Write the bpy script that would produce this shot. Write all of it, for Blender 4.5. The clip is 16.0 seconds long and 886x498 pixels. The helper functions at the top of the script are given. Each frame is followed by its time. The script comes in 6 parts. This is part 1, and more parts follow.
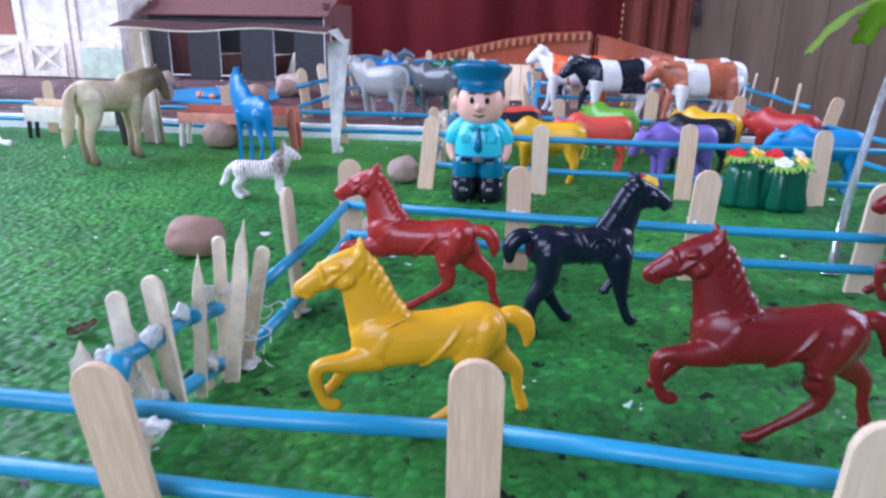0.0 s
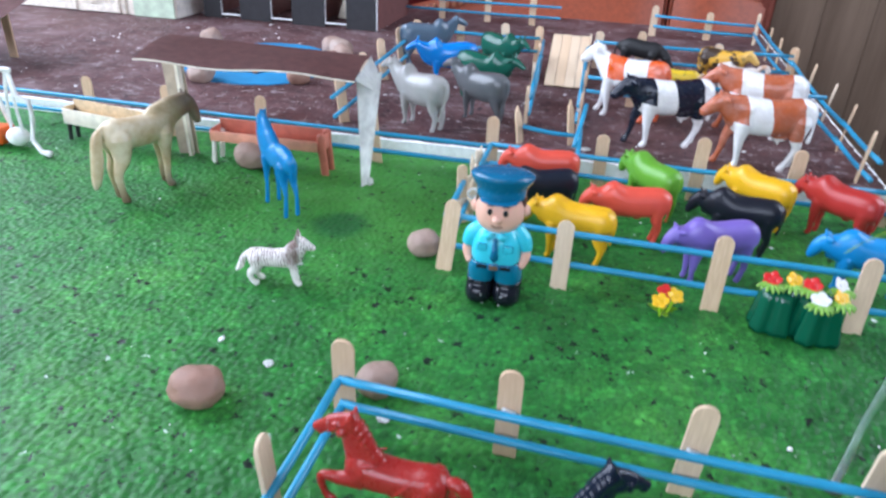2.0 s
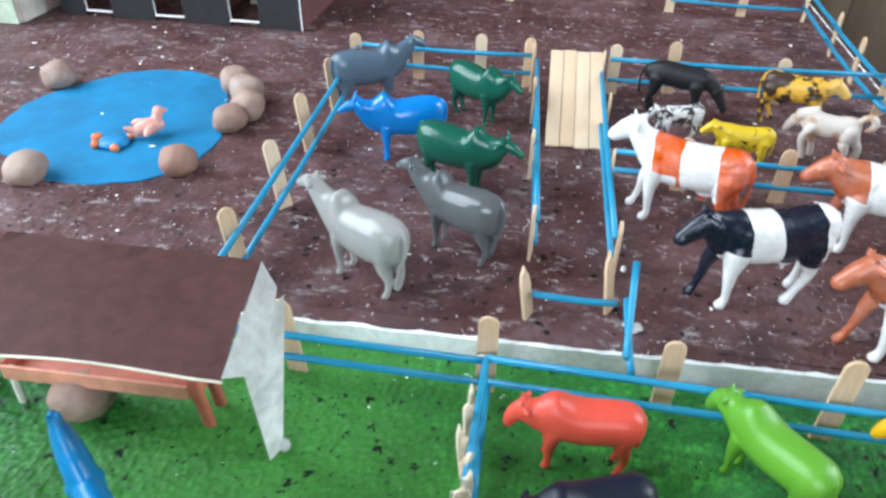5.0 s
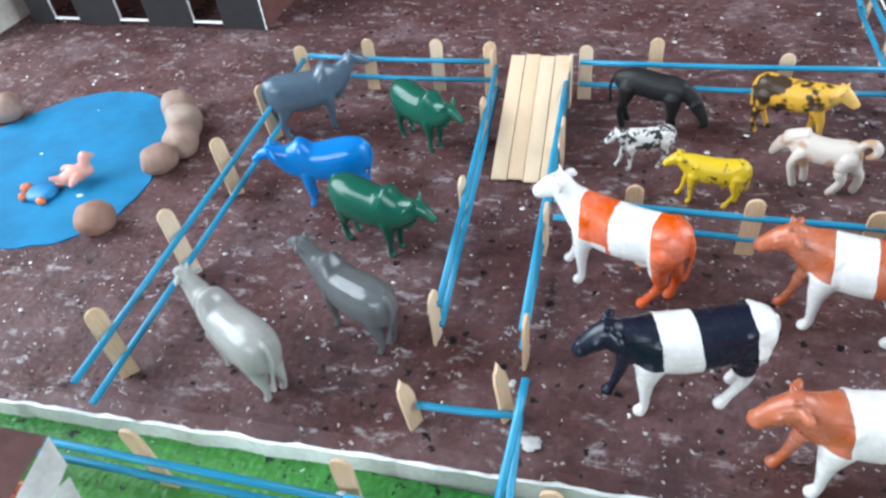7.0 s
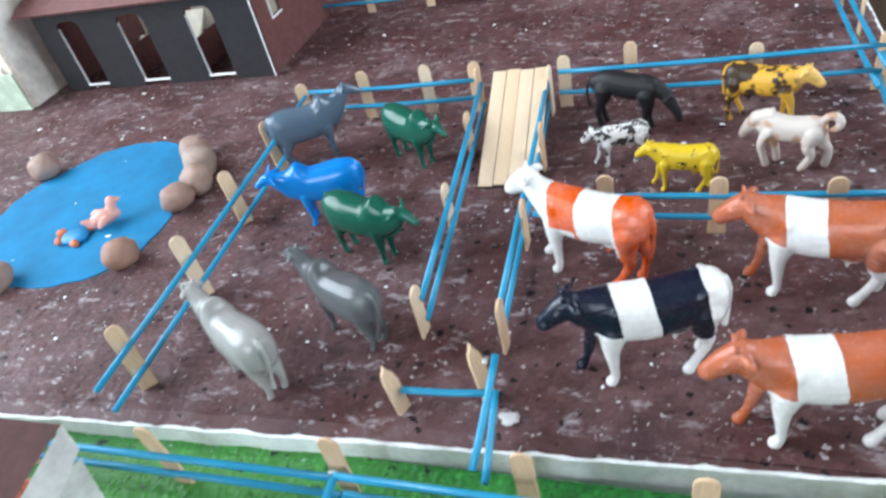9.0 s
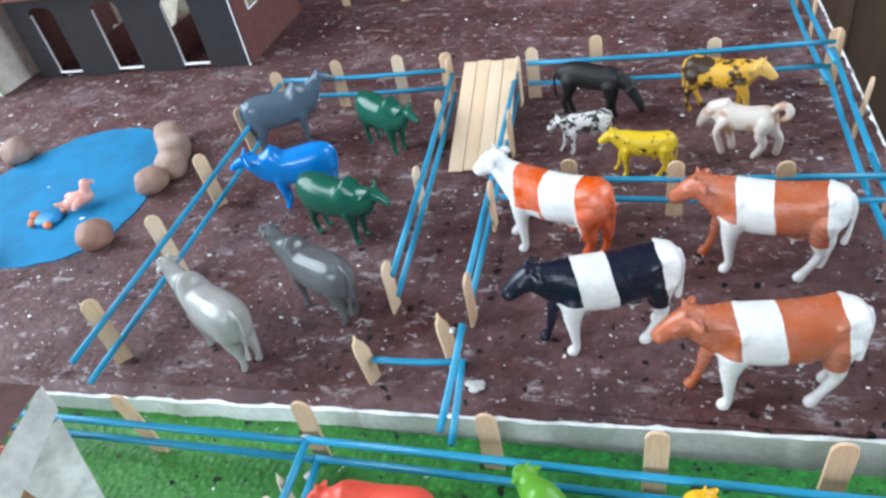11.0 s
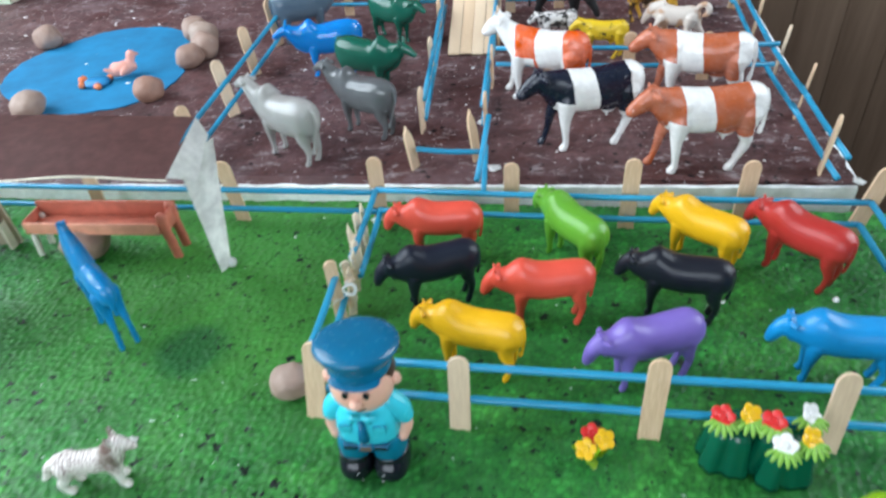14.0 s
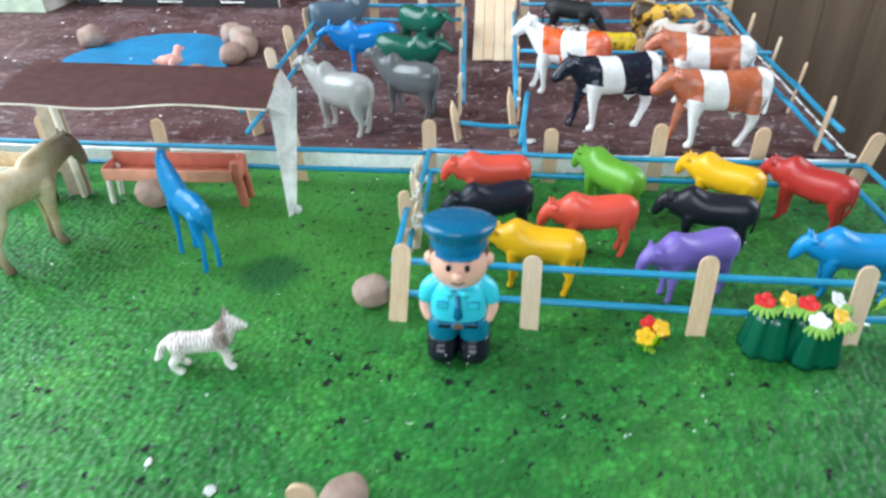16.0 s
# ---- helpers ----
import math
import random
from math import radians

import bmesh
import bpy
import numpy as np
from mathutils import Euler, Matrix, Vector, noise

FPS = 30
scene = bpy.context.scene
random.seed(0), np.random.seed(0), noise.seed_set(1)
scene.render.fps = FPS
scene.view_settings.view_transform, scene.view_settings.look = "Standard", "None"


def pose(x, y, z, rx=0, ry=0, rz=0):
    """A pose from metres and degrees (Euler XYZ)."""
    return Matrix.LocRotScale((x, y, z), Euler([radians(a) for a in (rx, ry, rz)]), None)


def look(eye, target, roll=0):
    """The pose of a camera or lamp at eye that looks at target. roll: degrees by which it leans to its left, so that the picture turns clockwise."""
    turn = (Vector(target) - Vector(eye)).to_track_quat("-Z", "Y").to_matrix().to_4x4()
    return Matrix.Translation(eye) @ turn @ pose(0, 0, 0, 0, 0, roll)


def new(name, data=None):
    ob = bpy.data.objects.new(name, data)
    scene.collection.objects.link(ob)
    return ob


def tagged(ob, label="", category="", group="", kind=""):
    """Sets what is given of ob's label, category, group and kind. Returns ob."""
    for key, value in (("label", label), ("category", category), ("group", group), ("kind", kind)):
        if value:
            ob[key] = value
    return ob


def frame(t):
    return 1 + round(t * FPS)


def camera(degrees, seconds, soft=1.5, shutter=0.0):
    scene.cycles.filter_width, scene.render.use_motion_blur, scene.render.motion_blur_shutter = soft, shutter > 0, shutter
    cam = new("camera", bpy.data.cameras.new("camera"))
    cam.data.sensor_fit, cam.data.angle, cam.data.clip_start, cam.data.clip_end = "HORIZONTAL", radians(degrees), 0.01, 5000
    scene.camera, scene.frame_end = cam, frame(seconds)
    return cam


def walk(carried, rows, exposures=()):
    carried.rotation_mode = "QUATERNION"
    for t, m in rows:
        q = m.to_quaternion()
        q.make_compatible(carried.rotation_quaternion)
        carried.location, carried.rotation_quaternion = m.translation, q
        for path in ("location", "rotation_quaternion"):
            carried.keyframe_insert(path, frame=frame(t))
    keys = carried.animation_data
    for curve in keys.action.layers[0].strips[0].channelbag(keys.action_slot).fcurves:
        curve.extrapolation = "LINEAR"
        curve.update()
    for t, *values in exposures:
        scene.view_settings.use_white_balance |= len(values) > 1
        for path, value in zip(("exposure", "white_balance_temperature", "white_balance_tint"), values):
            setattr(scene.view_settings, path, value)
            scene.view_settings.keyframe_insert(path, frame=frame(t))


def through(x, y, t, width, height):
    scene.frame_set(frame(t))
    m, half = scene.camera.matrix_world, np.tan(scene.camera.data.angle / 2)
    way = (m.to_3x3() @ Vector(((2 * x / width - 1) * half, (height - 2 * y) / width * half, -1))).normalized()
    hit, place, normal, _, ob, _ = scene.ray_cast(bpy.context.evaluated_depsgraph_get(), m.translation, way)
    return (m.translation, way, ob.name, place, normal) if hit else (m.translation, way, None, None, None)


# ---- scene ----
# Lengths below are centimetres; CM turns them into metres.
CM = 0.01
cam = camera(65.20, 16.0, soft=2.6, shutter=0.6)
PATH = [
    (0, (7.31, -0.48, 9.80), (4.80, 18.40, 3.69), 0.93),
    (0.5, (7.45, 0.98, 9.82), (4.61, 19.75, 3.50), 1.11),
    (1, (8.13, 2.36, 12.26), (4.48, 20.73, 5.22), 0.10),
    (1.5, (8.70, 4.16, 17.42), (5.36, 22.07, 9.16), 1.53),
    (2, (8.69, 5.67, 21.58), (4.77, 22.85, 12.12), 2.46),
    (2.5, (7.37, 8.59, 22.20), (3.40, 25.73, 12.69), 3.15),
    (3, (6.44, 13.91, 23.46), (2.57, 30.28, 12.63), 0.78),
    (3.5, (6.29, 19.04, 24.77), (2.66, 35.40, 13.85), -0.44),
    (4, (5.08, 24.23, 25.06), (2.17, 40.49, 13.78), 0.60),
    (4.5, (1.69, 30.70, 25.77), (-0.39, 46.81, 14.11), 1.51),
    (5, (2.04, 34.74, 26.59), (-0.61, 50.61, 14.72), 0.82),
    (5.2, (3.90, 35.75, 26.65), (1.08, 51.50, 14.65), 1.30),
    (7.3, (11.18, 47.01, 30.64), (6.13, 60.66, 16.92), -8.36),
    (7.5, (12.05, 47.41, 30.72), (6.81, 60.95, 16.96), -9.53),
    (8, (14.86, 47.15, 31.18), (8.52, 60.87, 18.08), -14.22),
    (8.5, (15.75, 45.45, 30.51), (9.87, 59.96, 18.07), -12.66),
    (9, (15.01, 43.35, 29.81), (8.77, 57.69, 17.35), -14.50),
    (9.2, (14.60, 42.54, 29.67), (8.61, 56.91, 17.11), -13.14),
    (11.3, (16.03, 40.79, 29.67), (10.72, 55.44, 17.13), -11.64),
    (11.5, (16.23, 39.26, 29.61), (11.07, 54.07, 17.19), -9.88),
    (12, (14.47, 33.65, 29.40), (11.20, 48.73, 16.68), -6.60),
    (12.5, (12.36, 29.17, 29.01), (9.22, 44.62, 16.70), -7.23),
    (13, (12.15, 26.72, 27.36), (9.08, 42.16, 15.03), -6.77),
    (13.5, (12.40, 25.68, 27.30), (9.28, 41.16, 15.02), -6.04),
    (14, (11.27, 21.85, 27.31), (8.36, 37.29, 14.93), -4.76),
    (14.5, (10.67, 19.05, 26.93), (7.96, 34.72, 14.79), -4.20),
    (15, (10.13, 18.37, 26.73), (7.31, 34.06, 14.65), -3.42),
    (15.5, (9.89, 16.94, 26.46), (6.71, 32.70, 14.57), -3.84),
    (16, (6.23, 12.95, 23.86), (4.37, 29.65, 13.01), -0.93),
]
walk(cam, [(t, look(Vector(eye) * CM, Vector(target) * CM, roll)) for t, eye, target, roll in PATH],
     [(0.0, -0.1, 5550, 29), (1.0, -0.06, 5600, 29), (1.5, -0.02, 5750, 26), (2.0, 0.03, 5950, 19), (2.5, 0.0, 6100, 12), (3.5, -0.07, 6200, 10), (4.5, -0.02, 6200, 11), (5.0, 0.1, 6250, 9), (9.0, 0.1, 6300, 10), (11.5, 0.0, 6250, 10), (13.5, -0.01, 6300, 10), (15.0, -0.08, 6400, 9), (16.0, 0.1, 6350, 9)])

# ---- light ----
world = bpy.data.worlds.new("world")
scene.world = world
world.use_nodes = True
sky = world.node_tree.nodes.new("ShaderNodeTexSky")
sky.sky_type, sky.sun_disc, sky.sun_elevation, sky.sun_rotation = "NISHITA", False, radians(40), radians(250)
world.node_tree.links.new(sky.outputs[0], world.node_tree.nodes["Background"].inputs[0])
world.node_tree.nodes["Background"].inputs[1].default_value = 0.1


def window_light(name, eye, target, w, h, watts, colour):
    """Daylight that comes in through a window's opening."""
    lamp = bpy.data.lights.new(name, "AREA")
    lamp.shape, lamp.size, lamp.size_y, lamp.energy, lamp.color = "RECTANGLE", w * CM, h * CM, watts, colour
    ob = new(name, lamp)
    ob.matrix_basis = look(Vector(eye) * CM, Vector(target) * CM)
    return ob


window_light("window_light", (-127, 58, 88), (0, 72, 0), 150, 125, 45, (0.83, 0.93, 1.0))
window_light("window_light", (153, 106, 92), (0, 108, 0), 120, 125, 33, (0.84, 0.93, 1.0))
window_light("window_light", (-38, -183, 95), (-5, 60, 0), 180, 120, 46, (0.84, 0.93, 1.0))


# ---- materials ----
class Mat:
    """A node material in the making."""

    def __init__(self, name, rough=0.5, metal=0.0):
        self.m = bpy.data.materials.new(name)
        self.m.use_nodes = True
        self.t = self.m.node_tree
        self.b = self.t.nodes["Principled BSDF"]
        self.b.inputs["Roughness"].default_value = rough
        self.b.inputs["Metallic"].default_value = metal
        self.co = self.t.nodes.new("ShaderNodeTexCoord").outputs["Object"]

    def node(self, kind, **values):
        n = self.t.nodes.new(kind)
        for k, v in values.items():
            n.inputs[k].default_value = v
        return n

    def link(self, a, b):
        self.t.links.new(a, b)

    def noise(self, per_cm, detail=4.0, rough=0.6, co=None):
        n = self.node("ShaderNodeTexNoise", Scale=per_cm / CM, Detail=detail, Roughness=rough)
        self.link(co or self.co, n.inputs["Vector"])
        return n.outputs["Fac"]

    def attribute(self, name):
        n = self.t.nodes.new("ShaderNodeAttribute")
        n.attribute_name = name
        return n.outputs["Fac"]

    def cells(self, per_cm, feature="F1", co=None):
        n = self.node("ShaderNodeTexVoronoi", Scale=per_cm / CM)
        n.feature = feature
        self.link(co or self.co, n.inputs["Vector"])
        return n

    def math(self, op, a, b):
        n = self.t.nodes.new("ShaderNodeMath")
        n.operation = op
        for i, v in enumerate((a, b)):
            if isinstance(v, (int, float)):
                n.inputs[i].default_value = v
            else:
                self.link(v, n.inputs[i])
        return n.outputs[0]

    def flecks(self, per_cm, size, share, wobble=0.5):
        """A mask of scattered ragged specks; size in cells, share: how many cells hold one."""
        n = self.node("ShaderNodeTexNoise", Scale=per_cm * 2.2 / CM, Detail=3.0)
        self.link(self.co, n.inputs["Vector"])
        add = self.t.nodes.new("ShaderNodeVectorMath")
        add.operation = "MULTIPLY_ADD"
        self.link(n.outputs["Color"], add.inputs[0])
        add.inputs[1].default_value = (wobble * CM / per_cm,) * 3
        self.link(self.co, add.inputs[2])
        v = self.cells(per_cm, co=add.outputs[0])
        sep = self.node("ShaderNodeSeparateColor")
        self.link(v.outputs["Color"], sep.inputs[0])
        near = self.math("LESS_THAN", v.outputs["Distance"], self.math("MULTIPLY", sep.outputs[0], size))
        return self.math("MULTIPLY", near, self.math("LESS_THAN", sep.outputs[1], share))

    def ramp(self, fac, stops, constant=False):
        n = self.t.nodes.new("ShaderNodeValToRGB")
        r = n.color_ramp
        r.interpolation = "CONSTANT" if constant else "LINEAR"
        while len(r.elements) < len(stops):
            r.elements.new(0.5)
        for e, (p, c) in zip(r.elements, stops):
            e.position, e.color = p, (*c, 1) if len(c) == 3 else c
        self.link(fac, n.inputs[0])
        return n.outputs["Color"]

    def mix(self, fac, a, b):
        n = self.t.nodes.new("ShaderNodeMix")
        n.data_type = "RGBA"
        for v, i in ((fac, 0), (a, 6), (b, 7)):
            if isinstance(v, (tuple, float)):
                n.inputs[i].default_value = (*v, 1) if isinstance(v, tuple) else v
            else:
                self.link(v, n.inputs[i])
        return n.outputs[2]

    def bump(self, height, depth_cm, strength=1.0, after=None):
        n = self.node("ShaderNodeBump", Strength=strength, Distance=depth_cm * CM)
        self.link(height, n.inputs["Height"])
        if after is not None:
            self.link(after, n.inputs["Normal"])
        return n.outputs[0]

    def colour(self, c):
        if isinstance(c, tuple):
            self.b.inputs["Base Color"].default_value = (*c, 1)
        else:
            self.link(c, self.b.inputs["Base Color"])
        return self

    def normal(self, n):
        self.link(n, self.b.inputs["Normal"])
        return self

    def roughness(self, r):
        self.link(r, self.b.inputs["Roughness"])
        return self


def shade(c, k):
    return tuple(min(1.0, v * k) for v in c)


def plastic(name, c, rough=0.32, through=0.0, milky=0.0):
    """Moulded toy plastic with faint mould marks and handling wear."""
    m = Mat(name, rough)
    m.colour(m.ramp(m.noise(0.8), [(0.3, shade(c, 0.92)), (0.7, shade(c, 1.05))]))
    m.roughness(m.ramp(m.noise(3.5), [(0.3, (rough * 0.9,) * 3), (0.7, (rough * 1.2,) * 3)]))
    m.normal(m.bump(m.noise(1.2, 2), 0.02, 0.25))
    m.b.inputs["Transmission Weight"].default_value = through
    if milky:
        m.b.inputs["Subsurface Weight"].default_value = milky
        m.b.inputs["Subsurface Radius"].default_value = (1.0, 1.0, 1.0)
        m.b.inputs["Subsurface Scale"].default_value = 0.8 * CM
    if max(c) < 0.03:
        m.b.inputs["Specular IOR Level"].default_value = 0.35
    return m.m


def paint(name, c, rough=0.6, grain=4.0, depth=0.02, low=0.8):
    m = Mat(name, rough)
    m.colour(m.mix(m.ramp(m.noise(grain), [(0.35, (0, 0, 0)), (0.65, (1, 1, 1))]), shade(c, low), shade(c, 1.1)))
    m.normal(m.bump(m.noise(grain * 2), depth, 0.5))
    return m.m


def banded(name, stops, rough=0.22):
    """Painted plastic: belts of colour round the body, leaning a little; the hind shanks keep the rump's colour."""
    m = Mat(name, rough)
    sep = m.node("ShaderNodeSeparateXYZ")
    m.link(m.co, sep.inputs[0])
    lean = m.math("MULTIPLY", m.math("SUBTRACT", 0.045, m.math("MAXIMUM", sep.outputs["Z"], 0.028)), 0.16)
    shank = m.math("MULTIPLY", m.math("LESS_THAN", sep.outputs["Z"], 0.027), m.math("LESS_THAN", sep.outputs["X"], 0.0))
    x = m.math("ADD", m.math("ADD", sep.outputs["X"], lean), m.math("MULTIPLY", m.noise(0.5, 3), 0.0045))
    x = m.math("SUBTRACT", x, m.math("MULTIPLY", shank, 0.03))
    rng = m.node("ShaderNodeMapRange", **{"From Min": -0.06 + 0.002, "From Max": 0.06 + 0.002})
    m.link(x, rng.inputs["Value"])
    c = m.ramp(rng.outputs[0], stops, constant=True)
    # one foreleg is painted white
    fore = m.math("MULTIPLY", m.math("LESS_THAN", m.math("ADD", sep.outputs["Z"], m.math("MULTIPLY", m.noise(0.8, 2), 0.006)), 0.042), m.math("MULTIPLY", m.math("GREATER_THAN", sep.outputs["X"], 0.0), m.math("LESS_THAN", sep.outputs["X"], 0.0235)))
    c = m.mix(m.math("MULTIPLY", fore, m.math("GREATER_THAN", sep.outputs["Y"], 0.0)), c, (0.80, 0.79, 0.77))
    # hand-laid paint: thin and thick strokes, rubbed spots
    wear = m.node("ShaderNodeHueSaturation")
    m.link(c, wear.inputs["Color"])
    m.link(m.ramp(m.noise(0.9, 5, 0.7), [(0.3, (0.88, 0.88, 0.88)), (0.7, (1.12, 1.12, 1.12))]), wear.inputs["Value"])
    m.link(m.ramp(m.noise(0.6, 4), [(0.35, (0.86, 0.86, 0.86)), (0.7, (1.08, 1.08, 1.08))]), wear.inputs["Saturation"])
    c = m.mix(m.ramp(m.noise(2.4, 6, 0.75), [(0.66, (0, 0, 0)), (0.74, (0.4, 0.4, 0.4))]), wear.outputs[0], (0.62, 0.52, 0.46))
    m.colour(c)
    m.roughness(m.ramp(m.noise(1.6, 4), [(0.3, (rough * 0.7,) * 3), (0.7, (rough * 1.5,) * 3)]))
    m.normal(m.bump(m.noise(1.5, 5, 0.65), 0.11, 0.6))
    return m.m


def make_grass():
    m = Mat("green_painted_foam", 0.48)
    m.b.inputs["Specular IOR Level"].default_value = 0.32
    wide = m.noise(0.1, 5, 0.65)
    patch = m.noise(0.3, 4, 0.7)
    base = m.ramp(wide, [(0.3, (0.012, 0.108, 0.020)), (0.5, (0.028, 0.208, 0.034)), (0.72, (0.078, 0.335, 0.052))])
    base = m.mix(m.ramp(patch, [(0.5, (0, 0, 0)), (0.74, (0.6, 0.6, 0.6))]), base, (0.010, 0.075, 0.018))
    tone = m.node("ShaderNodeHueSaturation")
    m.link(base, tone.inputs["Color"])
    m.link(m.ramp(m.attribute("bead_tone"), [(0.0, (0.72, 0.72, 0.72)), (0.6, (1.0, 1.0, 1.0)), (1.0, (1.42, 1.42, 1.42))]), tone.inputs["Value"])
    c = m.mix(m.ramp(m.attribute("bead_seam"), [(0.4, (0, 0, 0)), (0.85, (0.65, 0.65, 0.65))]), tone.outputs[0], (0.006, 0.055, 0.016))
    c = m.mix(m.ramp(m.noise(0.9, 4, 0.7), [(0.5, (0, 0, 0)), (0.68, (0.35, 0.35, 0.35))]), c, (0.062, 0.255, 0.072))
    c = m.mix(m.ramp(m.noise(2.2, 3), [(0.5, (0, 0, 0)), (0.75, (0.4, 0.4, 0.4))]), c, (0.012, 0.075, 0.02))
    # brightness painted in: a lighter, yellower patch between the shed and the bull pen
    lit_patch = m.t.nodes.new("ShaderNodeVectorMath")
    lit_patch.operation = "DISTANCE"
    m.link(m.co, lit_patch.inputs[0])
    lit_patch.inputs[1].default_value = (-0.08, 0.53, 0)
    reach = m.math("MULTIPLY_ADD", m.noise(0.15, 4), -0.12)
    m.link(lit_patch.outputs["Value"], reach.node.inputs[2])
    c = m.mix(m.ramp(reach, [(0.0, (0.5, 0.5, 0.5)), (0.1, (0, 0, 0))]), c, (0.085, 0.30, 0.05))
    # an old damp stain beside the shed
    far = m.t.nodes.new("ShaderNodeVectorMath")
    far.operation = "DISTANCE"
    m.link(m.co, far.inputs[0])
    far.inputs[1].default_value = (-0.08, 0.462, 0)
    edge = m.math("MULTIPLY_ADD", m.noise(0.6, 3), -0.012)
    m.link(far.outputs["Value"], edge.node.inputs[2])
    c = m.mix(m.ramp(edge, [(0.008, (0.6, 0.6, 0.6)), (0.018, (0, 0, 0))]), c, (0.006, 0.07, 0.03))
    c = m.mix(m.flecks(1.7, 0.44, 0.25, 1.6), c, (0.003, 0.010, 0.007))
    c = m.mix(m.flecks(3.2, 0.40, 0.26, 1.6), c, (0.006, 0.026, 0.012))
    c = m.mix(m.ramp(m.noise(3.0, 5, 0.75), [(0.62, (0, 0, 0)), (0.7, (0.3, 0.3, 0.3))]), c, (0.12, 0.34, 0.15))
    c = m.mix(m.flecks(1.1, 0.14, 0.25, 1.2), c, (0.45, 0.60, 0.5))
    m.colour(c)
    m.normal(m.bump(m.noise(5.0, 3), 0.03, 0.4, m.bump(wide, 0.3, 0.3)))
    return m.m


def make_soil():
    m = Mat("brown_painted_foam", 0.55)
    m.b.inputs["Specular IOR Level"].default_value = 0.26
    wide = m.noise(0.13, 6, 0.7)
    patch = m.noise(0.25, 5, 0.7)
    base = m.ramp(wide, [(0.3, (0.055, 0.029, 0.031)), (0.52, (0.128, 0.067, 0.068)), (0.72, (0.21, 0.146, 0.155))])
    base = m.mix(m.ramp(patch, [(0.46, (0, 0, 0)), (0.66, (0.85, 0.85, 0.85))]), base, (0.080, 0.024, 0.020))
    tone = m.node("ShaderNodeHueSaturation")
    m.link(base, tone.inputs["Color"])
    m.link(m.ramp(m.attribute("bead_tone"), [(0.0, (0.84, 0.84, 0.84)), (1.0, (1.18, 1.18, 1.18))]), tone.inputs["Value"])
    c = m.mix(m.ramp(m.attribute("bead_seam"), [(0.5, (0, 0, 0)), (0.9, (0.25, 0.25, 0.25))]), tone.outputs[0], (0.026, 0.013, 0.014))
    c = m.mix(m.ramp(m.noise(0.5, 6, 0.8), [(0.58, (0, 0, 0)), (0.75, (0.5, 0.5, 0.5))]), c, (0.24, 0.195, 0.21))
    brush = m.node("ShaderNodeMapping")
    brush.inputs["Scale"].default_value = (0.6, 1.2, 1)
    brush.inputs["Rotation"].default_value = (0, 0, 0.12)
    m.link(m.co, brush.inputs[0])
    c = m.mix(m.ramp(m.noise(0.9, 8, 0.75, brush.outputs[0]), [(0.56, (0, 0, 0)), (0.65, (0.8, 0.8, 0.8))]), c, (0.40, 0.35, 0.36))
    c = m.mix(m.ramp(m.noise(0.35, 5, 0.7, brush.outputs[0]), [(0.52, (0, 0, 0)), (0.68, (0.75, 0.75, 0.75))]), c, (0.046, 0.020, 0.019))
    c = m.mix(m.flecks(1.2, 0.34, 0.2, 2.6), c, (0.40, 0.35, 0.36))
    c = m.mix(m.ramp(m.noise(1.1, 9, 0.8), [(0.63, (0, 0, 0)), (0.69, (0.7, 0.7, 0.7))]), c, (0.42, 0.37, 0.385))
    c = m.mix(m.flecks(3.4, 0.34, 0.14, 1.6), c, (0.52, 0.49, 0.49))
    c = m.mix(m.flecks(1.7, 0.4, 0.28, 1.2), c, (0.008, 0.006, 0.007))
    m.colour(c)
    m.normal(m.bump(m.noise(5.0, 3), 0.03, 0.4, m.bump(wide, 0.5, 0.6)))
    return m.m


def make_stick():
    m = Mat("craft_stick_wood", 0.65)
    mp = m.node("ShaderNodeMapping")
    mp.inputs["Scale"].default_value = (6, 6, 0.6)
    m.link(m.co, mp.inputs[0])
    rnd = m.t.nodes.new("ShaderNodeObjectInfo").outputs["Random"]
    grain = m.noise(1.5, 4, 0.6, mp.outputs[0])
    c = m.ramp(grain, [(0.3, (0.60, 0.40, 0.24)), (0.6, (0.74, 0.53, 0.34)), (0.8, (0.82, 0.63, 0.44))])
    c = m.mix(m.ramp(rnd, [(0, (0, 0, 0)), (0.5, (0, 0, 0)), (1, (0.5, 0.5, 0.5))]), c, (0.80, 0.70, 0.55))
    m.colour(m.mix(m.ramp(rnd, [(0, (0.6, 0.6, 0.6)), (0.45, (0, 0, 0))]), c, (0.60, 0.41, 0.27)))
    m.normal(m.bump(grain, 0.02, 0.4))
    return m.m


def make_panel():
    """Wood-look wall boards with dark seams."""
    m = Mat("wall_boards", 0.6)
    m.b.inputs["Specular IOR Level"].default_value = 0.25
    mp = m.node("ShaderNodeMapping")
    mp.inputs["Scale"].default_value = (1, 1, 0.08)
    m.link(m.co, mp.inputs[0])
    g = m.noise(0.35, 6, 0.65, mp.outputs[0])
    m.colour(m.ramp(g, [(0.3, (0.105, 0.070, 0.047)), (0.7, (0.175, 0.122, 0.086))]))
    m.normal(m.bump(g, 0.05, 0.3))
    return m.m


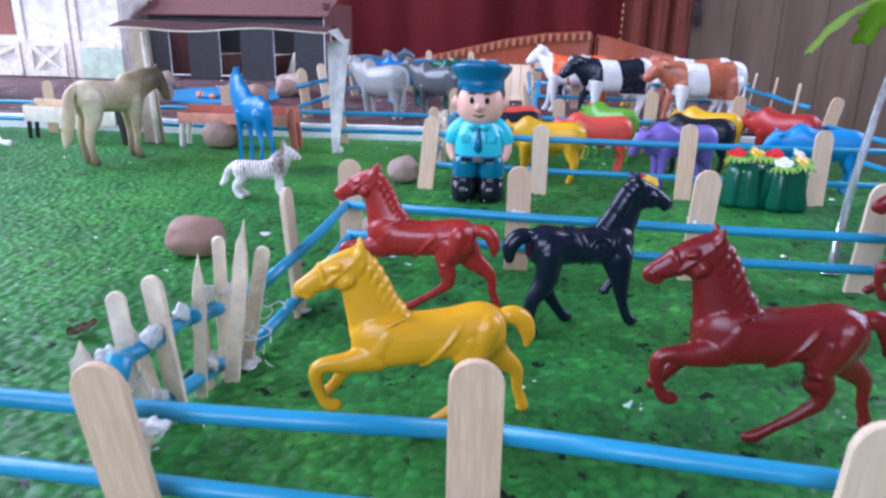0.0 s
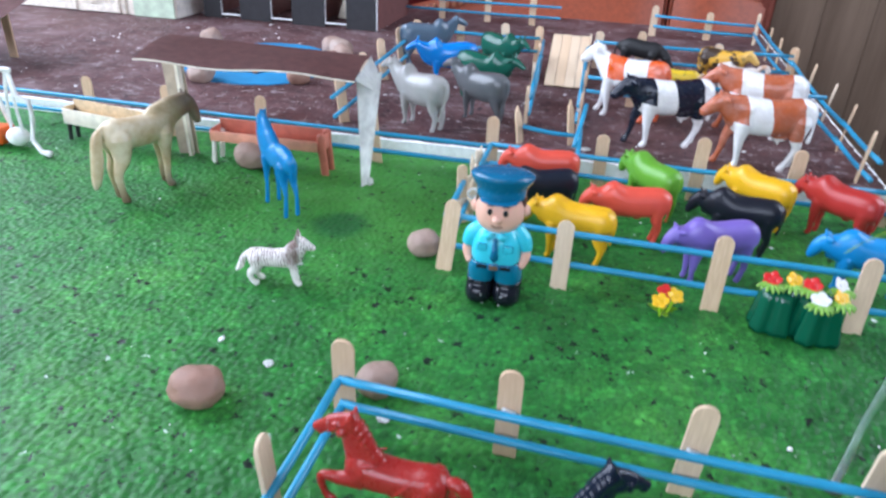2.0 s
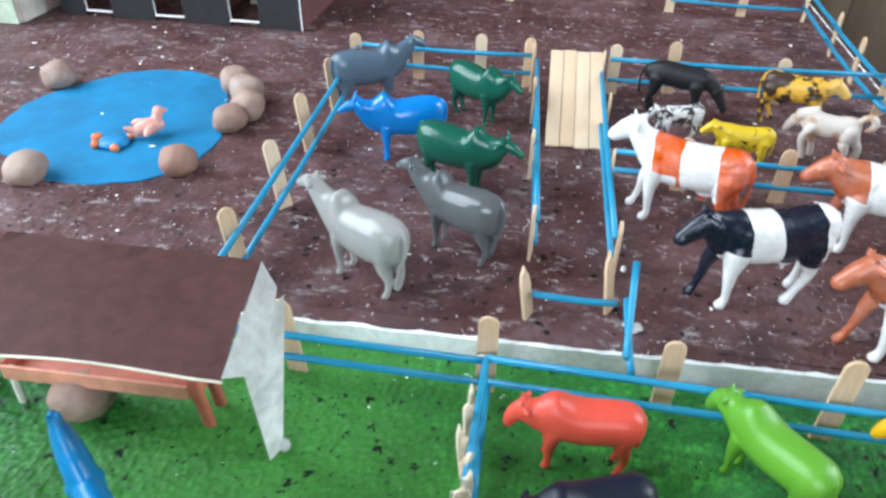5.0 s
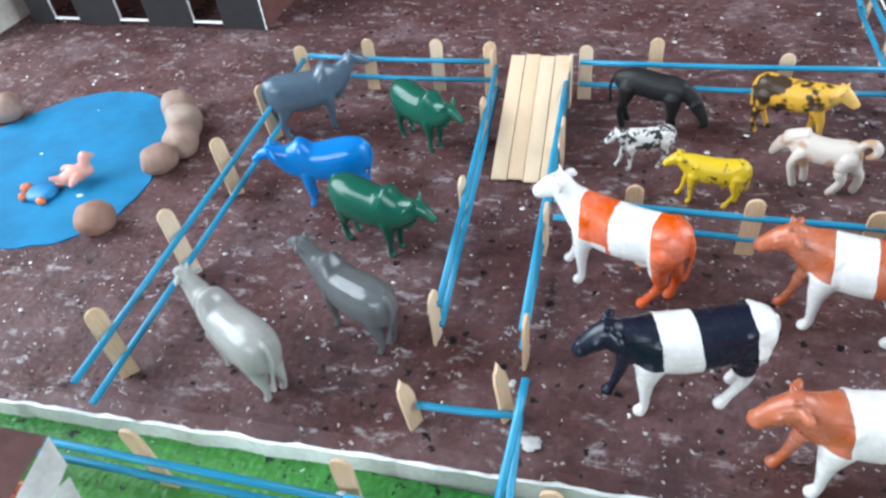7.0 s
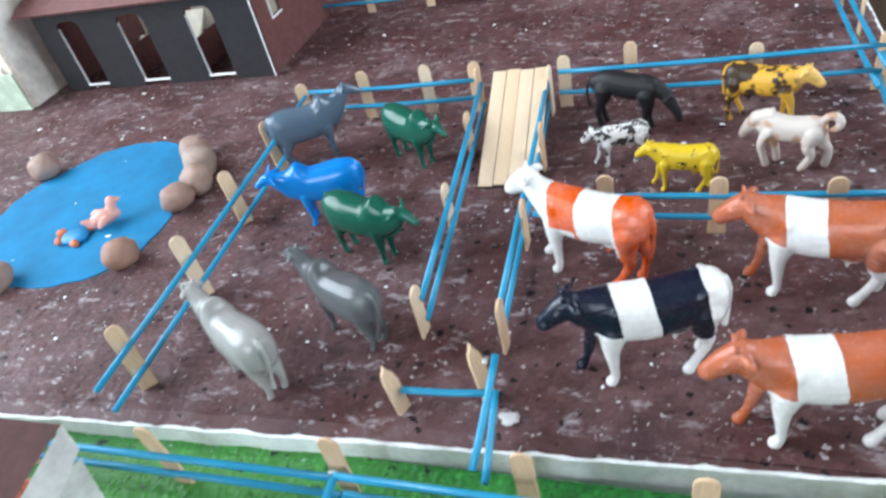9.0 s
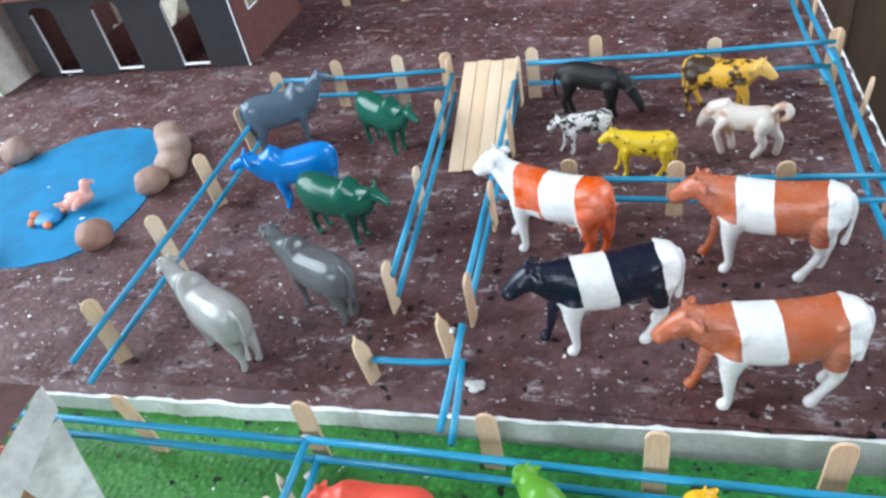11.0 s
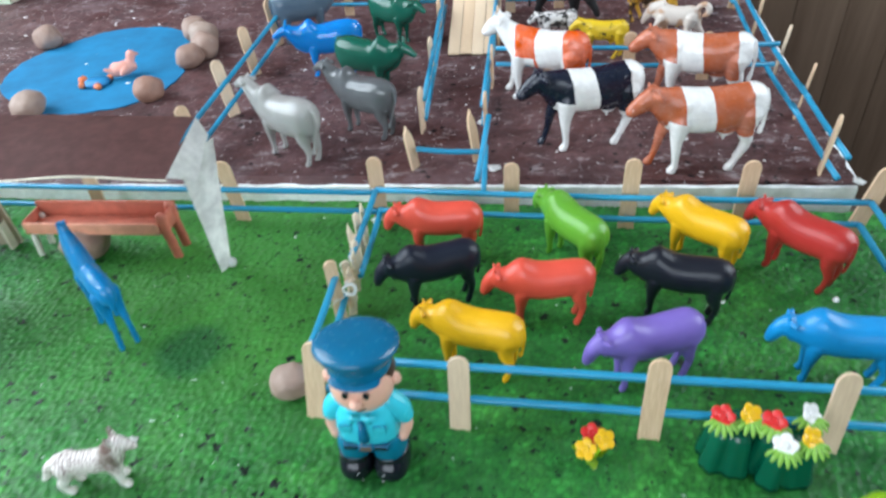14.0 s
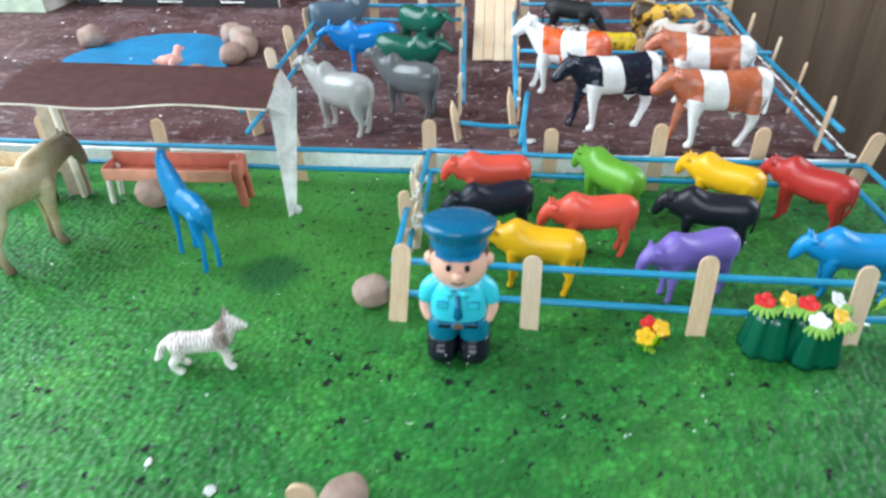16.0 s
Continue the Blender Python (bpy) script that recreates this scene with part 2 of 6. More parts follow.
def make_rock():
    """Worn river pebbles, from grey-brown to brick red."""
    m = Mat("brown_stone", 0.6)
    rnd = m.t.nodes.new("ShaderNodeObjectInfo").outputs["Random"]
    base = m.ramp(rnd, [(0.0, (0.35, 0.18, 0.125)), (0.4, (0.36, 0.235, 0.185)), (1.0, (0.40, 0.31, 0.255))])
    c = m.mix(m.ramp(m.noise(0.7, 5, 0.65), [(0.35, (0, 0, 0)), (0.7, (0.55, 0.55, 0.55))]), base, (0.23, 0.135, 0.105))
    c = m.mix(m.ramp(m.noise(3.5, 5, 0.75), [(0.6, (0, 0, 0)), (0.7, (0.35, 0.35, 0.35))]), c, (0.52, 0.44, 0.38))
    m.colour(c)
    m.normal(m.bump(m.noise(2.2, 6, 0.7), 0.08, 0.6))
    return m.m


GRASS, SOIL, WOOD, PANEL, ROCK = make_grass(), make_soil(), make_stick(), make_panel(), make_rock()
SPLINT = paint("raw_pale_wood", (0.82, 0.69, 0.52), 0.7, 2.5, 0.03)
FOAM = paint("white_foam", (0.90, 0.91, 0.91), 0.7, 2.3, 0.03, 0.93)
STRAW = plastic("blue_straw", (0.022, 0.29, 0.49), 0.32)
ROOF = paint("dark_brown_card", (0.165, 0.066, 0.060), 0.72, 1.5)
CARD = paint("cream_card", (0.82, 0.75, 0.61), 0.7, 0.8)
BLACK = paint("black_card", (0.022, 0.021, 0.024), 0.5, 1.0)
WHITE = paint("white_paper", (0.90, 0.90, 0.88), 0.7, 1.0)
TROUGH = paint("red_brown_paint", (0.52, 0.15, 0.095), 0.5, 1.2)
POND = paint("blue_painted_water", (0.001, 0.185, 0.385), 0.85, 0.3, 0.1)
WALL = paint("wall_plaster", (0.22, 0.205, 0.19), 0.9, 0.05)
CEILING = paint("ceiling_paint", (0.32, 0.31, 0.30), 0.9, 0.05)
CURTAIN = paint("red_curtain_cloth", (0.22, 0.014, 0.016), 0.85, 2.0)
LEATHER = paint("orange_leather", (0.26, 0.052, 0.018), 0.6, 1.5)
THREAD = paint("pale_thread", (0.42, 0.17, 0.09), 0.8, 3)
PALM = plastic("green_leaf_plastic", (0.29, 0.58, 0.015), 0.22, 0, 0.6)
SPRIG = plastic("pale_green_leaf_plastic", (0.22, 0.45, 0.06), 0.4)
POT = plastic("dark_green_plastic", (0.002, 0.095, 0.05), 0.14)
CLEAR = plastic("clear_plastic_tube", (0.85, 0.95, 0.95), 0.2, 0.93)
POSTGREY = paint("tan_card", (0.47, 0.375, 0.28), 0.7, 1.2)
PALE = paint("pale_card", (0.88, 0.82, 0.74), 0.75, 0.6)
WOODPALE = paint("pale_wood", (0.88, 0.79, 0.67), 0.7, 1.5)
MINT = paint("pale_green_card", (0.55, 0.66, 0.50), 0.7, 0.7)
GLUE = plastic("dried_glue", (0.90, 0.90, 0.88), 0.3, 0.45)


# ---- mesh helpers ----
def at(x, y, z=0.0, rz=0.0, rx=0.0, ry=0.0):
    return pose(x * CM, y * CM, z * CM, rx, ry, rz)


def thing(name, m, label, category, group="", kind=""):
    ob = new(name)
    ob.empty_display_size = 0.02
    ob.matrix_basis = m
    return tagged(ob, label, category, group, kind)


def part(name, bm, material, parent=None, label="", m=None, smooth=True):
    """Links a bmesh, built in centimetres, as one mesh object."""
    bmesh.ops.scale(bm, vec=(CM, CM, CM), verts=bm.verts)
    bmesh.ops.recalc_face_normals(bm, faces=bm.faces)
    me = bpy.data.meshes.new(name)
    bm.to_mesh(me)
    bm.free()
    for x in material if isinstance(material, (list, tuple)) else (material,):
        me.materials.append(x)
    if smooth:
        me.shade_smooth()
    ob = new(name, me)
    ob.parent = parent
    if m is not None:
        ob.matrix_basis = m
    if label:
        ob["label"] = label
    return ob


def add_box(bm, lo, hi, bevel=0.0, m=None, index=0):
    made = bmesh.ops.create_cube(bm, size=1.0)["verts"]
    for v in made:
        v.co = Vector([lo[i] + (v.co[i] + 0.5) * (hi[i] - lo[i]) for i in range(3)])
    faces = {f for v in made for f in v.link_faces}
    for f in faces:
        f.material_index = index
    if bevel:
        edges = list({e for v in made for e in v.link_edges})
        made = list({v for f in bmesh.ops.bevel(bm, geom=edges, offset=bevel, segments=2, affect="EDGES", profile=0.6)["faces"] for v in f.verts} | {v for v in made if v.is_valid})
    if m is not None:
        bmesh.ops.transform(bm, matrix=m, verts=[v for v in made if v.is_valid])
    return made


def add_tube(bm, pts, radii, squash=1.0, seg=12, index=0, cap=True):
    """A closed tube along points, round ends, flattened sideways by squash."""
    pts = [Vector(p) for p in pts]
    n = len(pts)
    rings, sides = [], []

    def ring(c, d, r):
        d = d.normalized()
        side = d.cross(Vector((0, 0, 1)))
        side = Vector((0, 1, 0)) if side.length < 0.05 else side.normalized()
        if sides and side.dot(sides[-1]) < 0:
            side = -side
        sides.append(side)
        up = side.cross(d)
        rings.append([bm.verts.new(c + r * (math.cos(a) * side * squash + math.sin(a) * up)) for a in (2 * math.pi * k / seg for k in range(seg))])

    first, last = (pts[1] - pts[0]).normalized(), (pts[-1] - pts[-2]).normalized()
    if cap:
        for k in (0.98, 0.85, 0.55):
            ring(pts[0] - first * radii[0] * k, first, radii[0] * math.sqrt(max(1 - k * k, 0.01)))
    for i, p in enumerate(pts):
        d = (pts[min(i + 1, n - 1)] - pts[max(i - 1, 0)])
        ring(p, d, radii[i])
    if cap:
        for k in (0.55, 0.85, 0.98):
            ring(pts[-1] + last * radii[-1] * k, last, radii[-1] * math.sqrt(max(1 - k * k, 0.01)))
    for a, b in zip(rings, rings[1:]):
        for k in range(seg):
            bm.faces.new((a[k], a[(k + 1) % seg], b[(k + 1) % seg], b[k])).material_index = index
    bm.faces.new(rings[0][::-1]).material_index = index
    bm.faces.new(rings[-1]).material_index = index


def add_ball(bm, c, r, index=0, seg=14):
    made = bmesh.ops.create_uvsphere(bm, u_segments=seg, v_segments=max(6, seg * 2 // 3), radius=1.0)["verts"]
    r = (r, r, r) if isinstance(r, (int, float)) else r
    for v in made:
        v.co = Vector([c[i] + v.co[i] * r[i] for i in range(3)])
    for f in {f for v in made for f in v.link_faces}:
        f.material_index = index
    return made


def add_prism(bm, outline, lo, hi, index=0):
    """An outline in x and z, pushed from y = lo to hi."""
    a = [bm.verts.new((x, lo, z)) for x, z in outline]
    b = [bm.verts.new((x, hi, z)) for x, z in outline]
    for f in [bm.faces.new(a), bm.faces.new(b[::-1])] + [bm.faces.new((a[i], b[i], b[(i + 1) % len(a)], a[(i + 1) % len(a)])) for i in range(len(a))]:
        f.material_index = index


def curved(pts, radii, steps=4):
    """Points and radii along a smooth curve through the given ones."""
    rows = [(*p, r) for p, r in zip(pts, radii)]
    out = []
    for i in range(len(rows) - 1):
        p = [rows[max(i - 1, 0)], rows[i], rows[i + 1], rows[min(i + 2, len(rows) - 1)]]
        for k in range(steps):
            u = k / steps
            out.append([0.5 * (2 * b + (c - a) * u + (2 * a - 5 * b + 4 * c - d) * u * u + (3 * b - a - 3 * c + d) * u ** 3) for a, b, c, d in zip(*p)])
    out.append(list(rows[-1]))
    low, high = min(radii), max(radii)
    return [o[:3] for o in out], [min(max(o[3], low), high) for o in out]


def add_loft(bm, rows, seg=24, power=2.3):
    """A trunk along x: rows of x, lowest z, highest z and half width, joined by smooth rounded sections."""
    dense = []
    for i in range(len(rows) - 1):
        p = [rows[max(i - 1, 0)], rows[i], rows[i + 1], rows[min(i + 2, len(rows) - 1)]]
        for k in range(4):
            u = k / 4
            dense.append([0.5 * (2 * b + (c - a) * u + (2 * a - 5 * b + 4 * c - d) * u * u + (3 * b - a - 3 * c + d) * u ** 3) for a, b, c, d in zip(*p)])
    dense.append(list(rows[-1]))
    rings = []
    for x, lo, hi, half in dense:
        ring = []
        for k in range(seg):
            c, n = math.cos(2 * math.pi * k / seg), math.sin(2 * math.pi * k / seg)
            c, n = math.copysign(abs(c) ** (2 / power), c), math.copysign(abs(n) ** (2 / power), n)
            ring.append(bm.verts.new((x, half * c, (lo + hi) / 2 + (hi - lo) / 2 * n)))
        rings.append(ring)
    for a, b in zip(rings, rings[1:]):
        for k in range(seg):
            bm.faces.new((a[k], a[(k + 1) % seg], b[(k + 1) % seg], b[k]))
    bm.faces.new(rings[0][::-1])
    bm.faces.new(rings[-1])


def moulded(name, chains, voxel=0.07, smooth=9, tall=1.0, long=1.0):
    """One moulded piece, melted together from tubes (points, radii, squash), balls (centre, radii) and trunks ("loft", rows)."""
    bm = bmesh.new()
    for c in chains:
        if c[0] == "loft":
            add_loft(bm, c[1])
        elif len(c) == 2:
            add_ball(bm, *c)
        else:
            pts, radii = curved(c[0], c[1])
            add_tube(bm, pts, radii, c[2], 18)
    bmesh.ops.scale(bm, vec=(CM, CM, CM), verts=bm.verts)
    bmesh.ops.recalc_face_normals(bm, faces=bm.faces)
    me = bpy.data.meshes.new(name)
    bm.to_mesh(me)
    bm.free()
    ob = new(name, me)
    mod = ob.modifiers.new("melt", "REMESH")
    mod.mode, mod.voxel_size = "VOXEL", voxel * CM
    soft = ob.modifiers.new("soften", "SMOOTH")
    soft.factor, soft.iterations = 0.5, smooth
    out = bpy.data.meshes.new_from_object(ob.evaluated_get(bpy.context.evaluated_depsgraph_get()))
    bpy.data.objects.remove(ob)
    # soles stand flat on the ground
    for v in out.vertices:
        v.co.x, v.co.z = v.co.x * long, max(v.co.z, 0.0) * tall
    out.shade_smooth()
    return out


def toy(name, mould, material, m, label, category, group="", size=1.0):
    me = mould.copy()
    me.materials.clear()
    me.materials.append(material)
    ob = new(name, me)
    ob.matrix_basis = m @ Matrix.Diagonal((size, size, size, 1))
    return tagged(ob, label, category, group)


def both(pts, radii, squash=1.0):
    """A limb and its mirror image."""
    return [([(x, s * y, z) for x, y, z in pts], radii, squash) for s in (1, -1)]


# ---- the room and the boards ----
def build_room():
    z0, z1 = -75, 175
    bm = bmesh.new()
    add_box(bm, (-130, -186, z0 - 6), (156, 170, z0))
    tagged(part("floor", bm, paint("floor_boards", (0.10, 0.065, 0.045), 0.5, 0.05), smooth=False), "plain dark brown floor under the table", "floor", kind="structure")
    bm = bmesh.new()
    add_box(bm, (-136, -192, z1), (162, 176, z1 + 6))
    tagged(part("ceiling", bm, CEILING, smooth=False), "pale plain ceiling", "ceiling", kind="structure")
    bm = bmesh.new()
    for y0, y1, za, zb in ((-186, -17, z0, z1), (133, 170, z0, z1), (-17, 133, z0, 25), (-17, 133, 151, z1)):
        add_box(bm, (-136, y0, za), (-130, y1, zb))
    tagged(part("wall_west", bm, WALL, smooth=False), "pale plaster wall with a window opening", "wall", kind="structure")
    bm = bmesh.new()
    for x0, x1, za, zb in ((-136, -128, z0, z1), (52, 162, z0, z1), (-128, 52, z0, 35), (-128, 52, 155, z1)):
        add_box(bm, (x0, -192, za), (x1, -186, zb))
    tagged(part("wall_south", bm, WALL, smooth=False), "pale plaster wall with a window opening", "wall", kind="structure")
    bm = bmesh.new()
    for y0, y1, za, zb in ((-186, 46, z0, z1), (166, 170, z0, z1), (46, 166, z0, 29), (46, 166, 155, z1)):
        add_box(bm, (156, y0, za), (162, y1, zb))
    tagged(part("wall_east", bm, WALL, smooth=False), "pale plaster wall with a window opening", "wall", kind="structure")
    bm = bmesh.new()
    add_box(bm, (-136, 170, z0), (162, 176, z1))
    tagged(part("wall_north", bm, WALL, smooth=False), "pale plaster wall behind the curtain", "wall", kind="structure")
    screen = tagged(new("wall_panelling"), "brown wood-look boarded partition", "wall", kind="structure")
    bm = bmesh.new()
    add_box(bm, (36.3, 151.3, z0), (156, 154, z1))
    part("panel_core", bm, PANEL, screen, smooth=False)
    for k in range(14):
        x = 36.3 + 8.5 * k
        bm = bmesh.new()
        add_box(bm, (x + 0.05, 150, z0), (x + 8.44, 151.2, z1), 0.06)
        part("board", bm, PANEL, screen)


def build_table():
    t = thing("table", at(-18, 55, -75), "wide wooden table under the farm model", "table")
    bm = bmesh.new()
    add_box(bm, (-70, -62, 70), (51, 76, 72.9), 0.3)
    wood = paint("dark_table_wood", (0.055, 0.036, 0.028), 0.6, 0.3)
    part("tabletop", bm, wood, t)
    for x in (-64, 45):
        for y in (-56, 70):
            bm = bmesh.new()
            add_box(bm, (x - 3, y - 3, 0), (x + 3, y + 3, 69.9), 0.3)
            part("leg", bm, wood, t)


def bead_sheet(area, z, step, size, deep, seed):
    """The pressed-bead skin of a foam board: points, faces, and each point's bead tone and nearness to a seam."""
    x0, x1, y0, y1 = area
    nx, ny = int((x1 - x0) / step) + 1, int((y1 - y0) / step) + 1
    gx, gy = np.meshgrid(np.linspace(x0, x1, nx), np.linspace(y0, y1, ny))
    rnd = np.random.default_rng(seed)
    cx, cy = int((x1 - x0) / size) + 3, int((y1 - y0) / size) + 3
    px, py, tones = rnd.random((cy, cx)), rnd.random((cy, cx)), rnd.random((cy, cx))
    fx, fy = (gx - x0) / size + 1, (gy - y0) / size + 1
    ix, iy = fx.astype(int), fy.astype(int)
    best, second, tone = np.full(gx.shape, 9.0), np.full(gx.shape, 9.0), np.zeros(gx.shape)
    for dy in (-1, 0, 1):
        for dx in (-1, 0, 1):
            jx, jy = np.clip(ix + dx, 0, cx - 1), np.clip(iy + dy, 0, cy - 1)
            d = np.hypot(jx + px[jy, jx] - fx, jy + py[jy, jx] - fy)
            nearer = d < best
            second = np.where(nearer, best, np.minimum(second, d))
            tone = np.where(nearer, tones[jy, jx], tone)
            best = np.minimum(best, d)
    seam = np.clip(1 - (second - best) / 0.55, 0, 1)
    top = z + 0.008 - deep * seam ** 2 - 0.25 * deep * tone
    points = np.stack([gx, gy, top], -1).reshape(-1, 3)
    k = (np.arange(ny - 1)[:, None] * nx + np.arange(nx - 1)[None]).ravel()
    return points, np.stack([k, k + 1, k + nx + 1, k + nx], -1), tone.ravel(), seam.ravel()


def board(name, bm, sheet, materials, label):
    """A foam board: its body and its beaded skin in one mesh."""
    bmesh.ops.recalc_face_normals(bm, faces=bm.faces)
    bm.verts.index_update()
    points, quads, tone, seam = sheet
    n = len(bm.verts)
    verts = [tuple(v.co * CM) for v in bm.verts] + (points * CM).tolist()
    faces = [tuple(v.index for v in f.verts) for f in bm.faces]
    marks = [f.material_index for f in bm.faces] + [0] * len(quads)
    bm.free()
    me = bpy.data.meshes.new(name)
    me.from_pydata(verts, [], faces + (quads + n).tolist())
    me.polygons.foreach_set("material_index", marks)
    me.polygons.foreach_set("use_smooth", [False] * len(faces) + [True] * len(quads))
    for key, values in (("bead_tone", tone), ("bead_seam", seam)):
        me.attributes.new(key, "FLOAT", "POINT").data.foreach_set("value", np.concatenate([np.full(n, 0.4), values]).astype(np.float32))
    for x in materials:
        me.materials.append(x)
    return tagged(new(name, me), label, "ground", kind="structure")


def build_boards():
    rng = random.Random(3)
    bm = bmesh.new()
    add_box(bm, (-82, -6, -1.9), (33.2, 61.15, -0.09), 0.12)
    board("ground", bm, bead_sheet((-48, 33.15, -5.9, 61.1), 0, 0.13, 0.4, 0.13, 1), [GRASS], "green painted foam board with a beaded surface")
    bm = bmesh.new()
    # the brown board: a wavy cut edge towards the green one
    n = 180
    xs = [-82 + 113 * k / n for k in range(n + 1)]
    front = [(x, 61.15 + 0.032 * max(x, -24) + 0.12 * noise.noise(Vector((x * 0.5, 3, 0))) + 0.06 * noise.noise(Vector((x * 3.0, 5, 0)))) for x in xs]
    top = [bm.verts.new((x, y, 1.15 + 0.12 * noise.noise(Vector((x * 1.1, 9, 0))))) for x, y in front]
    crest = [bm.verts.new((x, y + 0.9, 1.5)) for x, y in front]
    low = [bm.verts.new((x, y, -1.9)) for x, y in front]
    rim = [bm.verts.new((x, y + 0.1 + 0.25 * abs(noise.noise(Vector((x * 1.3, 0, 0)))) + 0.1 * noise.noise(Vector((x * 5.0, 7, 0))), 1.26)) for x, y in front]
    dip = [bm.verts.new((x, y + 1.5, 1.42)) for x, y in front]
    back = [bm.verts.new((x, 128, 1.4)) for x in xs]
    backl = [bm.verts.new((x, 128, -1.9)) for x in xs]
    for i in range(n):
        bm.faces.new((top[i], top[i + 1], rim[i + 1], rim[i])).material_index = 1
        bm.faces.new((rim[i], rim[i + 1], crest[i + 1], crest[i])).material_index = 0
        bm.faces.new((crest[i], crest[i + 1], dip[i + 1], dip[i])).material_index = 0
        bm.faces.new((dip[i], dip[i + 1], back[i + 1], back[i])).material_index = 0
        bm.faces.new((low[i], low[i + 1], top[i + 1], top[i])).material_index = 1
        bm.faces.new((backl[i + 1], backl[i], back[i], back[i + 1])).material_index = 1
    for i in (0, n):
        bm.faces.new((low[i], top[i], rim[i], crest[i], dip[i], back[i], backl[i])).material_index = 1
    bm.faces.new(low[::-1] + backl)
    board("ground_brown", bm, bead_sheet((-62, 31.0, 62.15, 127.9), 1.5, 0.17, 0.46, 0.075, 2), [SOIL, FOAM], "dark brown painted foam board with white scuffs and a white cut edge")
    bm = bmesh.new()
    ys = [62.3 + 0.35 * k for k in range(187)]
    inner = [bm.verts.new((30.86 + 0.3 * noise.noise(Vector((0, y * 1.1, 2))) + 0.12 * noise.noise(Vector((4, y * 4.0, 0))), y, 1.506)) for y in ys]
    outer = [bm.verts.new((31.03, y, 1.506)) for y in ys]
    foot = [bm.verts.new((31.03, y, 1.0)) for y in ys]
    for k in range(len(ys) - 1):
        bm.faces.new((inner[k], inner[k + 1], outer[k + 1], outer[k]))
        bm.faces.new((outer[k], outer[k + 1], foot[k + 1], foot[k]))
    tagged(part("trim", bm, FOAM, smooth=False), "ragged white foam edge of the brown board", "edge", kind="structure")
    # crumbs of foam on both boards
    for name, z, area, count, mat in (("foam_crumbs", 0.0, (-35, 32, 8, 60), 110, FOAM), ("foam_crumbs", 1.5, (-60, 30, 62, 118), 650, FOAM)):
        bm = bmesh.new()
        for _ in range(count):
            x, y = rng.uniform(area[0], area[1]), rng.uniform(area[2], area[3])
            r = 0.03 + 0.16 * rng.random() ** 7
            vs = bmesh.ops.create_icosphere(bm, subdivisions=1, radius=r)["verts"]
            sx = rng.uniform(0.7, 2.0)
            a = rng.uniform(0, 6.28)
            for v in vs:
                p = Vector((v.co.x * sx, v.co.y, v.co.z * 0.45)) * rng.uniform(0.85, 1.15)
                v.co = Vector((x + p.x * math.cos(a) - p.y * math.sin(a), y + p.x * math.sin(a) + p.y * math.cos(a), z + r * 0.2 + p.z))
        tagged(part(name, bm, mat), "tiny white foam crumbs scattered on the board", "crumbs", kind="stuff")


build_room()
build_table()
build_boards()


# ---- fences ----
def add_stick(bm, h, w=1.0, d=0.18, split=False):
    if split:
        out = [(-w / 2, -0.4), (w / 2, -0.4), (w / 2, h * 0.62), (w * 0.32, h * 0.8), (w * 0.12, h * 0.84), (-w * 0.06, h), (-w * 0.2, h * 0.9), (-w * 0.42, h * 0.86), (-w / 2, h * 0.7)]
        return add_prism(bm, out, -d / 2, d / 2)
    out = [(-w / 2, -0.4), (w / 2, -0.4)] + [(w / 2 * math.cos(a), h - w / 2 + w / 2 * math.sin(a)) for a in (math.pi * k / 10 for k in range(11))]
    add_prism(bm, out, -d / 2, d / 2)


def stick(parent, x, y, z=0.0, h=4.4, yaw=0.0, lean=0.0, tip=0.0, w=1.0, name="post", split=False, material=None):
    """A round-ended craft stick. lean: degrees to its right; tip: degrees away from its face."""
    bm = bmesh.new()
    add_stick(bm, h, w, 0.18, split)
    edges = [e for e in bm.edges if abs(e.verts[0].co.y - e.verts[1].co.y) < 1e-6]
    bmesh.ops.bevel(bm, geom=edges, offset=0.03, segments=1, affect="EDGES")
    return part(name, bm, material or WOOD, parent, m=at(x, y, z, yaw, -tip, lean), smooth=False)


def rail(parent, a, b, r=0.19):
    """A drinking straw from a to b, with a slight sag."""
    a, b = Vector(a), Vector(b)
    bm = bmesh.new()
    pts = [a.lerp(b, k / 4) + Vector((0, 0, -0.12 * math.sin(math.pi * k / 4))) for k in range(5)]
    add_tube(bm, pts, [r] * 5, 1.0, 12, cap=False)
    return part("rail", bm, STRAW, parent)


def fence(label, posts, rails, group="fences"):
    f = thing("fence", at(0, 0, 0), label, "fence", group)
    for p in posts:
        stick(f, *p)
    for a, b in rails:
        rail(f, a, b)
    return f


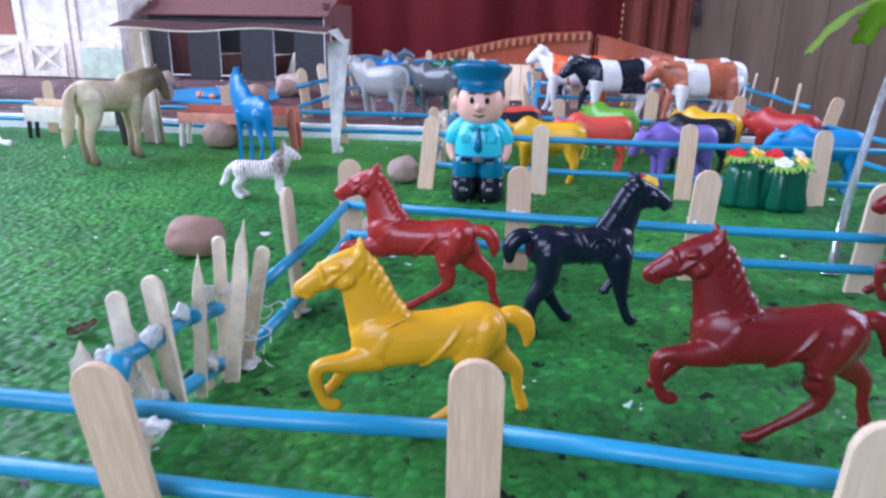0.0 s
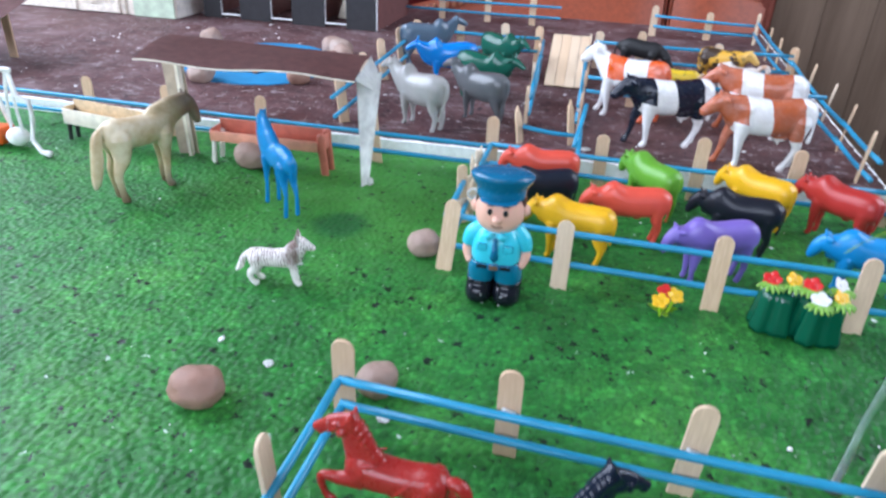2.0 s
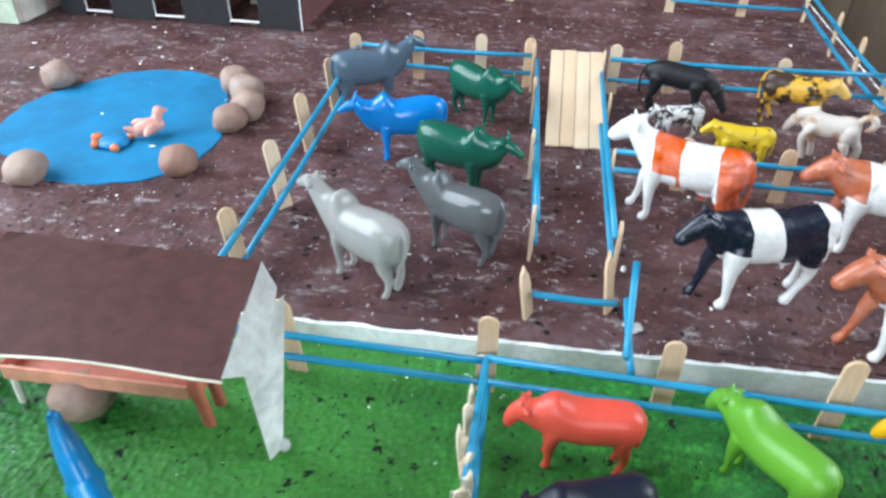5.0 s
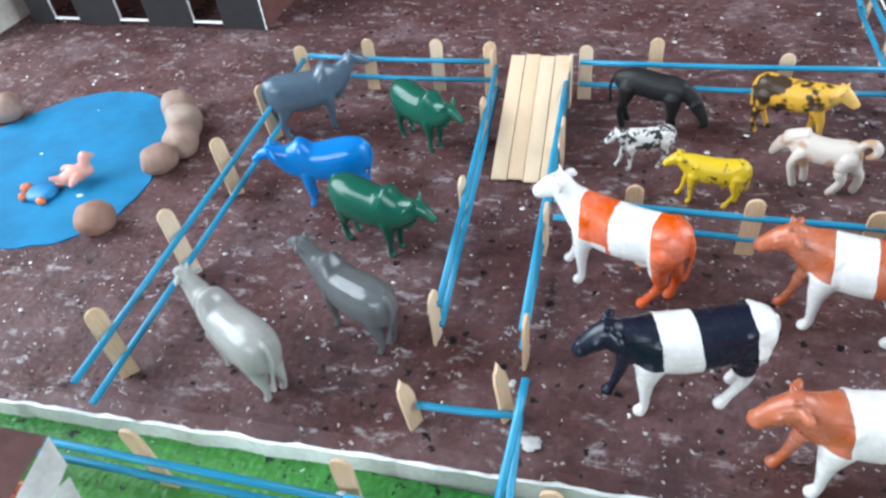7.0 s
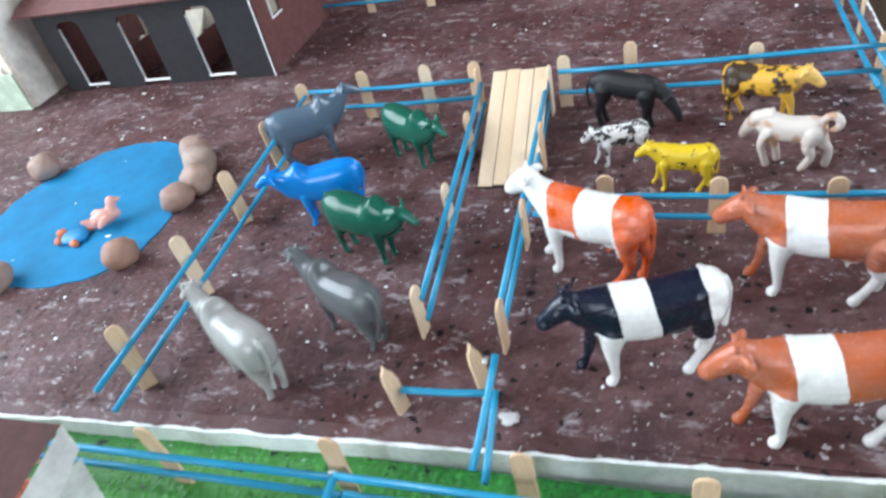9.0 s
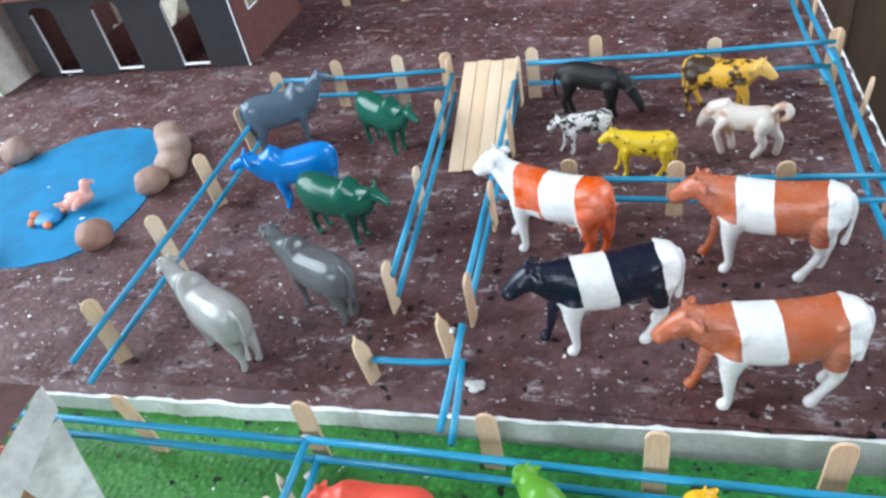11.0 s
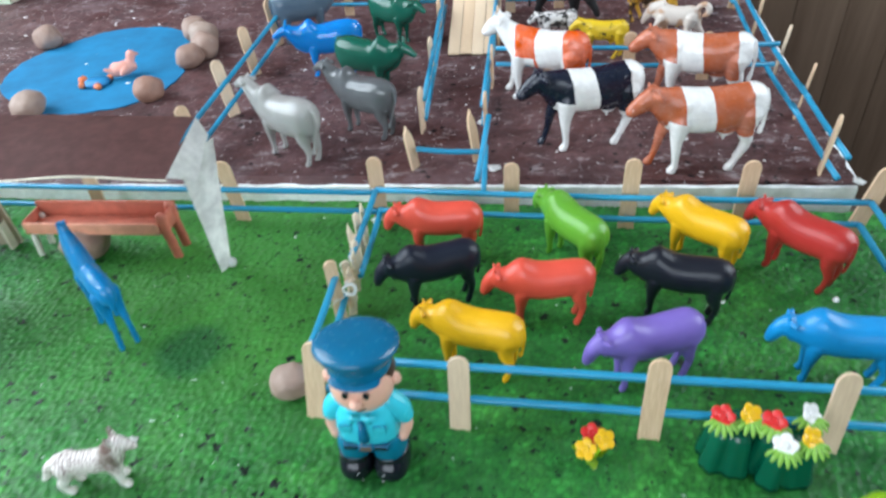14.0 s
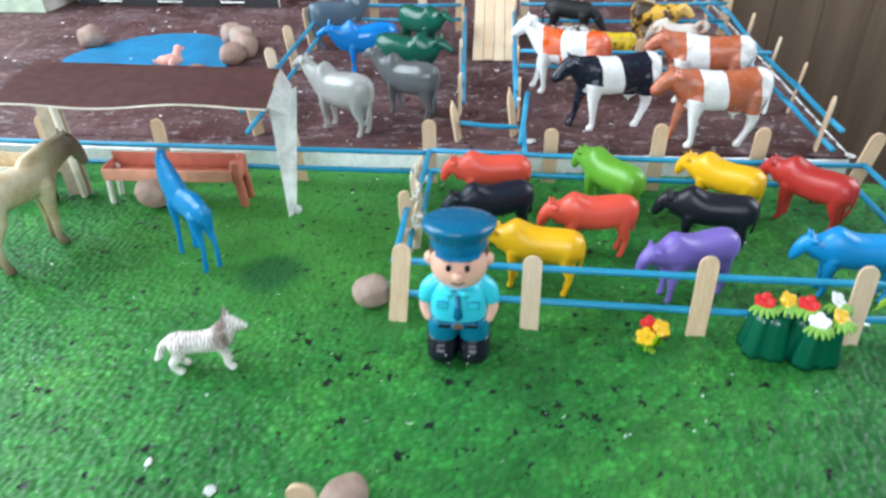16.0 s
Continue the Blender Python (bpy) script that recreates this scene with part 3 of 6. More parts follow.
def build_fences():
    text = "stick posts with blue straw rails, "
    # horse pen
    fence(text + "horse pen", [(0.72, 9.2, 0, 4.35, 0, -9), (6.5, 10.4, 0, 4.3, 0, 0), (12.6, 9.4, 0, 4.3, 0, 3), (19.5, 9.6, 0, 4.3)],
          [((-7, 9.9, 3.05), (6.5, 10.75, 2.65)), ((6.5, 10.75, 2.65), (22, 9.9, 2.65)), ((-7, 9.9, 1.55), (22, 10.2, 1.1))])
    fence(text + "horse pen at its back", [(-0.5, 27.8, 0, 4.4), (6.7, 27.8, 0, 4.4), (13.9, 27.6, 0, 4.6, 0, 3), (20.3, 27.4, 0, 4.4, 0, 4)],
          [((-0.6, 27.5, 2.5), (26, 27.1, 2.3)), ((-0.6, 27.5, 1.2), (26, 27.1, 1.0))])
    fence(text + "horse pen gate side", [(-0.75, 21.6, 0, 4.55, 92, 0, 4, 0.95)], [((-0.6, 27.4, 2.5), (-0.85, 18.2, 2.15)), ((-0.5, 27.4, 1.1), (-1.0, 17.8, 0.35))])
    # bull pen
    fence(text + "bull pen", [(0.4, 42.4, 0, 4.5, 0, 4, 10), (7.55, 42.3, 0, 4.2, 0, 0, 10), (16.3, 42.5, 0, 4.5, 0, 2, 10), (23.9, 42.4, 0, 4.4, 0, 3, 10), (31.0, 42.4, 0, 4.4, 0, 0, 10)],
          [((0.4, 43.3, 3.3), (31.4, 43.3, 3.2)), ((0.4, 43.0, 1.4), (31.4, 43.0, 1.2))])
    fence(text + "bull pen back", [(-29, 58.4, 0, 4.6), (-19.9, 58.4, 0, 4.6), (-9.5, 58.5, 0, 4.7, 0, -6), (0.25, 58.9, 0, 4.9), (9.0, 59.6, 0, 4.2), (16.35, 58.8, 0, 5.1, 0, 1), (23.3, 59.2, 0, 4.85, 0, 1), (29.6, 58.4, 0, 5.1, 0, 11), (-37, 58.4, 0, 4.6)],
          [((-60, 58.1, 2.8), (0.3, 58.3, 2.6)), ((-60, 58.1, 1.3), (0.3, 58.3, 1.1)), ((0.3, 58.3, 2.8), (30.0, 58.2, 2.7)), ((0.3, 58.3, 1.2), (29.8, 58.2, 1.1))])
    fence(text + "bull pen outer side", [], [((30.0, 58.0, 2.8), (30.9, 43, 3.2)), ((29.8, 58.0, 1.2), (30.7, 43, 1.3))])
    # brown yard
    z = 1.5
    fence(text + "zebu pen beside the pond", [(-14.2, 63.3, z, 4.5, 52, 0, 12), (-14.6, 71.0, z, 4.6, 52, 0, 14), (-15.5, 78.8, z, 4.4, 55, 0, 10), (-15.6, 85.8, z, 4.4, 55, 0, 8), (-15.7, 92.6, z, 4.2, 20)],
          [((-14.2, 60.5, z + 3), (-15.5, 92.6, z + 3)), ((-14.0, 60.5, z + 1.3), (-15.3, 92.6, z + 1.3))])
    fence(text + "brown yard at its back", [(-10.3, 93.8, z, 4.4), (-4.7, 94.1, z, 4.4), (-0.4, 94, z, 4.4, 30), (6.9, 93.9, z, 4.4), (11.9, 95, z, 4.6), (20.8, 94.5, z, 4.0), (29, 94, z, 4.4)],
          [((-15.5, 93.3, z + 3), (0, 93.6, z + 3)), ((-15.5, 93.3, z + 1.4), (0, 93.6, z + 1.4)), ((6.5, 93.6, z + 3.2), (29, 94, z + 3.4)), ((6.5, 93.6, z + 1.4), (29, 94, z + 1.5))])
    fence(text + "passage gate side", [(1.7, 68.6, z, 3.6, 84), (1.0, 78.2, z, 3.6, 84), (0.5, 87, z, 3.8, 84), (0, 93.2, z, 4.2, 84)],
          [((1.9, 68.8, z + 2.5), (0.3, 93, z + 2.9)), ((1.9, 68.8, z + 0.9), (0.3, 93, z + 1.1))])
    fence(text + "passage outer side", [(6.6, 67.8, z, 3.6, 88), (6.4, 76.4, z, 3.6, 88), (6.3, 85, z, 3.8, 88), (5.9, 92.8, z, 4.2, 88)],
          [((6.4, 68, z + 2.4), (5.7, 93, z + 2.9)), ((6.4, 68, z + 0.9), (5.7, 93, z + 1.1))])
    fence("two splintered craft sticks joined by a short blue straw", [(2.0, 63.2, z, 3.2, 62, 0, 10, 0.85, "post", True), (6.3, 64.4, z, 3.9, 60, 0, 8, 0.85, "post", True)],
          [((2.1, 63.4, z + 1.4), (6.6, 64, z + 0.9)), ((7.2, 64.2, z + 3.6), (6.8, 59.2, z + 1.6)), ((7.0, 63.6, z + 1.6), (7.2, 59.2, z + 0.6))])
    fence(text + "small cow pen", [(11.2, 78.2, z, 4), (17.6, 77.8, z, 4), (23.6, 77.6, z, 4)], [((6.6, 78.1, z + 2.6), (29, 77.5, z + 3)), ((6.6, 78.1, z + 1.2), (29, 77.5, z + 1.3))])
    side = [((28.6, 119), (28.5, 107)), ((28.2, 108), (28.7, 92)), ((28.9, 94), (28.6, 78)), ((28.5, 80), (29.1, 69)), ((29.0, 71), (29.4, 61.2))]
    fence(text + "brown yard outer side", [(28.6, 118.4, z, 4.4, 80), (28.7, 107.9, z, 4.2, 82), (28.7, 100.8, z, 4.2, 85), (29.1, 94, z, 4.4, 85), (29.4, 86.8, z, 4.2, 80, 0, -5), (29.4, 78.4, z, 4.2, 75, 0, -6), (29.3, 71.2, z, 4.2, 70, 0, -6), (28.9, 63.4, z, 4.2, 75, 0, -4)],
          [((*a, z + 3.1 - 0.12 * k), (*b, z + 2.9 - 0.12 * k)) for k, (a, b) in enumerate(side)] + [((a[0] - 0.2, a[1], z + 1.5 - 0.1 * k), (b[0] - 0.25, b[1], z + 1.35 - 0.1 * k)) for k, (a, b) in enumerate(side)])
    fence(text + "far yard", [(-18.9, 118.7, z, 4.5), (-11.5, 118.8, z, 4.5), (-4.4, 119, z, 4.5)], [((-26, 118.4, z + 3), (0, 118.6, z + 3)), ((-26, 118.4, z + 1.4), (0, 118.6, z + 1.4))])
    fence(text + "far corner of the yard", [(14.0, 118.5, z, 4.4), (21.9, 118.6, z, 4.0), (28.6, 118.4, z, 4.4, 60)], [((14, 118.2, z + 3), (28.6, 118.2, z + 2.6)), ((14, 118.2, z + 1.5), (28.6, 118.2, z + 1.2))])
    # leaning picket gate of the horse pen
    gate = thing("picket_gate", at(0, 0, 0), "splintered craft-stick picket gate stuck with glue and blue straws", "gate")
    rng = random.Random(8)
    for x, y, h, w, lean, torn, yaw in ((-1.95, 12.0, 3.3, 0.75, -3, True, 10), (-1.75, 13.1, 3.9, 0.42, -5, False, 16), (-1.45, 14.3, 4.0, 0.5, -4, False, -4), (-1.5, 15.5, 4.1, 0.34, 4, True, 24), (-1.3, 16.7, 4.3, 0.34, 1, False, 30),
                                        (-1.0, 16.4, 4.95, 0.42, 9, True, 6), (-1.05, 17.5, 3.7, 0.42, 11, False, 12), (-1.6, 12.6, 2.3, 0.45, 8, True, 30), (-1.75, 14.0, 2.9, 0.32, -9, True, 40), (-1.5, 16.0, 3.3, 0.3, -2, True, 50), (-1.25, 17.0, 2.7, 0.36, 3, True, -20)):
        stick(gate, x, y, 0, h, yaw, lean, rng.uniform(-4, 4), w, "picket", torn, SPLINT)
    rail(gate, (-2.0, 11.8, 2.5), (-1.55, 15.2, 2.45), 0.2)
    rail(gate, (-1.55, 15.3, 2.4), (-0.95, 18.6, 2.05), 0.22)
    rail(gate, (-2.0, 11.8, 0.9), (-1.2, 17.9, 0.4), 0.2)
    # a crushed end of straw at the corner
    rail(gate, (-1.85, 11.7, 1.5), (-1.6, 12.4, 2.75), 0.3)
    # picket side of the bull pen
    side = thing("picket_gate", at(0, 0, 0), "rough craft-stick pickets with blue straws beside the bulls", "gate")
    for x, y, h, w, lean in ((0.45, 49.7, 2.6, 0.5, 6), (0.35, 50.2, 3.2, 0.42, 3), (0.2, 50.9, 3.0, 0.5, -2), (0.25, 51.7, 3.4, 0.4, 2), (0.1, 52.6, 3.3, 0.45, -3), (0.0, 53.6, 3.6, 0.45, -4), (-0.05, 54.8, 3.5, 0.4, -2), (-0.1, 55.9, 3.4, 0.4, 2)):
        stick(side, x, y, 0, h, 40 + rng.uniform(-25, 25), lean, rng.uniform(-6, 6), w, "picket", rng.random() < 0.5, SPLINT)
    stick(side, -0.05, 49.2, 0, 4.35, 30, -1, 0, 0.7, "picket")
    for k in range(14):
        y, x, top = ((49.7, 0.45, 2.6), (50.2, 0.35, 3.2), (50.9, 0.2, 3.0), (51.7, 0.25, 3.4), (52.6, 0.1, 3.3), (53.6, 0.0, 3.6), (49.3, -0.1, 3.9))[k % 7]
        bm = bmesh.new()
        r = rng.uniform(0.16, 0.26)
        add_ball(bm, (0, 0, 0), (r, r * 0.8, r * rng.uniform(1.0, 1.8)), 0, 10)
        for v in bm.verts:
            v.co *= 1 + 0.4 * noise.noise(v.co * 5 + Vector((k, 0, 0)))
        part("glue_lump", bm, WOOD, side, m=at(x, y - 0.1, rng.uniform(0.3, 0.75) * top))
    rail(side, (0.2, 43.3, 3.3), (0.0, 49.6, 3.1))
    rail(side, (0.4, 43.0, 1.4), (0.25, 49.6, 1.4))
    rail(side, (0.3, 51.6, 2.7), (0.3, 58.2, 2.8))
    rail(side, (0.6, 51.6, 1.2), (0.4, 58.2, 1.1))


build_fences()


# ---- toy animals ----
def bull_mould():
    c = [("loft", [(-3.08, 2.65, 3.3, 0.35), (-2.95, 2.3, 3.62, 0.62), (-2.45, 2.0, 3.9, 0.86), (-1.6, 1.92, 3.9, 0.9), (-0.7, 1.84, 3.82, 0.93), (0.0, 1.84, 3.86, 0.93), (0.5, 1.84, 4.04, 0.88), (0.9, 1.88, 4.18, 0.8), (1.3, 1.98, 4.04, 0.7),
                   (1.7, 2.2, 3.72, 0.58), (2.1, 2.45, 3.62, 0.5), (2.45, 2.65, 3.6, 0.44)]),
         ([(2.3, 0, 3.25), (2.66, 0, 2.86), (2.9, 0, 2.38), (2.96, 0, 2.24)], [0.46, 0.43, 0.33, 0.28], 0.86), ([(1.5, 0, 2.3), (2.0, 0, 2.35)], [0.28, 0.2], 0.45), ((-1.0, 0, 1.9), (0.35, 0.2, 0.28))]
    c += both([(2.25, 0.34, 3.45), (2.12, 0.6, 3.5)], [0.17, 0.12])
    c += both([(2.36, 0.22, 3.6), (2.44, 0.28, 3.8)], [0.11, 0.07])
    c += both([(0.85, 0.34, 2.4), (0.95, 0.4, 1.7), (0.98, 0.42, 0.85), (0.96, 0.42, 0.3), (1.06, 0.42, 0.1)], [0.52, 0.36, 0.2, 0.18, 0.2])
    c += both([(-2.25, 0.32, 2.7), (-2.25, 0.4, 1.95), (-2.48, 0.44, 1.2), (-2.36, 0.44, 0.5), (-2.22, 0.44, 0.1)], [0.6, 0.44, 0.23, 0.18, 0.2])
    c += [([(-3.0, 0, 3.5), (-3.14, 0, 3.0), (-3.06, 0.05, 2.2), (-2.95, 0.1, 1.7)], [0.1, 0.09, 0.09, 0.11], 1.0)]
    return moulded("bull_mould", c, 0.055, 8, 1.0, 0.94)


def cow_mould(head=0.0):
    c = [("loft", [(-4.02, 4.1, 5.1, 0.5), (-3.85, 3.6, 5.7, 0.85), (-3.3, 3.3, 6.02, 1.12), (-2.4, 3.05, 5.98, 1.22), (-1.2, 2.85, 5.82, 1.3), (0.0, 2.78, 5.8, 1.32), (1.0, 2.85, 5.9, 1.22), (1.7, 3.0, 6.0, 1.08),
                   (2.3, 3.35, 6.0 + head * 0.2, 0.88), (2.9, 3.9 + head * 0.4, 6.05 + head * 0.6, 0.72), (3.5, 4.5 + head * 0.85, 6.1 + head, 0.56)]),
         ([(3.35, 0, 5.45 + head), (3.9, 0, 5.1 + head), (4.38, 0, 4.72 + head), (4.62, 0, 4.52 + head)], [0.76, 0.68, 0.54, 0.48], 0.82), ((4.64, 0, 4.5 + head), (0.44, 0.47, 0.4)),
         ([(1.9, 0, 3.25), (2.6, 0, 3.75 + head * 0.3), (3.1, 0, 4.5 + head * 0.7)], [0.36, 0.3, 0.25], 0.4)]
    c += both([(3.4, 0.45, 5.75 + head), (3.2, 0.85, 5.72 + head), (3.05, 1.05, 5.55 + head)], [0.22, 0.27, 0.16], 0.8)
    c += both([(3.55, 0.3, 6.0 + head), (3.7, 0.45, 6.3 + head)], [0.15, 0.08])
    c += both([(4.05, 0.47, 5.3 + head), (4.15, 0.49, 5.25 + head)], [0.13, 0.1])
    # hip bones, shoulder blade and ribs
    c += both([(-3.0, 0.7, 5.55), (-2.6, 0.85, 5.35)], [0.32, 0.28]) + both([(1.3, 0.8, 5.1), (1.5, 0.75, 4.2)], [0.4, 0.42])
    c += [([(1.45, 0.55, 3.8), (1.6, 0.66, 2.5), (1.55, 0.68, 1.45), (1.5, 0.68, 0.55), (1.7, 0.68, 0.12)], [0.82, 0.46, 0.29, 0.24, 0.33], 1.0),
          ([(1.6, -0.55, 3.8), (2.3, -0.66, 2.6), (2.5, -0.68, 1.5), (2.75, -0.68, 0.6), (3.0, -0.68, 0.14)], [0.8, 0.42, 0.28, 0.23, 0.32], 1.0)]
    c += [([(-2.9, 0.5, 4.2), (-2.85, 0.62, 3.0), (-3.05, 0.66, 1.95), (-2.55, 0.68, 0.8), (-2.2, 0.68, 0.13)], [0.95, 0.62, 0.34, 0.24, 0.33], 1.0),
          ([(-3.0, -0.5, 4.2), (-3.1, -0.62, 3.0), (-3.5, -0.66, 1.95), (-3.4, -0.68, 0.8), (-3.2, -0.68, 0.13)], [0.95, 0.6, 0.33, 0.24, 0.33], 1.0)]
    c += [([(-3.95, 0, 5.5), (-4.22, 0, 4.7), (-4.2, 0.05, 3.4), (-4.05, 0.1, 2.5)], [0.16, 0.13, 0.12, 0.2], 1.0), ((-1.75, 0, 2.9), (0.72, 0.58, 0.55))]
    c += both([(-1.6, 0.24, 2.6), (-1.6, 0.27, 2.2)], [0.16, 0.1])
    return moulded("cow_mould", c, 0.07, 6)


def zebu_mould(head=0.0):
    """head: how far the head is raised."""
    c = [("loft", [(-3.42, 3.5, 4.7, 0.4), (-3.22, 2.75, 5.02, 0.78), (-2.6, 2.35, 5.28, 1.1), (-1.6, 2.12, 5.3, 1.22), (-0.5, 2.1, 5.14, 1.2), (0.35, 2.15, 5.1, 1.1), (0.75, 2.2, 5.5, 1.02), (1.15, 2.28, 5.78, 0.95), (1.55, 2.42, 5.5, 0.85),
                   (2.0, 2.7 + 0.2 * head, 5.2 + 0.2 * head, 0.72), (2.5, 3.15 + 0.5 * head, 5.2 + 0.6 * head, 0.6), (3.0, 3.65 + 0.8 * head, 5.3 + 0.9 * head, 0.5), (3.35, 4.1 + head, 5.3 + head, 0.44)]),
         ([(3.2, 0, 4.85 + head), (3.7, 0, 4.75 + head), (4.15, 0, 4.5 + head), (4.35, 0, 4.38 + head)], [0.5, 0.45, 0.33, 0.3], 0.85), ([(1.7, 0, 2.6), (2.4, 0, 3.0 + 0.4 * head), (2.9, 0, 3.7 + 0.8 * head)], [0.32, 0.26, 0.2], 0.4)]
    ear = 0.55 if head else 1.0
    c += both([(3.15, 0.36, 5.05 + head), (3.15 - 0.2 * ear, 0.36 + 0.39 * ear, 5.0 + head), (3.15 - 0.35 * ear, 0.36 + 0.62 * ear, 5.05 - 0.3 * ear + head)], [0.16, 0.18, 0.1], 0.8)
    if head:
        c += both([(3.3, 0.26, 5.2 + head), (3.26, 0.34, 5.42 + head)], [0.16, 0.1])
    else:
        c += both([(3.3, 0.26, 5.25), (3.25, 0.42, 5.6), (3.1, 0.46, 5.8)], [0.15, 0.11, 0.06])
    c += both([(0.95, 0.4, 3.0), (1.05, 0.5, 2.1), (1.05, 0.52, 1.1), (1.0, 0.52, 0.4), (1.14, 0.52, 0.1)], [0.62, 0.4, 0.22, 0.19, 0.24])
    c += both([(-2.35, 0.36, 3.2), (-2.4, 0.46, 2.3), (-2.72, 0.5, 1.4), (-2.6, 0.5, 0.5), (-2.42, 0.5, 0.1)], [0.8, 0.52, 0.25, 0.2, 0.24])
    # the tail lies along the rump in relief
    c += [([(-3.2, 0, 5.05), (-3.52, 0, 4.5), (-3.56, 0.02, 3.6), (-3.3, 0.12, 2.6), (-3.1, 0.22, 1.6), (-3.05, 0.25, 1.2)], [0.12, 0.14, 0.13, 0.12, 0.13, 0.16], 1.0)]
    return moulded("zebu_mould", c, 0.06, 5, 0.93)


def mane(pts, size, side=0.15, n=10):
    """A thick plaited mane: tufts down both sides of the crest."""
    rows = []
    line, _ = curved(pts, [1] * len(pts), 8)
    for k in range(n):
        x, y, z = line[round(k * (len(line) - 1) / (n - 1))]
        for s in (1, -1):
            rows.append(((x, s * side, z), (size, size * 0.8, size * 0.62)))
    return rows


def locks(pts, size, n, fall):
    """Pointed locks of a mane that lie over both sides of the neck; fall: how each runs from the crest."""
    rows = []
    line, _ = curved(pts, [1] * len(pts), 8)
    for k in range(n):
        x, y, z = line[round(k * (len(line) - 1) / (n - 1))]
        rows += both([(x, 0.04, z), (x + fall[0] * 0.5, fall[1] * 0.75, z + fall[2] * 0.4), (x + fall[0], fall[1], z + fall[2])], [size, size * 0.85, size * 0.3], 0.7)
    return rows


def band(x, slant, half, mid, tall, r=0.055):
    """A raised seam over the barrel."""
    return ([(x + slant * math.sin(a), half * math.cos(a), mid + tall * math.sin(a)) for a in (math.pi * k / 8 for k in range(-3, 12))], [r] * 15, 1.0)


def horse_mould():
    c = [("loft", [(-2.2, 2.5, 3.12, 0.34), (-2.05, 2.25, 3.4, 0.54), (-1.55, 2.1, 3.58, 0.68), (-0.8, 2.12, 3.46, 0.66), (0, 2.06, 3.4, 0.67), (0.7, 2.0, 3.46, 0.68), (1.2, 2.0, 3.6, 0.64), (1.6, 2.12, 3.5, 0.52), (1.88, 2.4, 3.2, 0.34)]),
         ([(1.05, 0, 2.95), (1.36, 0, 3.65), (1.62, 0, 4.35), (1.78, 0, 4.75)], [0.92, 0.68, 0.52, 0.46], 0.52), ([(1.74, 0, 4.82), (2.25, 0, 4.68), (2.75, 0, 4.42), (3.05, 0, 4.26)], [0.48, 0.41, 0.3, 0.25], 0.66), ((2.0, 0, 4.5), (0.36, 0.3, 0.36)), ((3.06, 0, 4.3), (0.2, 0.2, 0.15)), ((2.95, 0, 4.08), (0.17, 0.16, 0.1))]
    c += both([(1.6, 0.18, 5.12), (1.58, 0.22, 5.44)], [0.15, 0.06])
    c += both([(2.16, 0.27, 4.84), (2.32, 0.28, 4.8)], [0.1, 0.06])
    # cheek, shoulder, stifle and hip
    c += both([(1.95, 0.24, 4.5), (2.05, 0.24, 4.42)], [0.2, 0.16]) + both([(1.0, 0.36, 3.0), (1.25, 0.34, 2.6)], [0.32, 0.34]) + both([(-1.65, 0.34, 3.05), (-1.35, 0.36, 2.4)], [0.42, 0.4])
    c += locks([(1.62, 0, 5.14), (1.28, 0, 4.84), (1.0, 0, 4.35), (0.8, 0, 3.9), (0.55, 0, 3.55)], 0.19, 9, (0.12, 0.26, -0.24))
    c += [([(1.7, 0, 5.15), (1.95, 0, 5.08)], [0.18, 0.1], 1.0)]
    c += [([(1.25, 0.25, 2.45), (1.95, 0.4, 2.34), (2.62, 0.46, 2.34), (2.82, 0.46, 2.1), (2.74, 0.46, 1.55), (2.56, 0.46, 1.24), (2.36, 0.46, 1.18)], [0.5, 0.31, 0.21, 0.2, 0.145, 0.17, 0.17], 0.8),
          ([(1.3, -0.34, 2.25), (1.85, -0.42, 1.9), (2.15, -0.44, 1.55), (2.45, -0.44, 1.18), (2.6, -0.44, 1.1)], [0.48, 0.27, 0.18, 0.16, 0.17], 0.8)]
    c += [([(-1.4, 0.2, 2.6), (-1.14, 0.32, 1.85), (-1.3, 0.4, 1.26), (-0.85, 0.42, 0.82), (-0.2, 0.42, 0.4), (0.15, 0.42, 0.17), (0.36, 0.42, 0.12)], [0.72, 0.46, 0.26, 0.175, 0.145, 0.18, 0.16], 0.74),
          ([(-1.55, -0.2, 2.6), (-2.1, -0.32, 1.9), (-2.72, -0.4, 1.34), (-2.82, -0.42, 0.72), (-2.98, -0.42, 0.24), (-3.0, -0.42, 0.12)], [0.72, 0.42, 0.24, 0.165, 0.17, 0.2], 0.74)]
    c += [([(-2.0, 0, 3.1), (-2.36, 0, 3.2), (-2.72, 0, 3.04), (-2.9, 0, 2.62), (-2.88, 0, 2.3)], [0.17, 0.25, 0.27, 0.22, 0.1], 1.0)]
    # saddle seam, breast collar and bridle in relief
    c += [band(-0.52, -0.66, 0.67, 2.72, 0.76, 0.06)]
    c.append(([(2.52 + 0.12 * math.sin(a), 0.25 * math.cos(a), 4.56 + 0.31 * math.sin(a)) for a in (math.pi * k / 6 for k in range(13))], [0.055] * 13, 1.0))
    c += both([(0.5, 0.5, 3.5), (1.15, 0.5, 3.25), (1.6, 0.42, 3.05), (1.9, 0.15, 2.98)], [0.06, 0.06, 0.06, 0.055])
    c += both([(1.75, 0.26, 5.0), (2.1, 0.3, 4.72), (2.5, 0.26, 4.4)], [0.05, 0.05, 0.05])
    return moulded("horse_mould", c, 0.038, 5)


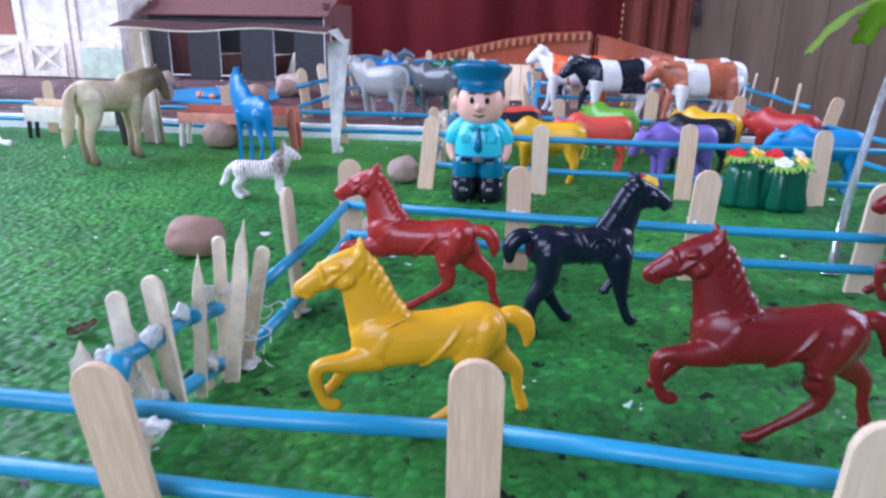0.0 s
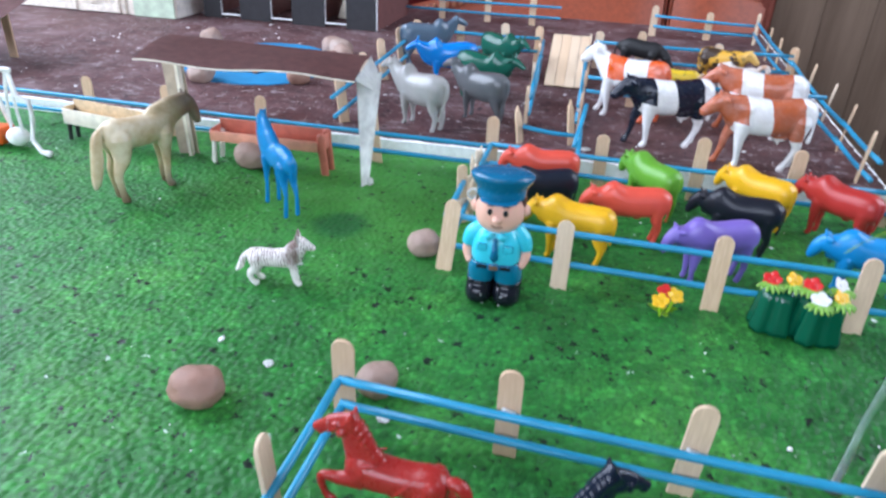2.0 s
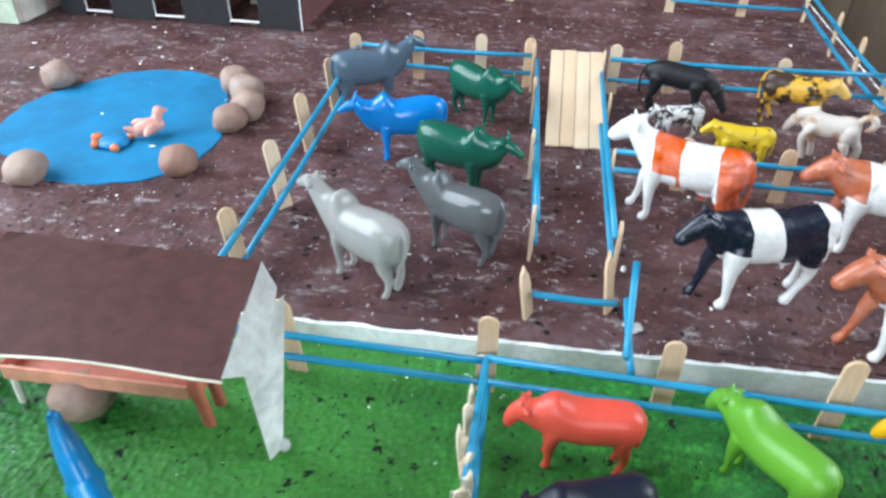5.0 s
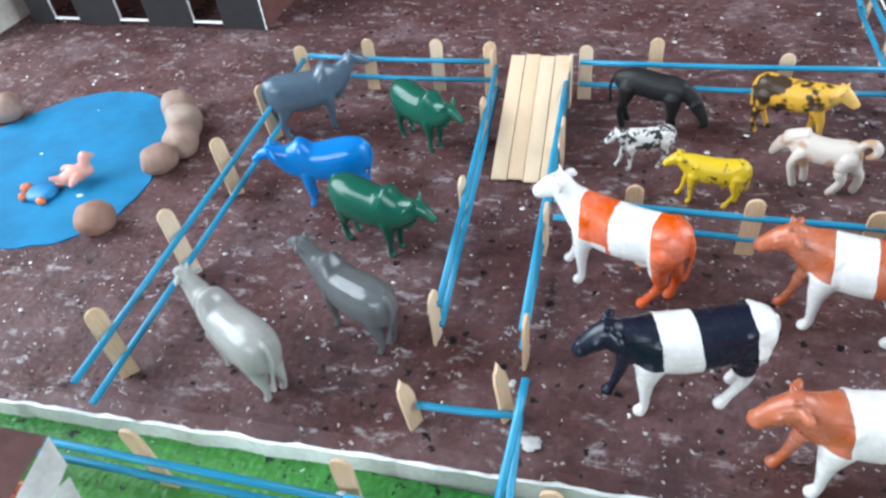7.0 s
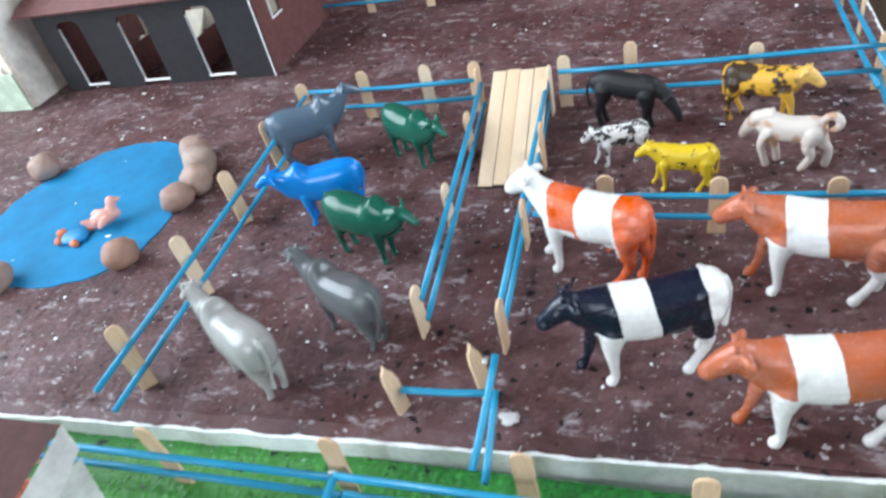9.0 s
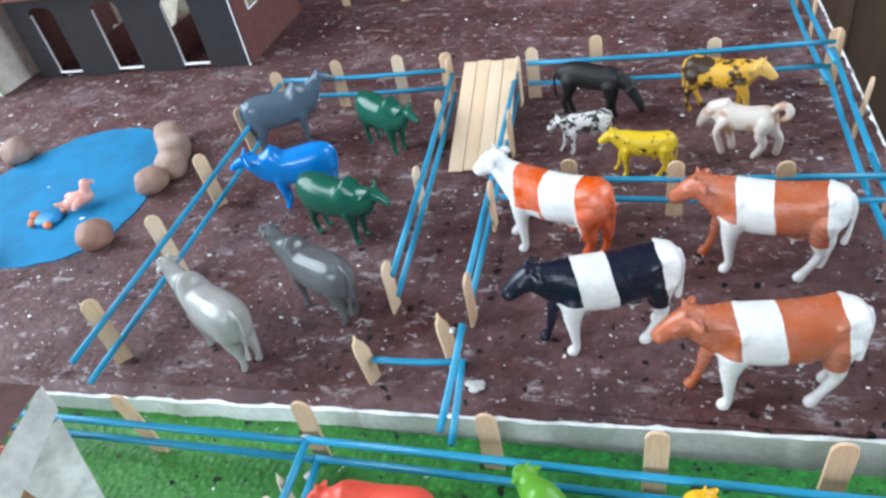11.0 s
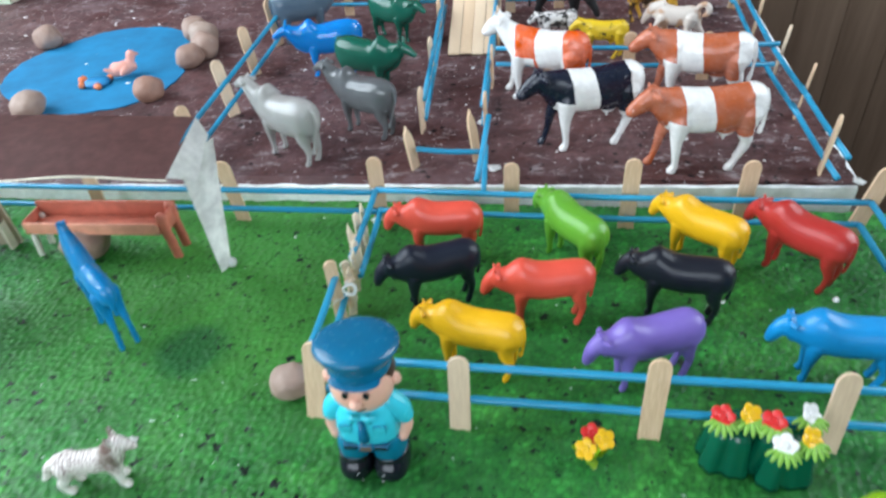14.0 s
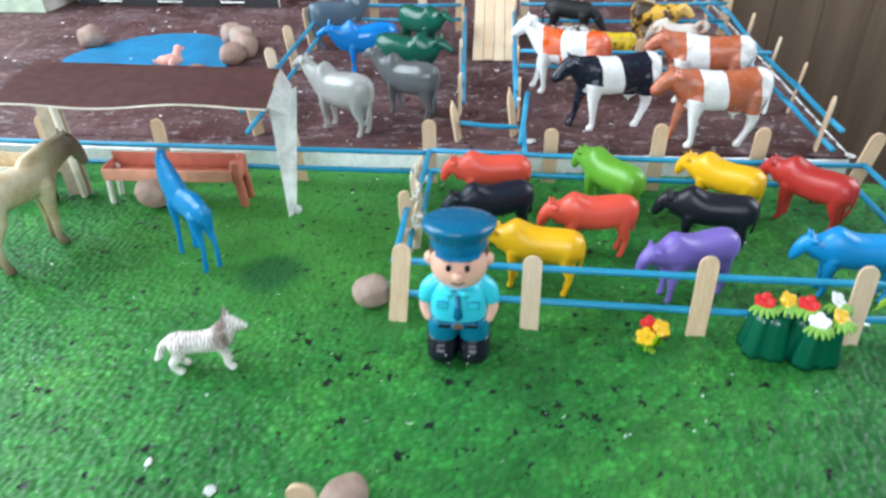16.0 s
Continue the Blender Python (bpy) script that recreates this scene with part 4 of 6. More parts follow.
def walking_horse_mould():
    c = [("loft", [(-2.05, 2.6, 3.3, 0.34), (-1.9, 2.4, 3.52, 0.54), (-1.45, 2.15, 3.68, 0.68), (-0.8, 2.3, 3.56, 0.62), (0, 2.26, 3.48, 0.62), (0.7, 2.22, 3.52, 0.63), (1.15, 2.22, 3.64, 0.6), (1.5, 2.4, 3.5, 0.46), (1.7, 2.65, 3.3, 0.32)]),
         ([(0.95, 0, 3.05), (1.35, 0, 3.8), (1.62, 0, 4.35), (1.85, 0, 4.62)], [0.8, 0.62, 0.5, 0.44], 0.52), ([(1.8, 0, 4.68), (2.35, 0, 4.5), (2.8, 0, 4.24), (3.0, 0, 4.14)], [0.42, 0.34, 0.26, 0.22], 0.7), ((2.05, 0, 4.36), (0.38, 0.3, 0.36)), ((2.92, 0, 4.08), (0.19, 0.2, 0.2))]
    c += both([(1.66, 0.18, 5.0), (1.64, 0.22, 5.28)], [0.14, 0.07])
    c += both([(2.22, 0.27, 4.56), (2.34, 0.28, 4.5)], [0.08, 0.06])
    c += locks([(1.7, 0, 5.04), (1.3, 0, 4.66), (1.0, 0, 4.2), (0.6, 0, 3.62)], 0.2, 10, (0.14, 0.3, -0.3))
    c += [([(1.05, -0.32, 2.5), (1.22, -0.4, 1.7), (1.35, -0.42, 0.95), (1.58, -0.42, 0.34), (1.78, -0.42, 0.12), (1.9, -0.42, 0.12)], [0.58, 0.35, 0.21, 0.18, 0.21, 0.15], 0.78), ([(1.1, 0.32, 2.5), (1.45, 0.4, 1.85), (1.52, 0.42, 1.5), (1.2, 0.42, 1.1), (1.12, 0.42, 0.98)], [0.46, 0.25, 0.18, 0.15, 0.17], 1.0)]
    c += [([(-1.35, -0.2, 2.75), (-1.5, -0.34, 1.9), (-1.98, -0.42, 1.2), (-2.1, -0.42, 0.45), (-2.0, -0.42, 0.12), (-1.9, -0.42, 0.12)], [0.68, 0.46, 0.27, 0.2, 0.23, 0.17], 0.74), ([(-1.25, 0.2, 2.75), (-1.05, 0.34, 1.85), (-1.08, 0.42, 1.2), (-0.6, 0.42, 0.42), (-0.3, 0.42, 0.12), (-0.2, 0.42, 0.12)], [0.66, 0.43, 0.26, 0.19, 0.22, 0.16], 0.74)]
    c += [([(-1.9, 0, 3.3), (-2.35, 0, 3.36), (-2.68, 0, 3.05), (-2.7, 0, 2.62)], [0.22, 0.28, 0.27, 0.17], 1.0)]
    c += [band(-0.42, -0.3, 0.63, 2.9, 0.66), band(-0.18, -0.3, 0.63, 2.88, 0.66, 0.05), band(0.72, 0.2, 0.64, 2.88, 0.66), band(0.9, 0.2, 0.63, 2.9, 0.7, 0.05)]
    c.append(([(2.42 + 0.1 * math.sin(a), 0.27 * math.cos(a), 4.38 + 0.33 * math.sin(a)) for a in (math.pi * k / 6 for k in range(13))], [0.05] * 13, 1.0))
    # saddle flap with a round mark
    c += both([(0.27 + 0.34 * math.cos(a), 0.61, 2.9 + 0.36 * math.sin(a)) for a in (math.pi * k / 6 for k in range(-5, 7))], [0.055] * 12)
    c += both([(0.27 + 0.14 * math.cos(a), 0.63, 2.9 + 0.16 * math.sin(a)) for a in (math.pi * k / 4 for k in range(9))], [0.045] * 9)
    return moulded("walking_horse_mould", c, 0.038, 4)


def big_horse_mould(low=0.0):
    """low: how far the neck is stretched forward and down."""
    c = [("loft", [(-3.3, 4.6, 5.5, 0.4), (-3.05, 4.1, 5.95, 0.75), (-2.4, 3.85, 6.2, 0.98), (-1.2, 3.75, 6.08, 1.0), (0.2, 3.65, 5.95, 1.0), (1.3, 3.7, 6.15, 0.98), (2.0, 3.9, 6.3, 0.88), (2.6, 4.3, 6.1, 0.68), (2.95, 4.8, 5.8, 0.45)]),
         ([(1.5, 0, 5.2), (2.5 + low * 0.35, 0, 6.1 - low * 0.25), (3.2 + low * 0.8, 0, 7.0 - low * 0.8)], [1.35, 1.1, 0.82], 0.58), ([(3.3 + low * 0.8, 0, 7.15 - low * 0.8), (3.85 + low * 0.8, 0, 6.55 - low * 0.9), (4.2 + low * 0.8, 0, 5.75 - low)], [0.7, 0.55, 0.38], 0.72), ((4.2 + low * 0.8, 0, 5.7 - low), (0.36, 0.32, 0.34))]
    c += both([(3.2 + low * 0.8, 0.24, 7.75 - low * 0.8), (3.2 + low * 0.8, 0.28, 8.15 - low * 0.8)], [0.18, 0.09])
    c += mane([(3.0 + low * 0.8, 0, 7.7 - low * 0.8), (2.2 + low * 0.4, 0, 7.1 - low * 0.4), (1.3, 0, 6.3)], 0.3, 0.12, 9)
    c += [([(1.6, 0.5, 4.4), (1.7, 0.6, 3.2), (1.75, 0.62, 1.9), (1.7, 0.62, 0.7), (1.9, 0.62, 0.13)], [0.75, 0.45, 0.29, 0.24, 0.34], 1.0), ([(1.5, -0.5, 4.4), (1.4, -0.6, 3.2), (1.35, -0.62, 1.9), (1.25, -0.62, 0.7), (1.45, -0.62, 0.13)], [0.75, 0.45, 0.29, 0.24, 0.34], 1.0)]
    c += [([(-2.3, 0.45, 4.8), (-2.2, 0.58, 3.4), (-2.65, 0.62, 2.2), (-2.5, 0.62, 0.8), (-2.3, 0.62, 0.13)], [0.95, 0.62, 0.33, 0.25, 0.34], 1.0), ([(-2.3, -0.45, 4.8), (-2.4, -0.58, 3.4), (-2.95, -0.62, 2.2), (-2.85, -0.62, 0.8), (-2.7, -0.62, 0.13)], [0.95, 0.62, 0.33, 0.25, 0.34], 1.0)]
    c += [([(-3.1, 0, 5.75), (-3.75, 0, 5.1), (-4.0, 0, 3.6), (-4.35, 0, 2.1), (-4.5, 0, 1.6)], [0.26, 0.38, 0.46, 0.36, 0.2], 1.0)]
    return moulded("big_horse_mould", c, 0.075, 4)


def slim_horse_mould():
    """A slender horse with a long raised neck and thin legs."""
    c = [([(-2.3, 0, 5.2), (-1.4, 0, 5.2), (0.3, 0, 5.1), (1.5, 0, 5.3), (2.0, 0, 5.4)], [1.05, 1.35, 1.25, 1.3, 1.15], 0.6),
         ([(1.5, 0, 5.4), (2.3, 0, 6.5), (2.6, 0, 7.6), (2.7, 0, 8.2)], [1.75, 1.55, 1.1, 0.62], 0.44), ([(2.6, 0, 8.15), (3.3, 0, 7.8), (3.9, 0, 7.2)], [0.5, 0.42, 0.3], 0.72)]
    c += both([(2.5, 0.2, 8.5), (2.45, 0.24, 8.95)], [0.16, 0.08])
    c += both([(1.5, 0.4, 4.7), (1.6, 0.5, 3.3), (1.6, 0.55, 1.8), (1.75, 0.6, 0.12)], [0.55, 0.3, 0.19, 0.22]) + both([(-1.9, 0.36, 4.8), (-2.1, 0.46, 3.3), (-2.5, 0.52, 2.1), (-2.3, 0.58, 0.12)], [0.66, 0.36, 0.2, 0.22])
    c += [([(-2.9, 0, 5.7), (-3.1, 0, 4.8), (-3.0, 0, 3.9)], [0.2, 0.26, 0.16], 1.0)]
    return moulded("slim_horse_mould", c, 0.08, 6)


def curly_horse_mould():
    """A small shaggy horse with its head held low and its tail curled over the rump."""
    c = [("loft", [(-1.95, 2.6, 3.6, 0.4), (-1.75, 2.3, 3.8, 0.62), (-1.2, 2.1, 3.9, 0.76), (-0.3, 2.0, 3.72, 0.78), (0.5, 1.95, 3.75, 0.76), (1.1, 2.0, 3.9, 0.7), (1.6, 2.2, 3.8, 0.56), (2.0, 2.45, 3.65, 0.42)]),
         ([(1.3, 0, 3.15), (1.95, 0, 3.15), (2.45, 0, 2.95)], [0.8, 0.66, 0.5], 0.62), ([(2.4, 0, 3.0), (2.8, 0, 2.45), (3.0, 0, 2.0)], [0.46, 0.36, 0.26], 0.75)]
    c += both([(2.3, 0.2, 3.4), (2.32, 0.3, 3.65)], [0.14, 0.08])
    c += locks([(2.4, 0, 3.5), (1.9, 0, 3.75), (1.3, 0, 3.95)], 0.3, 7, (-0.1, 0.3, -0.55))
    c += [([(1.2, 0.4, 2.7), (1.65, 0.45, 1.75), (1.5, 0.45, 0.9), (1.25, 0.45, 0.2)], [0.46, 0.3, 0.24, 0.25], 1.0), ([(1.1, -0.4, 2.7), (1.05, -0.45, 1.6), (0.85, -0.45, 0.8), (0.75, -0.45, 0.15)], [0.55, 0.33, 0.25, 0.27], 1.0)]
    c += [([(-1.4, 0.35, 2.9), (-1.2, 0.45, 1.9), (-1.45, 0.45, 1.2), (-1.0, 0.45, 0.2)], [0.66, 0.44, 0.27, 0.27], 1.0), ([(-1.5, -0.35, 2.9), (-1.9, -0.45, 1.9), (-2.35, -0.45, 1.3), (-2.25, -0.45, 0.2)], [0.66, 0.42, 0.27, 0.27], 1.0)]
    c += [([(-1.8, 0, 3.6), (-2.05, 0, 4.0), (-2.5, 0, 4.1), (-2.8, 0, 3.75), (-2.7, 0, 3.3), (-2.4, 0, 3.1)], [0.26, 0.26, 0.28, 0.28, 0.26, 0.18], 1.0)]
    return moulded("curly_horse_mould", c, 0.055, 4)


def grazing_cow_mould():
    c = [([(-3.0, 0, 4.4), (-2.0, 0, 4.5), (0, 0, 4.3), (1.6, 0, 4.35)], [1.0, 1.2, 1.25, 1.15], 0.8), ((1.2, 0, 5.0), (0.9, 0.6, 0.6)), ([(1.6, 0, 4.5), (2.8, 0, 4.0), (3.5, 0, 3.2)], [1.0, 0.75, 0.6], 0.7), ([(3.4, 0, 3.2), (4.0, 0, 2.4), (4.3, 0, 1.7)], [0.58, 0.46, 0.36], 0.8)]
    c += both([(3.3, 0.45, 3.5), (3.1, 0.95, 3.6)], [0.2, 0.12]) + both([(3.6, 0.3, 3.7), (3.9, 0.5, 4.0)], [0.13, 0.08])
    c += both([(1.4, 0.5, 3.8), (1.5, 0.6, 2.4), (1.4, 0.6, 1.2), (1.6, 0.6, 0.12)], [0.75, 0.4, 0.26, 0.3]) + both([(-2.5, 0.5, 4.0), (-2.7, 0.6, 2.6), (-3.1, 0.6, 1.6), (-2.7, 0.6, 0.12)], [0.85, 0.48, 0.28, 0.3])
    c += [([(-3.9, 0, 4.8), (-4.3, 0, 3.6), (-4.2, 0, 2.0)], [0.16, 0.13, 0.18], 1.0)]
    return moulded("grazing_cow_mould", c, 0.085, 6)


def dog_mould():
    """A small standing cat-like animal with a ruff and pointed ears."""
    c = [("loft", [(-1.62, 1.45, 2.0, 0.25), (-1.45, 1.2, 2.22, 0.42), (-0.9, 1.15, 2.25, 0.5), (-0.1, 1.12, 2.2, 0.5), (0.6, 1.1, 2.3, 0.52), (1.05, 1.2, 2.45, 0.48), (1.35, 1.45, 2.4, 0.34)]),
         ([(0.95, 0, 1.95), (1.3, 0, 2.35), (1.5, 0, 2.6)], [0.6, 0.56, 0.46], 0.85), ([(1.5, 0, 2.65), (1.85, 0, 2.5), (2.15, 0, 2.36)], [0.42, 0.32, 0.2], 0.85), ((1.2, 0, 1.85), (0.4, 0.42, 0.55))]
    c += both([(1.36, 0.25, 2.95), (1.32, 0.3, 3.2), (1.3, 0.32, 3.42)], [0.16, 0.12, 0.05])
    c += [([(0.85, 0.28, 1.6), (0.9, 0.33, 0.95), (0.86, 0.34, 0.4), (1.04, 0.34, 0.15)], [0.32, 0.22, 0.18, 0.2], 1.0), ([(0.9, -0.28, 1.6), (1.1, -0.33, 0.95), (1.12, -0.34, 0.4), (1.3, -0.34, 0.15)], [0.32, 0.22, 0.18, 0.2], 1.0)]
    c += [([(-1.05, 0.26, 1.7), (-1.0, 0.33, 1.15), (-1.35, 0.34, 0.75), (-1.2, 0.34, 0.3), (-1.0, 0.34, 0.15)], [0.44, 0.32, 0.2, 0.17, 0.2], 1.0), ([(-1.1, -0.26, 1.7), (-1.15, -0.33, 1.15), (-1.5, -0.34, 0.75), (-1.4, -0.34, 0.3), (-1.2, -0.34, 0.15)], [0.44, 0.32, 0.2, 0.17, 0.2], 1.0)]
    c += [([(-1.55, 0, 1.95), (-1.9, 0, 1.6), (-2.1, 0, 1.1), (-2.3, 0, 0.85)], [0.18, 0.2, 0.2, 0.14], 1.0)]
    return moulded("dog_mould", c, 0.045, 3)


BULL, COW, HEADUP, GRAZER, ZEBU, PROUD = bull_mould(), cow_mould(), cow_mould(0.65), grazing_cow_mould(), zebu_mould(), zebu_mould(0.6)
HORSE, WALKER, BIG_HORSE, LOW_HORSE, CURLY, DOG = horse_mould(), walking_horse_mould(), slim_horse_mould(), big_horse_mould(1.3), curly_horse_mould(), dog_mould()


def stand(hind, fore, z=0.0, mid=0.0):
    """The pose of an animal from where its hind and fore feet stand."""
    h, f = Vector(hind), Vector(fore)
    d = (f - h).normalized()
    c = (h + f) / 2 + d * mid
    return at(c.x, c.y, z, math.degrees(math.atan2(d.y, d.x)))


RED, CRIMSON, YELLOW, LIME = (0.70, 0.085, 0.052), (0.175, 0.010, 0.011), (0.78, 0.42, 0.008), (0.12, 0.35, 0.03)
for label, c, hind, fore in (
    ("coral red", RED, (6.7, 55.3), (3.2, 55.2)), ("lime green", LIME, (14.1, 53.5), (11.5, 56.7)), ("yellow", YELLOW, (21.8, 54.2), (18.7, 56.6)), ("dark red", (0.42, 0.03, 0.025), (26.9, 53.3), (24.1, 56.0)),
    ("black", (0.010, 0.014, 0.026), (6.9, 51.7), (3.6, 50.5)), ("coral red", RED, (13.1, 50.2), (9.7, 49.8)), ("black", (0.010, 0.012, 0.019), (20.2, 50.6), (16.8, 51.3)),
    ("yellow", YELLOW, (9.6, 45.8), (6.3, 46.5)), ("purple", (0.19, 0.13, 0.46), (18.2, 46.8), (14.8, 45.5)), ("blue", (0.008, 0.25, 0.58), (27.3, 46.6), (23.5, 47.0)),
):
    toy("toy_bull", BULL, plastic("bull_plastic", c, 0.36), stand(hind, fore, 0, 0.45), label + " plastic toy humped bull on the green board", "toy animal", "bulls in the green pen", 1.06 if label in ("lime green", "dark red") else 1.02)

RUST, CREAMY, INK, ORANGE = (0.46, 0.12, 0.052), (0.80, 0.79, 0.77), (0.008, 0.012, 0.026), (0.70, 0.105, 0.018)
belt_rust = banded("rust_and_white_paint", [(0, CREAMY), (0.25, RUST), (0.46, CREAMY), (0.615, RUST)])
belt_black = banded("black_and_white_paint", [(0, CREAMY), (0.25, INK), (0.45, CREAMY), (0.60, INK)])
belt_orange = banded("orange_and_white_paint", [(0, ORANGE), (0.30, CREAMY), (0.49, ORANGE), (0.64, CREAMY)])
Z = 1.5
toy("toy_cow", COW, belt_black, stand((15.7, 67.6), (11.7, 66.4), Z), "black toy cow with white belt and rump", "toy animal", "belted cows", 0.97)
toy("toy_cow", COW, belt_rust, stand((23.2, 64.3), (18.8, 63.7), Z), "rust brown toy cow with white belt and rump", "toy animal", "belted cows", 0.97)
toy("toy_cow", COW, belt_rust, stand((24.1, 72.7), (19.7, 73.4), Z), "rust brown toy cow with white belt and rump", "toy animal", "belted cows", 0.97)
toy("toy_cow", HEADUP, belt_orange, stand((12.5, 73.4), (8.2, 75.0), Z), "white toy cow with orange bands and raised head", "toy animal", "belted cows", 0.97)


def spotted(name, base, spot, size=0.9, cut=0.56, head=None, rough=0.4):
    """Patches over the body; head: the colour of the face, which has none."""
    m = Mat(name, rough)
    c = m.mix(m.ramp(m.noise(size, 2), [(cut, (0, 0, 0)), (cut + 0.05, (1, 1, 1))]), base, spot)
    if head:
        sep = m.node("ShaderNodeSeparateXYZ")
        m.link(m.co, sep.inputs[0])
        c = m.mix(m.ramp(m.math("MULTIPLY", sep.outputs["X"], 10.0), [(0.22, (0, 0, 0)), (0.32, (0.9, 0.9, 0.9))]), c, head)
    m.colour(c)
    m.normal(m.bump(m.noise(2.5), 0.04, 0.5))
    return m.m


toy("toy_cow", GRAZER, plastic("black_cow_plastic", (0.012, 0.012, 0.013), 0.5), stand((10.0, 90.8), (14.4, 89.4), Z), "small black grazing toy cow", "toy animal", "small animals in the far pen", 0.8)
toy("toy_cow", COW, spotted("yellow_black_spots", (0.72, 0.40, 0.045), (0.05, 0.028, 0.016), 0.55, 0.49, (0.74, 0.46, 0.12)), stand((19.7, 91.0), (22.8, 90.0), Z), "yellow toy cow with black patches", "toy animal", "small animals in the far pen", 0.7)
toy("toy_horse", CURLY, spotted("cream_tan_paint", (0.64, 0.57, 0.51), (0.50, 0.31, 0.20), 0.4, 0.5, (0.40, 0.31, 0.26)), stand((23.6, 84.2), (20.6, 85.2), Z), "cream toy horse with a curled tail", "toy animal", "small animals in the far pen", 0.95)
toy("toy_calf", COW, spotted("white_black_spots", (0.72, 0.7, 0.68), (0.03, 0.03, 0.03), 1.2, 0.51), stand((12.9, 86.0), (10.0, 85.2), Z), "white toy calf with black spots", "toy animal", "small animals in the far pen", 0.5)
toy("toy_calf", COW, spotted("yellow_spots", (0.70, 0.48, 0.02), (0.04, 0.03, 0.02), 1.2, 0.62), stand((17.2, 82.2), (13.8, 82.6), Z), "yellow toy calf with dark spots", "toy animal", "small animals in the far pen", 0.55)
toy("toy_zebu", PROUD, plastic("milky_grey_plastic", (0.42, 0.42, 0.40), 0.09, 0.15, 0.7), stand((-5.8, 63.7), (-9.6, 65.8), Z, 0.1), "milky grey glossy toy zebu", "toy animal", "zebus in the brown pen", 1.0)
toy("toy_zebu", PROUD, plastic("smoky_grey_plastic", (0.16, 0.172, 0.18), 0.09, 0.3, 0.6), stand((-0.8, 67.5), (-4.9, 69.5), Z, 0.1), "smoky grey glossy toy zebu", "toy animal", "zebus in the brown pen", 0.94)
toy("toy_zebu", PROUD, plastic("slate_blue_plastic", (0.13, 0.19, 0.25), 0.09, 0.25, 0.6), stand((-14.6, 86.5), (-10.8, 88.8), Z), "slate blue glossy toy zebu", "toy animal", "zebus in the brown pen")
toy("toy_zebu", ZEBU, plastic("royal_blue_plastic", (0.006, 0.21, 0.60), 0.14, 0, 0.4), stand((-6.8, 79.8), (-10.6, 78.7), Z), "royal blue glossy toy cow", "toy animal", "zebus in the brown pen", 0.94)
toy("toy_zebu", ZEBU, plastic("bottle_green_plastic", (0.008, 0.10, 0.065), 0.2), stand((-5.4, 75.9), (-1.6, 74.6), Z), "bottle green toy zebu", "toy animal", "zebus in the brown pen", 0.95)
toy("toy_zebu", ZEBU, plastic("bottle_green_plastic", (0.008, 0.10, 0.065), 0.2), stand((-5.4, 87.6), (-2.0, 85.3), Z), "bottle green toy zebu", "toy animal", "zebus in the brown pen", 0.9)

def tan_paint():
    m = Mat("tan_horse_paint", 0.4)
    sep = m.node("ShaderNodeSeparateXYZ")
    m.link(m.co, sep.inputs[0])
    rng = m.node("ShaderNodeMapRange", **{"From Min": 0.0, "From Max": 0.05})
    m.link(sep.outputs["X"], rng.inputs["Value"])
    body = m.ramp(m.noise(0.6), [(0.3, (0.42, 0.29, 0.14)), (0.5, (0.58, 0.46, 0.28)), (0.7, (0.72, 0.63, 0.46))])
    c = m.mix(m.ramp(rng.outputs[0], [(0.42, (0, 0, 0)), (0.8, (0.85, 0.85, 0.85))]), body, (0.10, 0.068, 0.048))
    foot = m.node("ShaderNodeMapRange", **{"From Min": 0.026, "From Max": 0.0})
    m.link(sep.outputs["Z"], foot.inputs["Value"])
    m.colour(m.mix(m.ramp(foot.outputs[0], [(0.3, (0, 0, 0)), (0.9, (0.8, 0.8, 0.8))]), c, (0.09, 0.045, 0.025)))
    m.normal(m.bump(m.noise(1.8), 0.05, 0.5))
    return m.m


toy("toy_horse", HORSE, plastic("yellow_plastic", (0.78, 0.39, 0.006), 0.3), at(4.8, 14.9, 0, 199), "yellow galloping plastic toy horse with a saddle line", "toy animal", "horses in the near pen", 0.93)
toy("toy_horse", HORSE, plastic("crimson_plastic", CRIMSON, 0.27), at(13.25, 16.0, 0, 186), "dark red galloping plastic toy horse", "toy animal", "horses in the near pen")
toy("toy_horse", HORSE, plastic("red_plastic", (0.36, 0.025, 0.02), 0.27), at(3.3, 22.9, 0, 176), "red galloping plastic toy horse", "toy animal", "horses in the near pen", 0.95)
toy("toy_horse", HORSE, plastic("crimson_plastic", CRIMSON, 0.27), at(21.9, 24.2, 0, 184), "dark red galloping plastic toy horse", "toy animal", "horses in the near pen")
toy("toy_horse", WALKER, plastic("black_horse_plastic", (0.007, 0.012, 0.026), 0.17), at(9.1, 22.2, 0, 24), "black walking plastic toy horse", "toy animal", "horses in the near pen")
toy("toy_horse", LOW_HORSE, tan_paint(), at(-23.6, 47.4, 0, 72), "olive tan toy horse with a darker neck", "toy animal", "", 0.95)
toy("toy_horse", BIG_HORSE, plastic("blue_horse_plastic", (0.004, 0.23, 0.54), 0.3, 0.15), at(-13.0, 47.4, 0, 140), "bright blue translucent toy horse", "toy animal", "", 0.77)


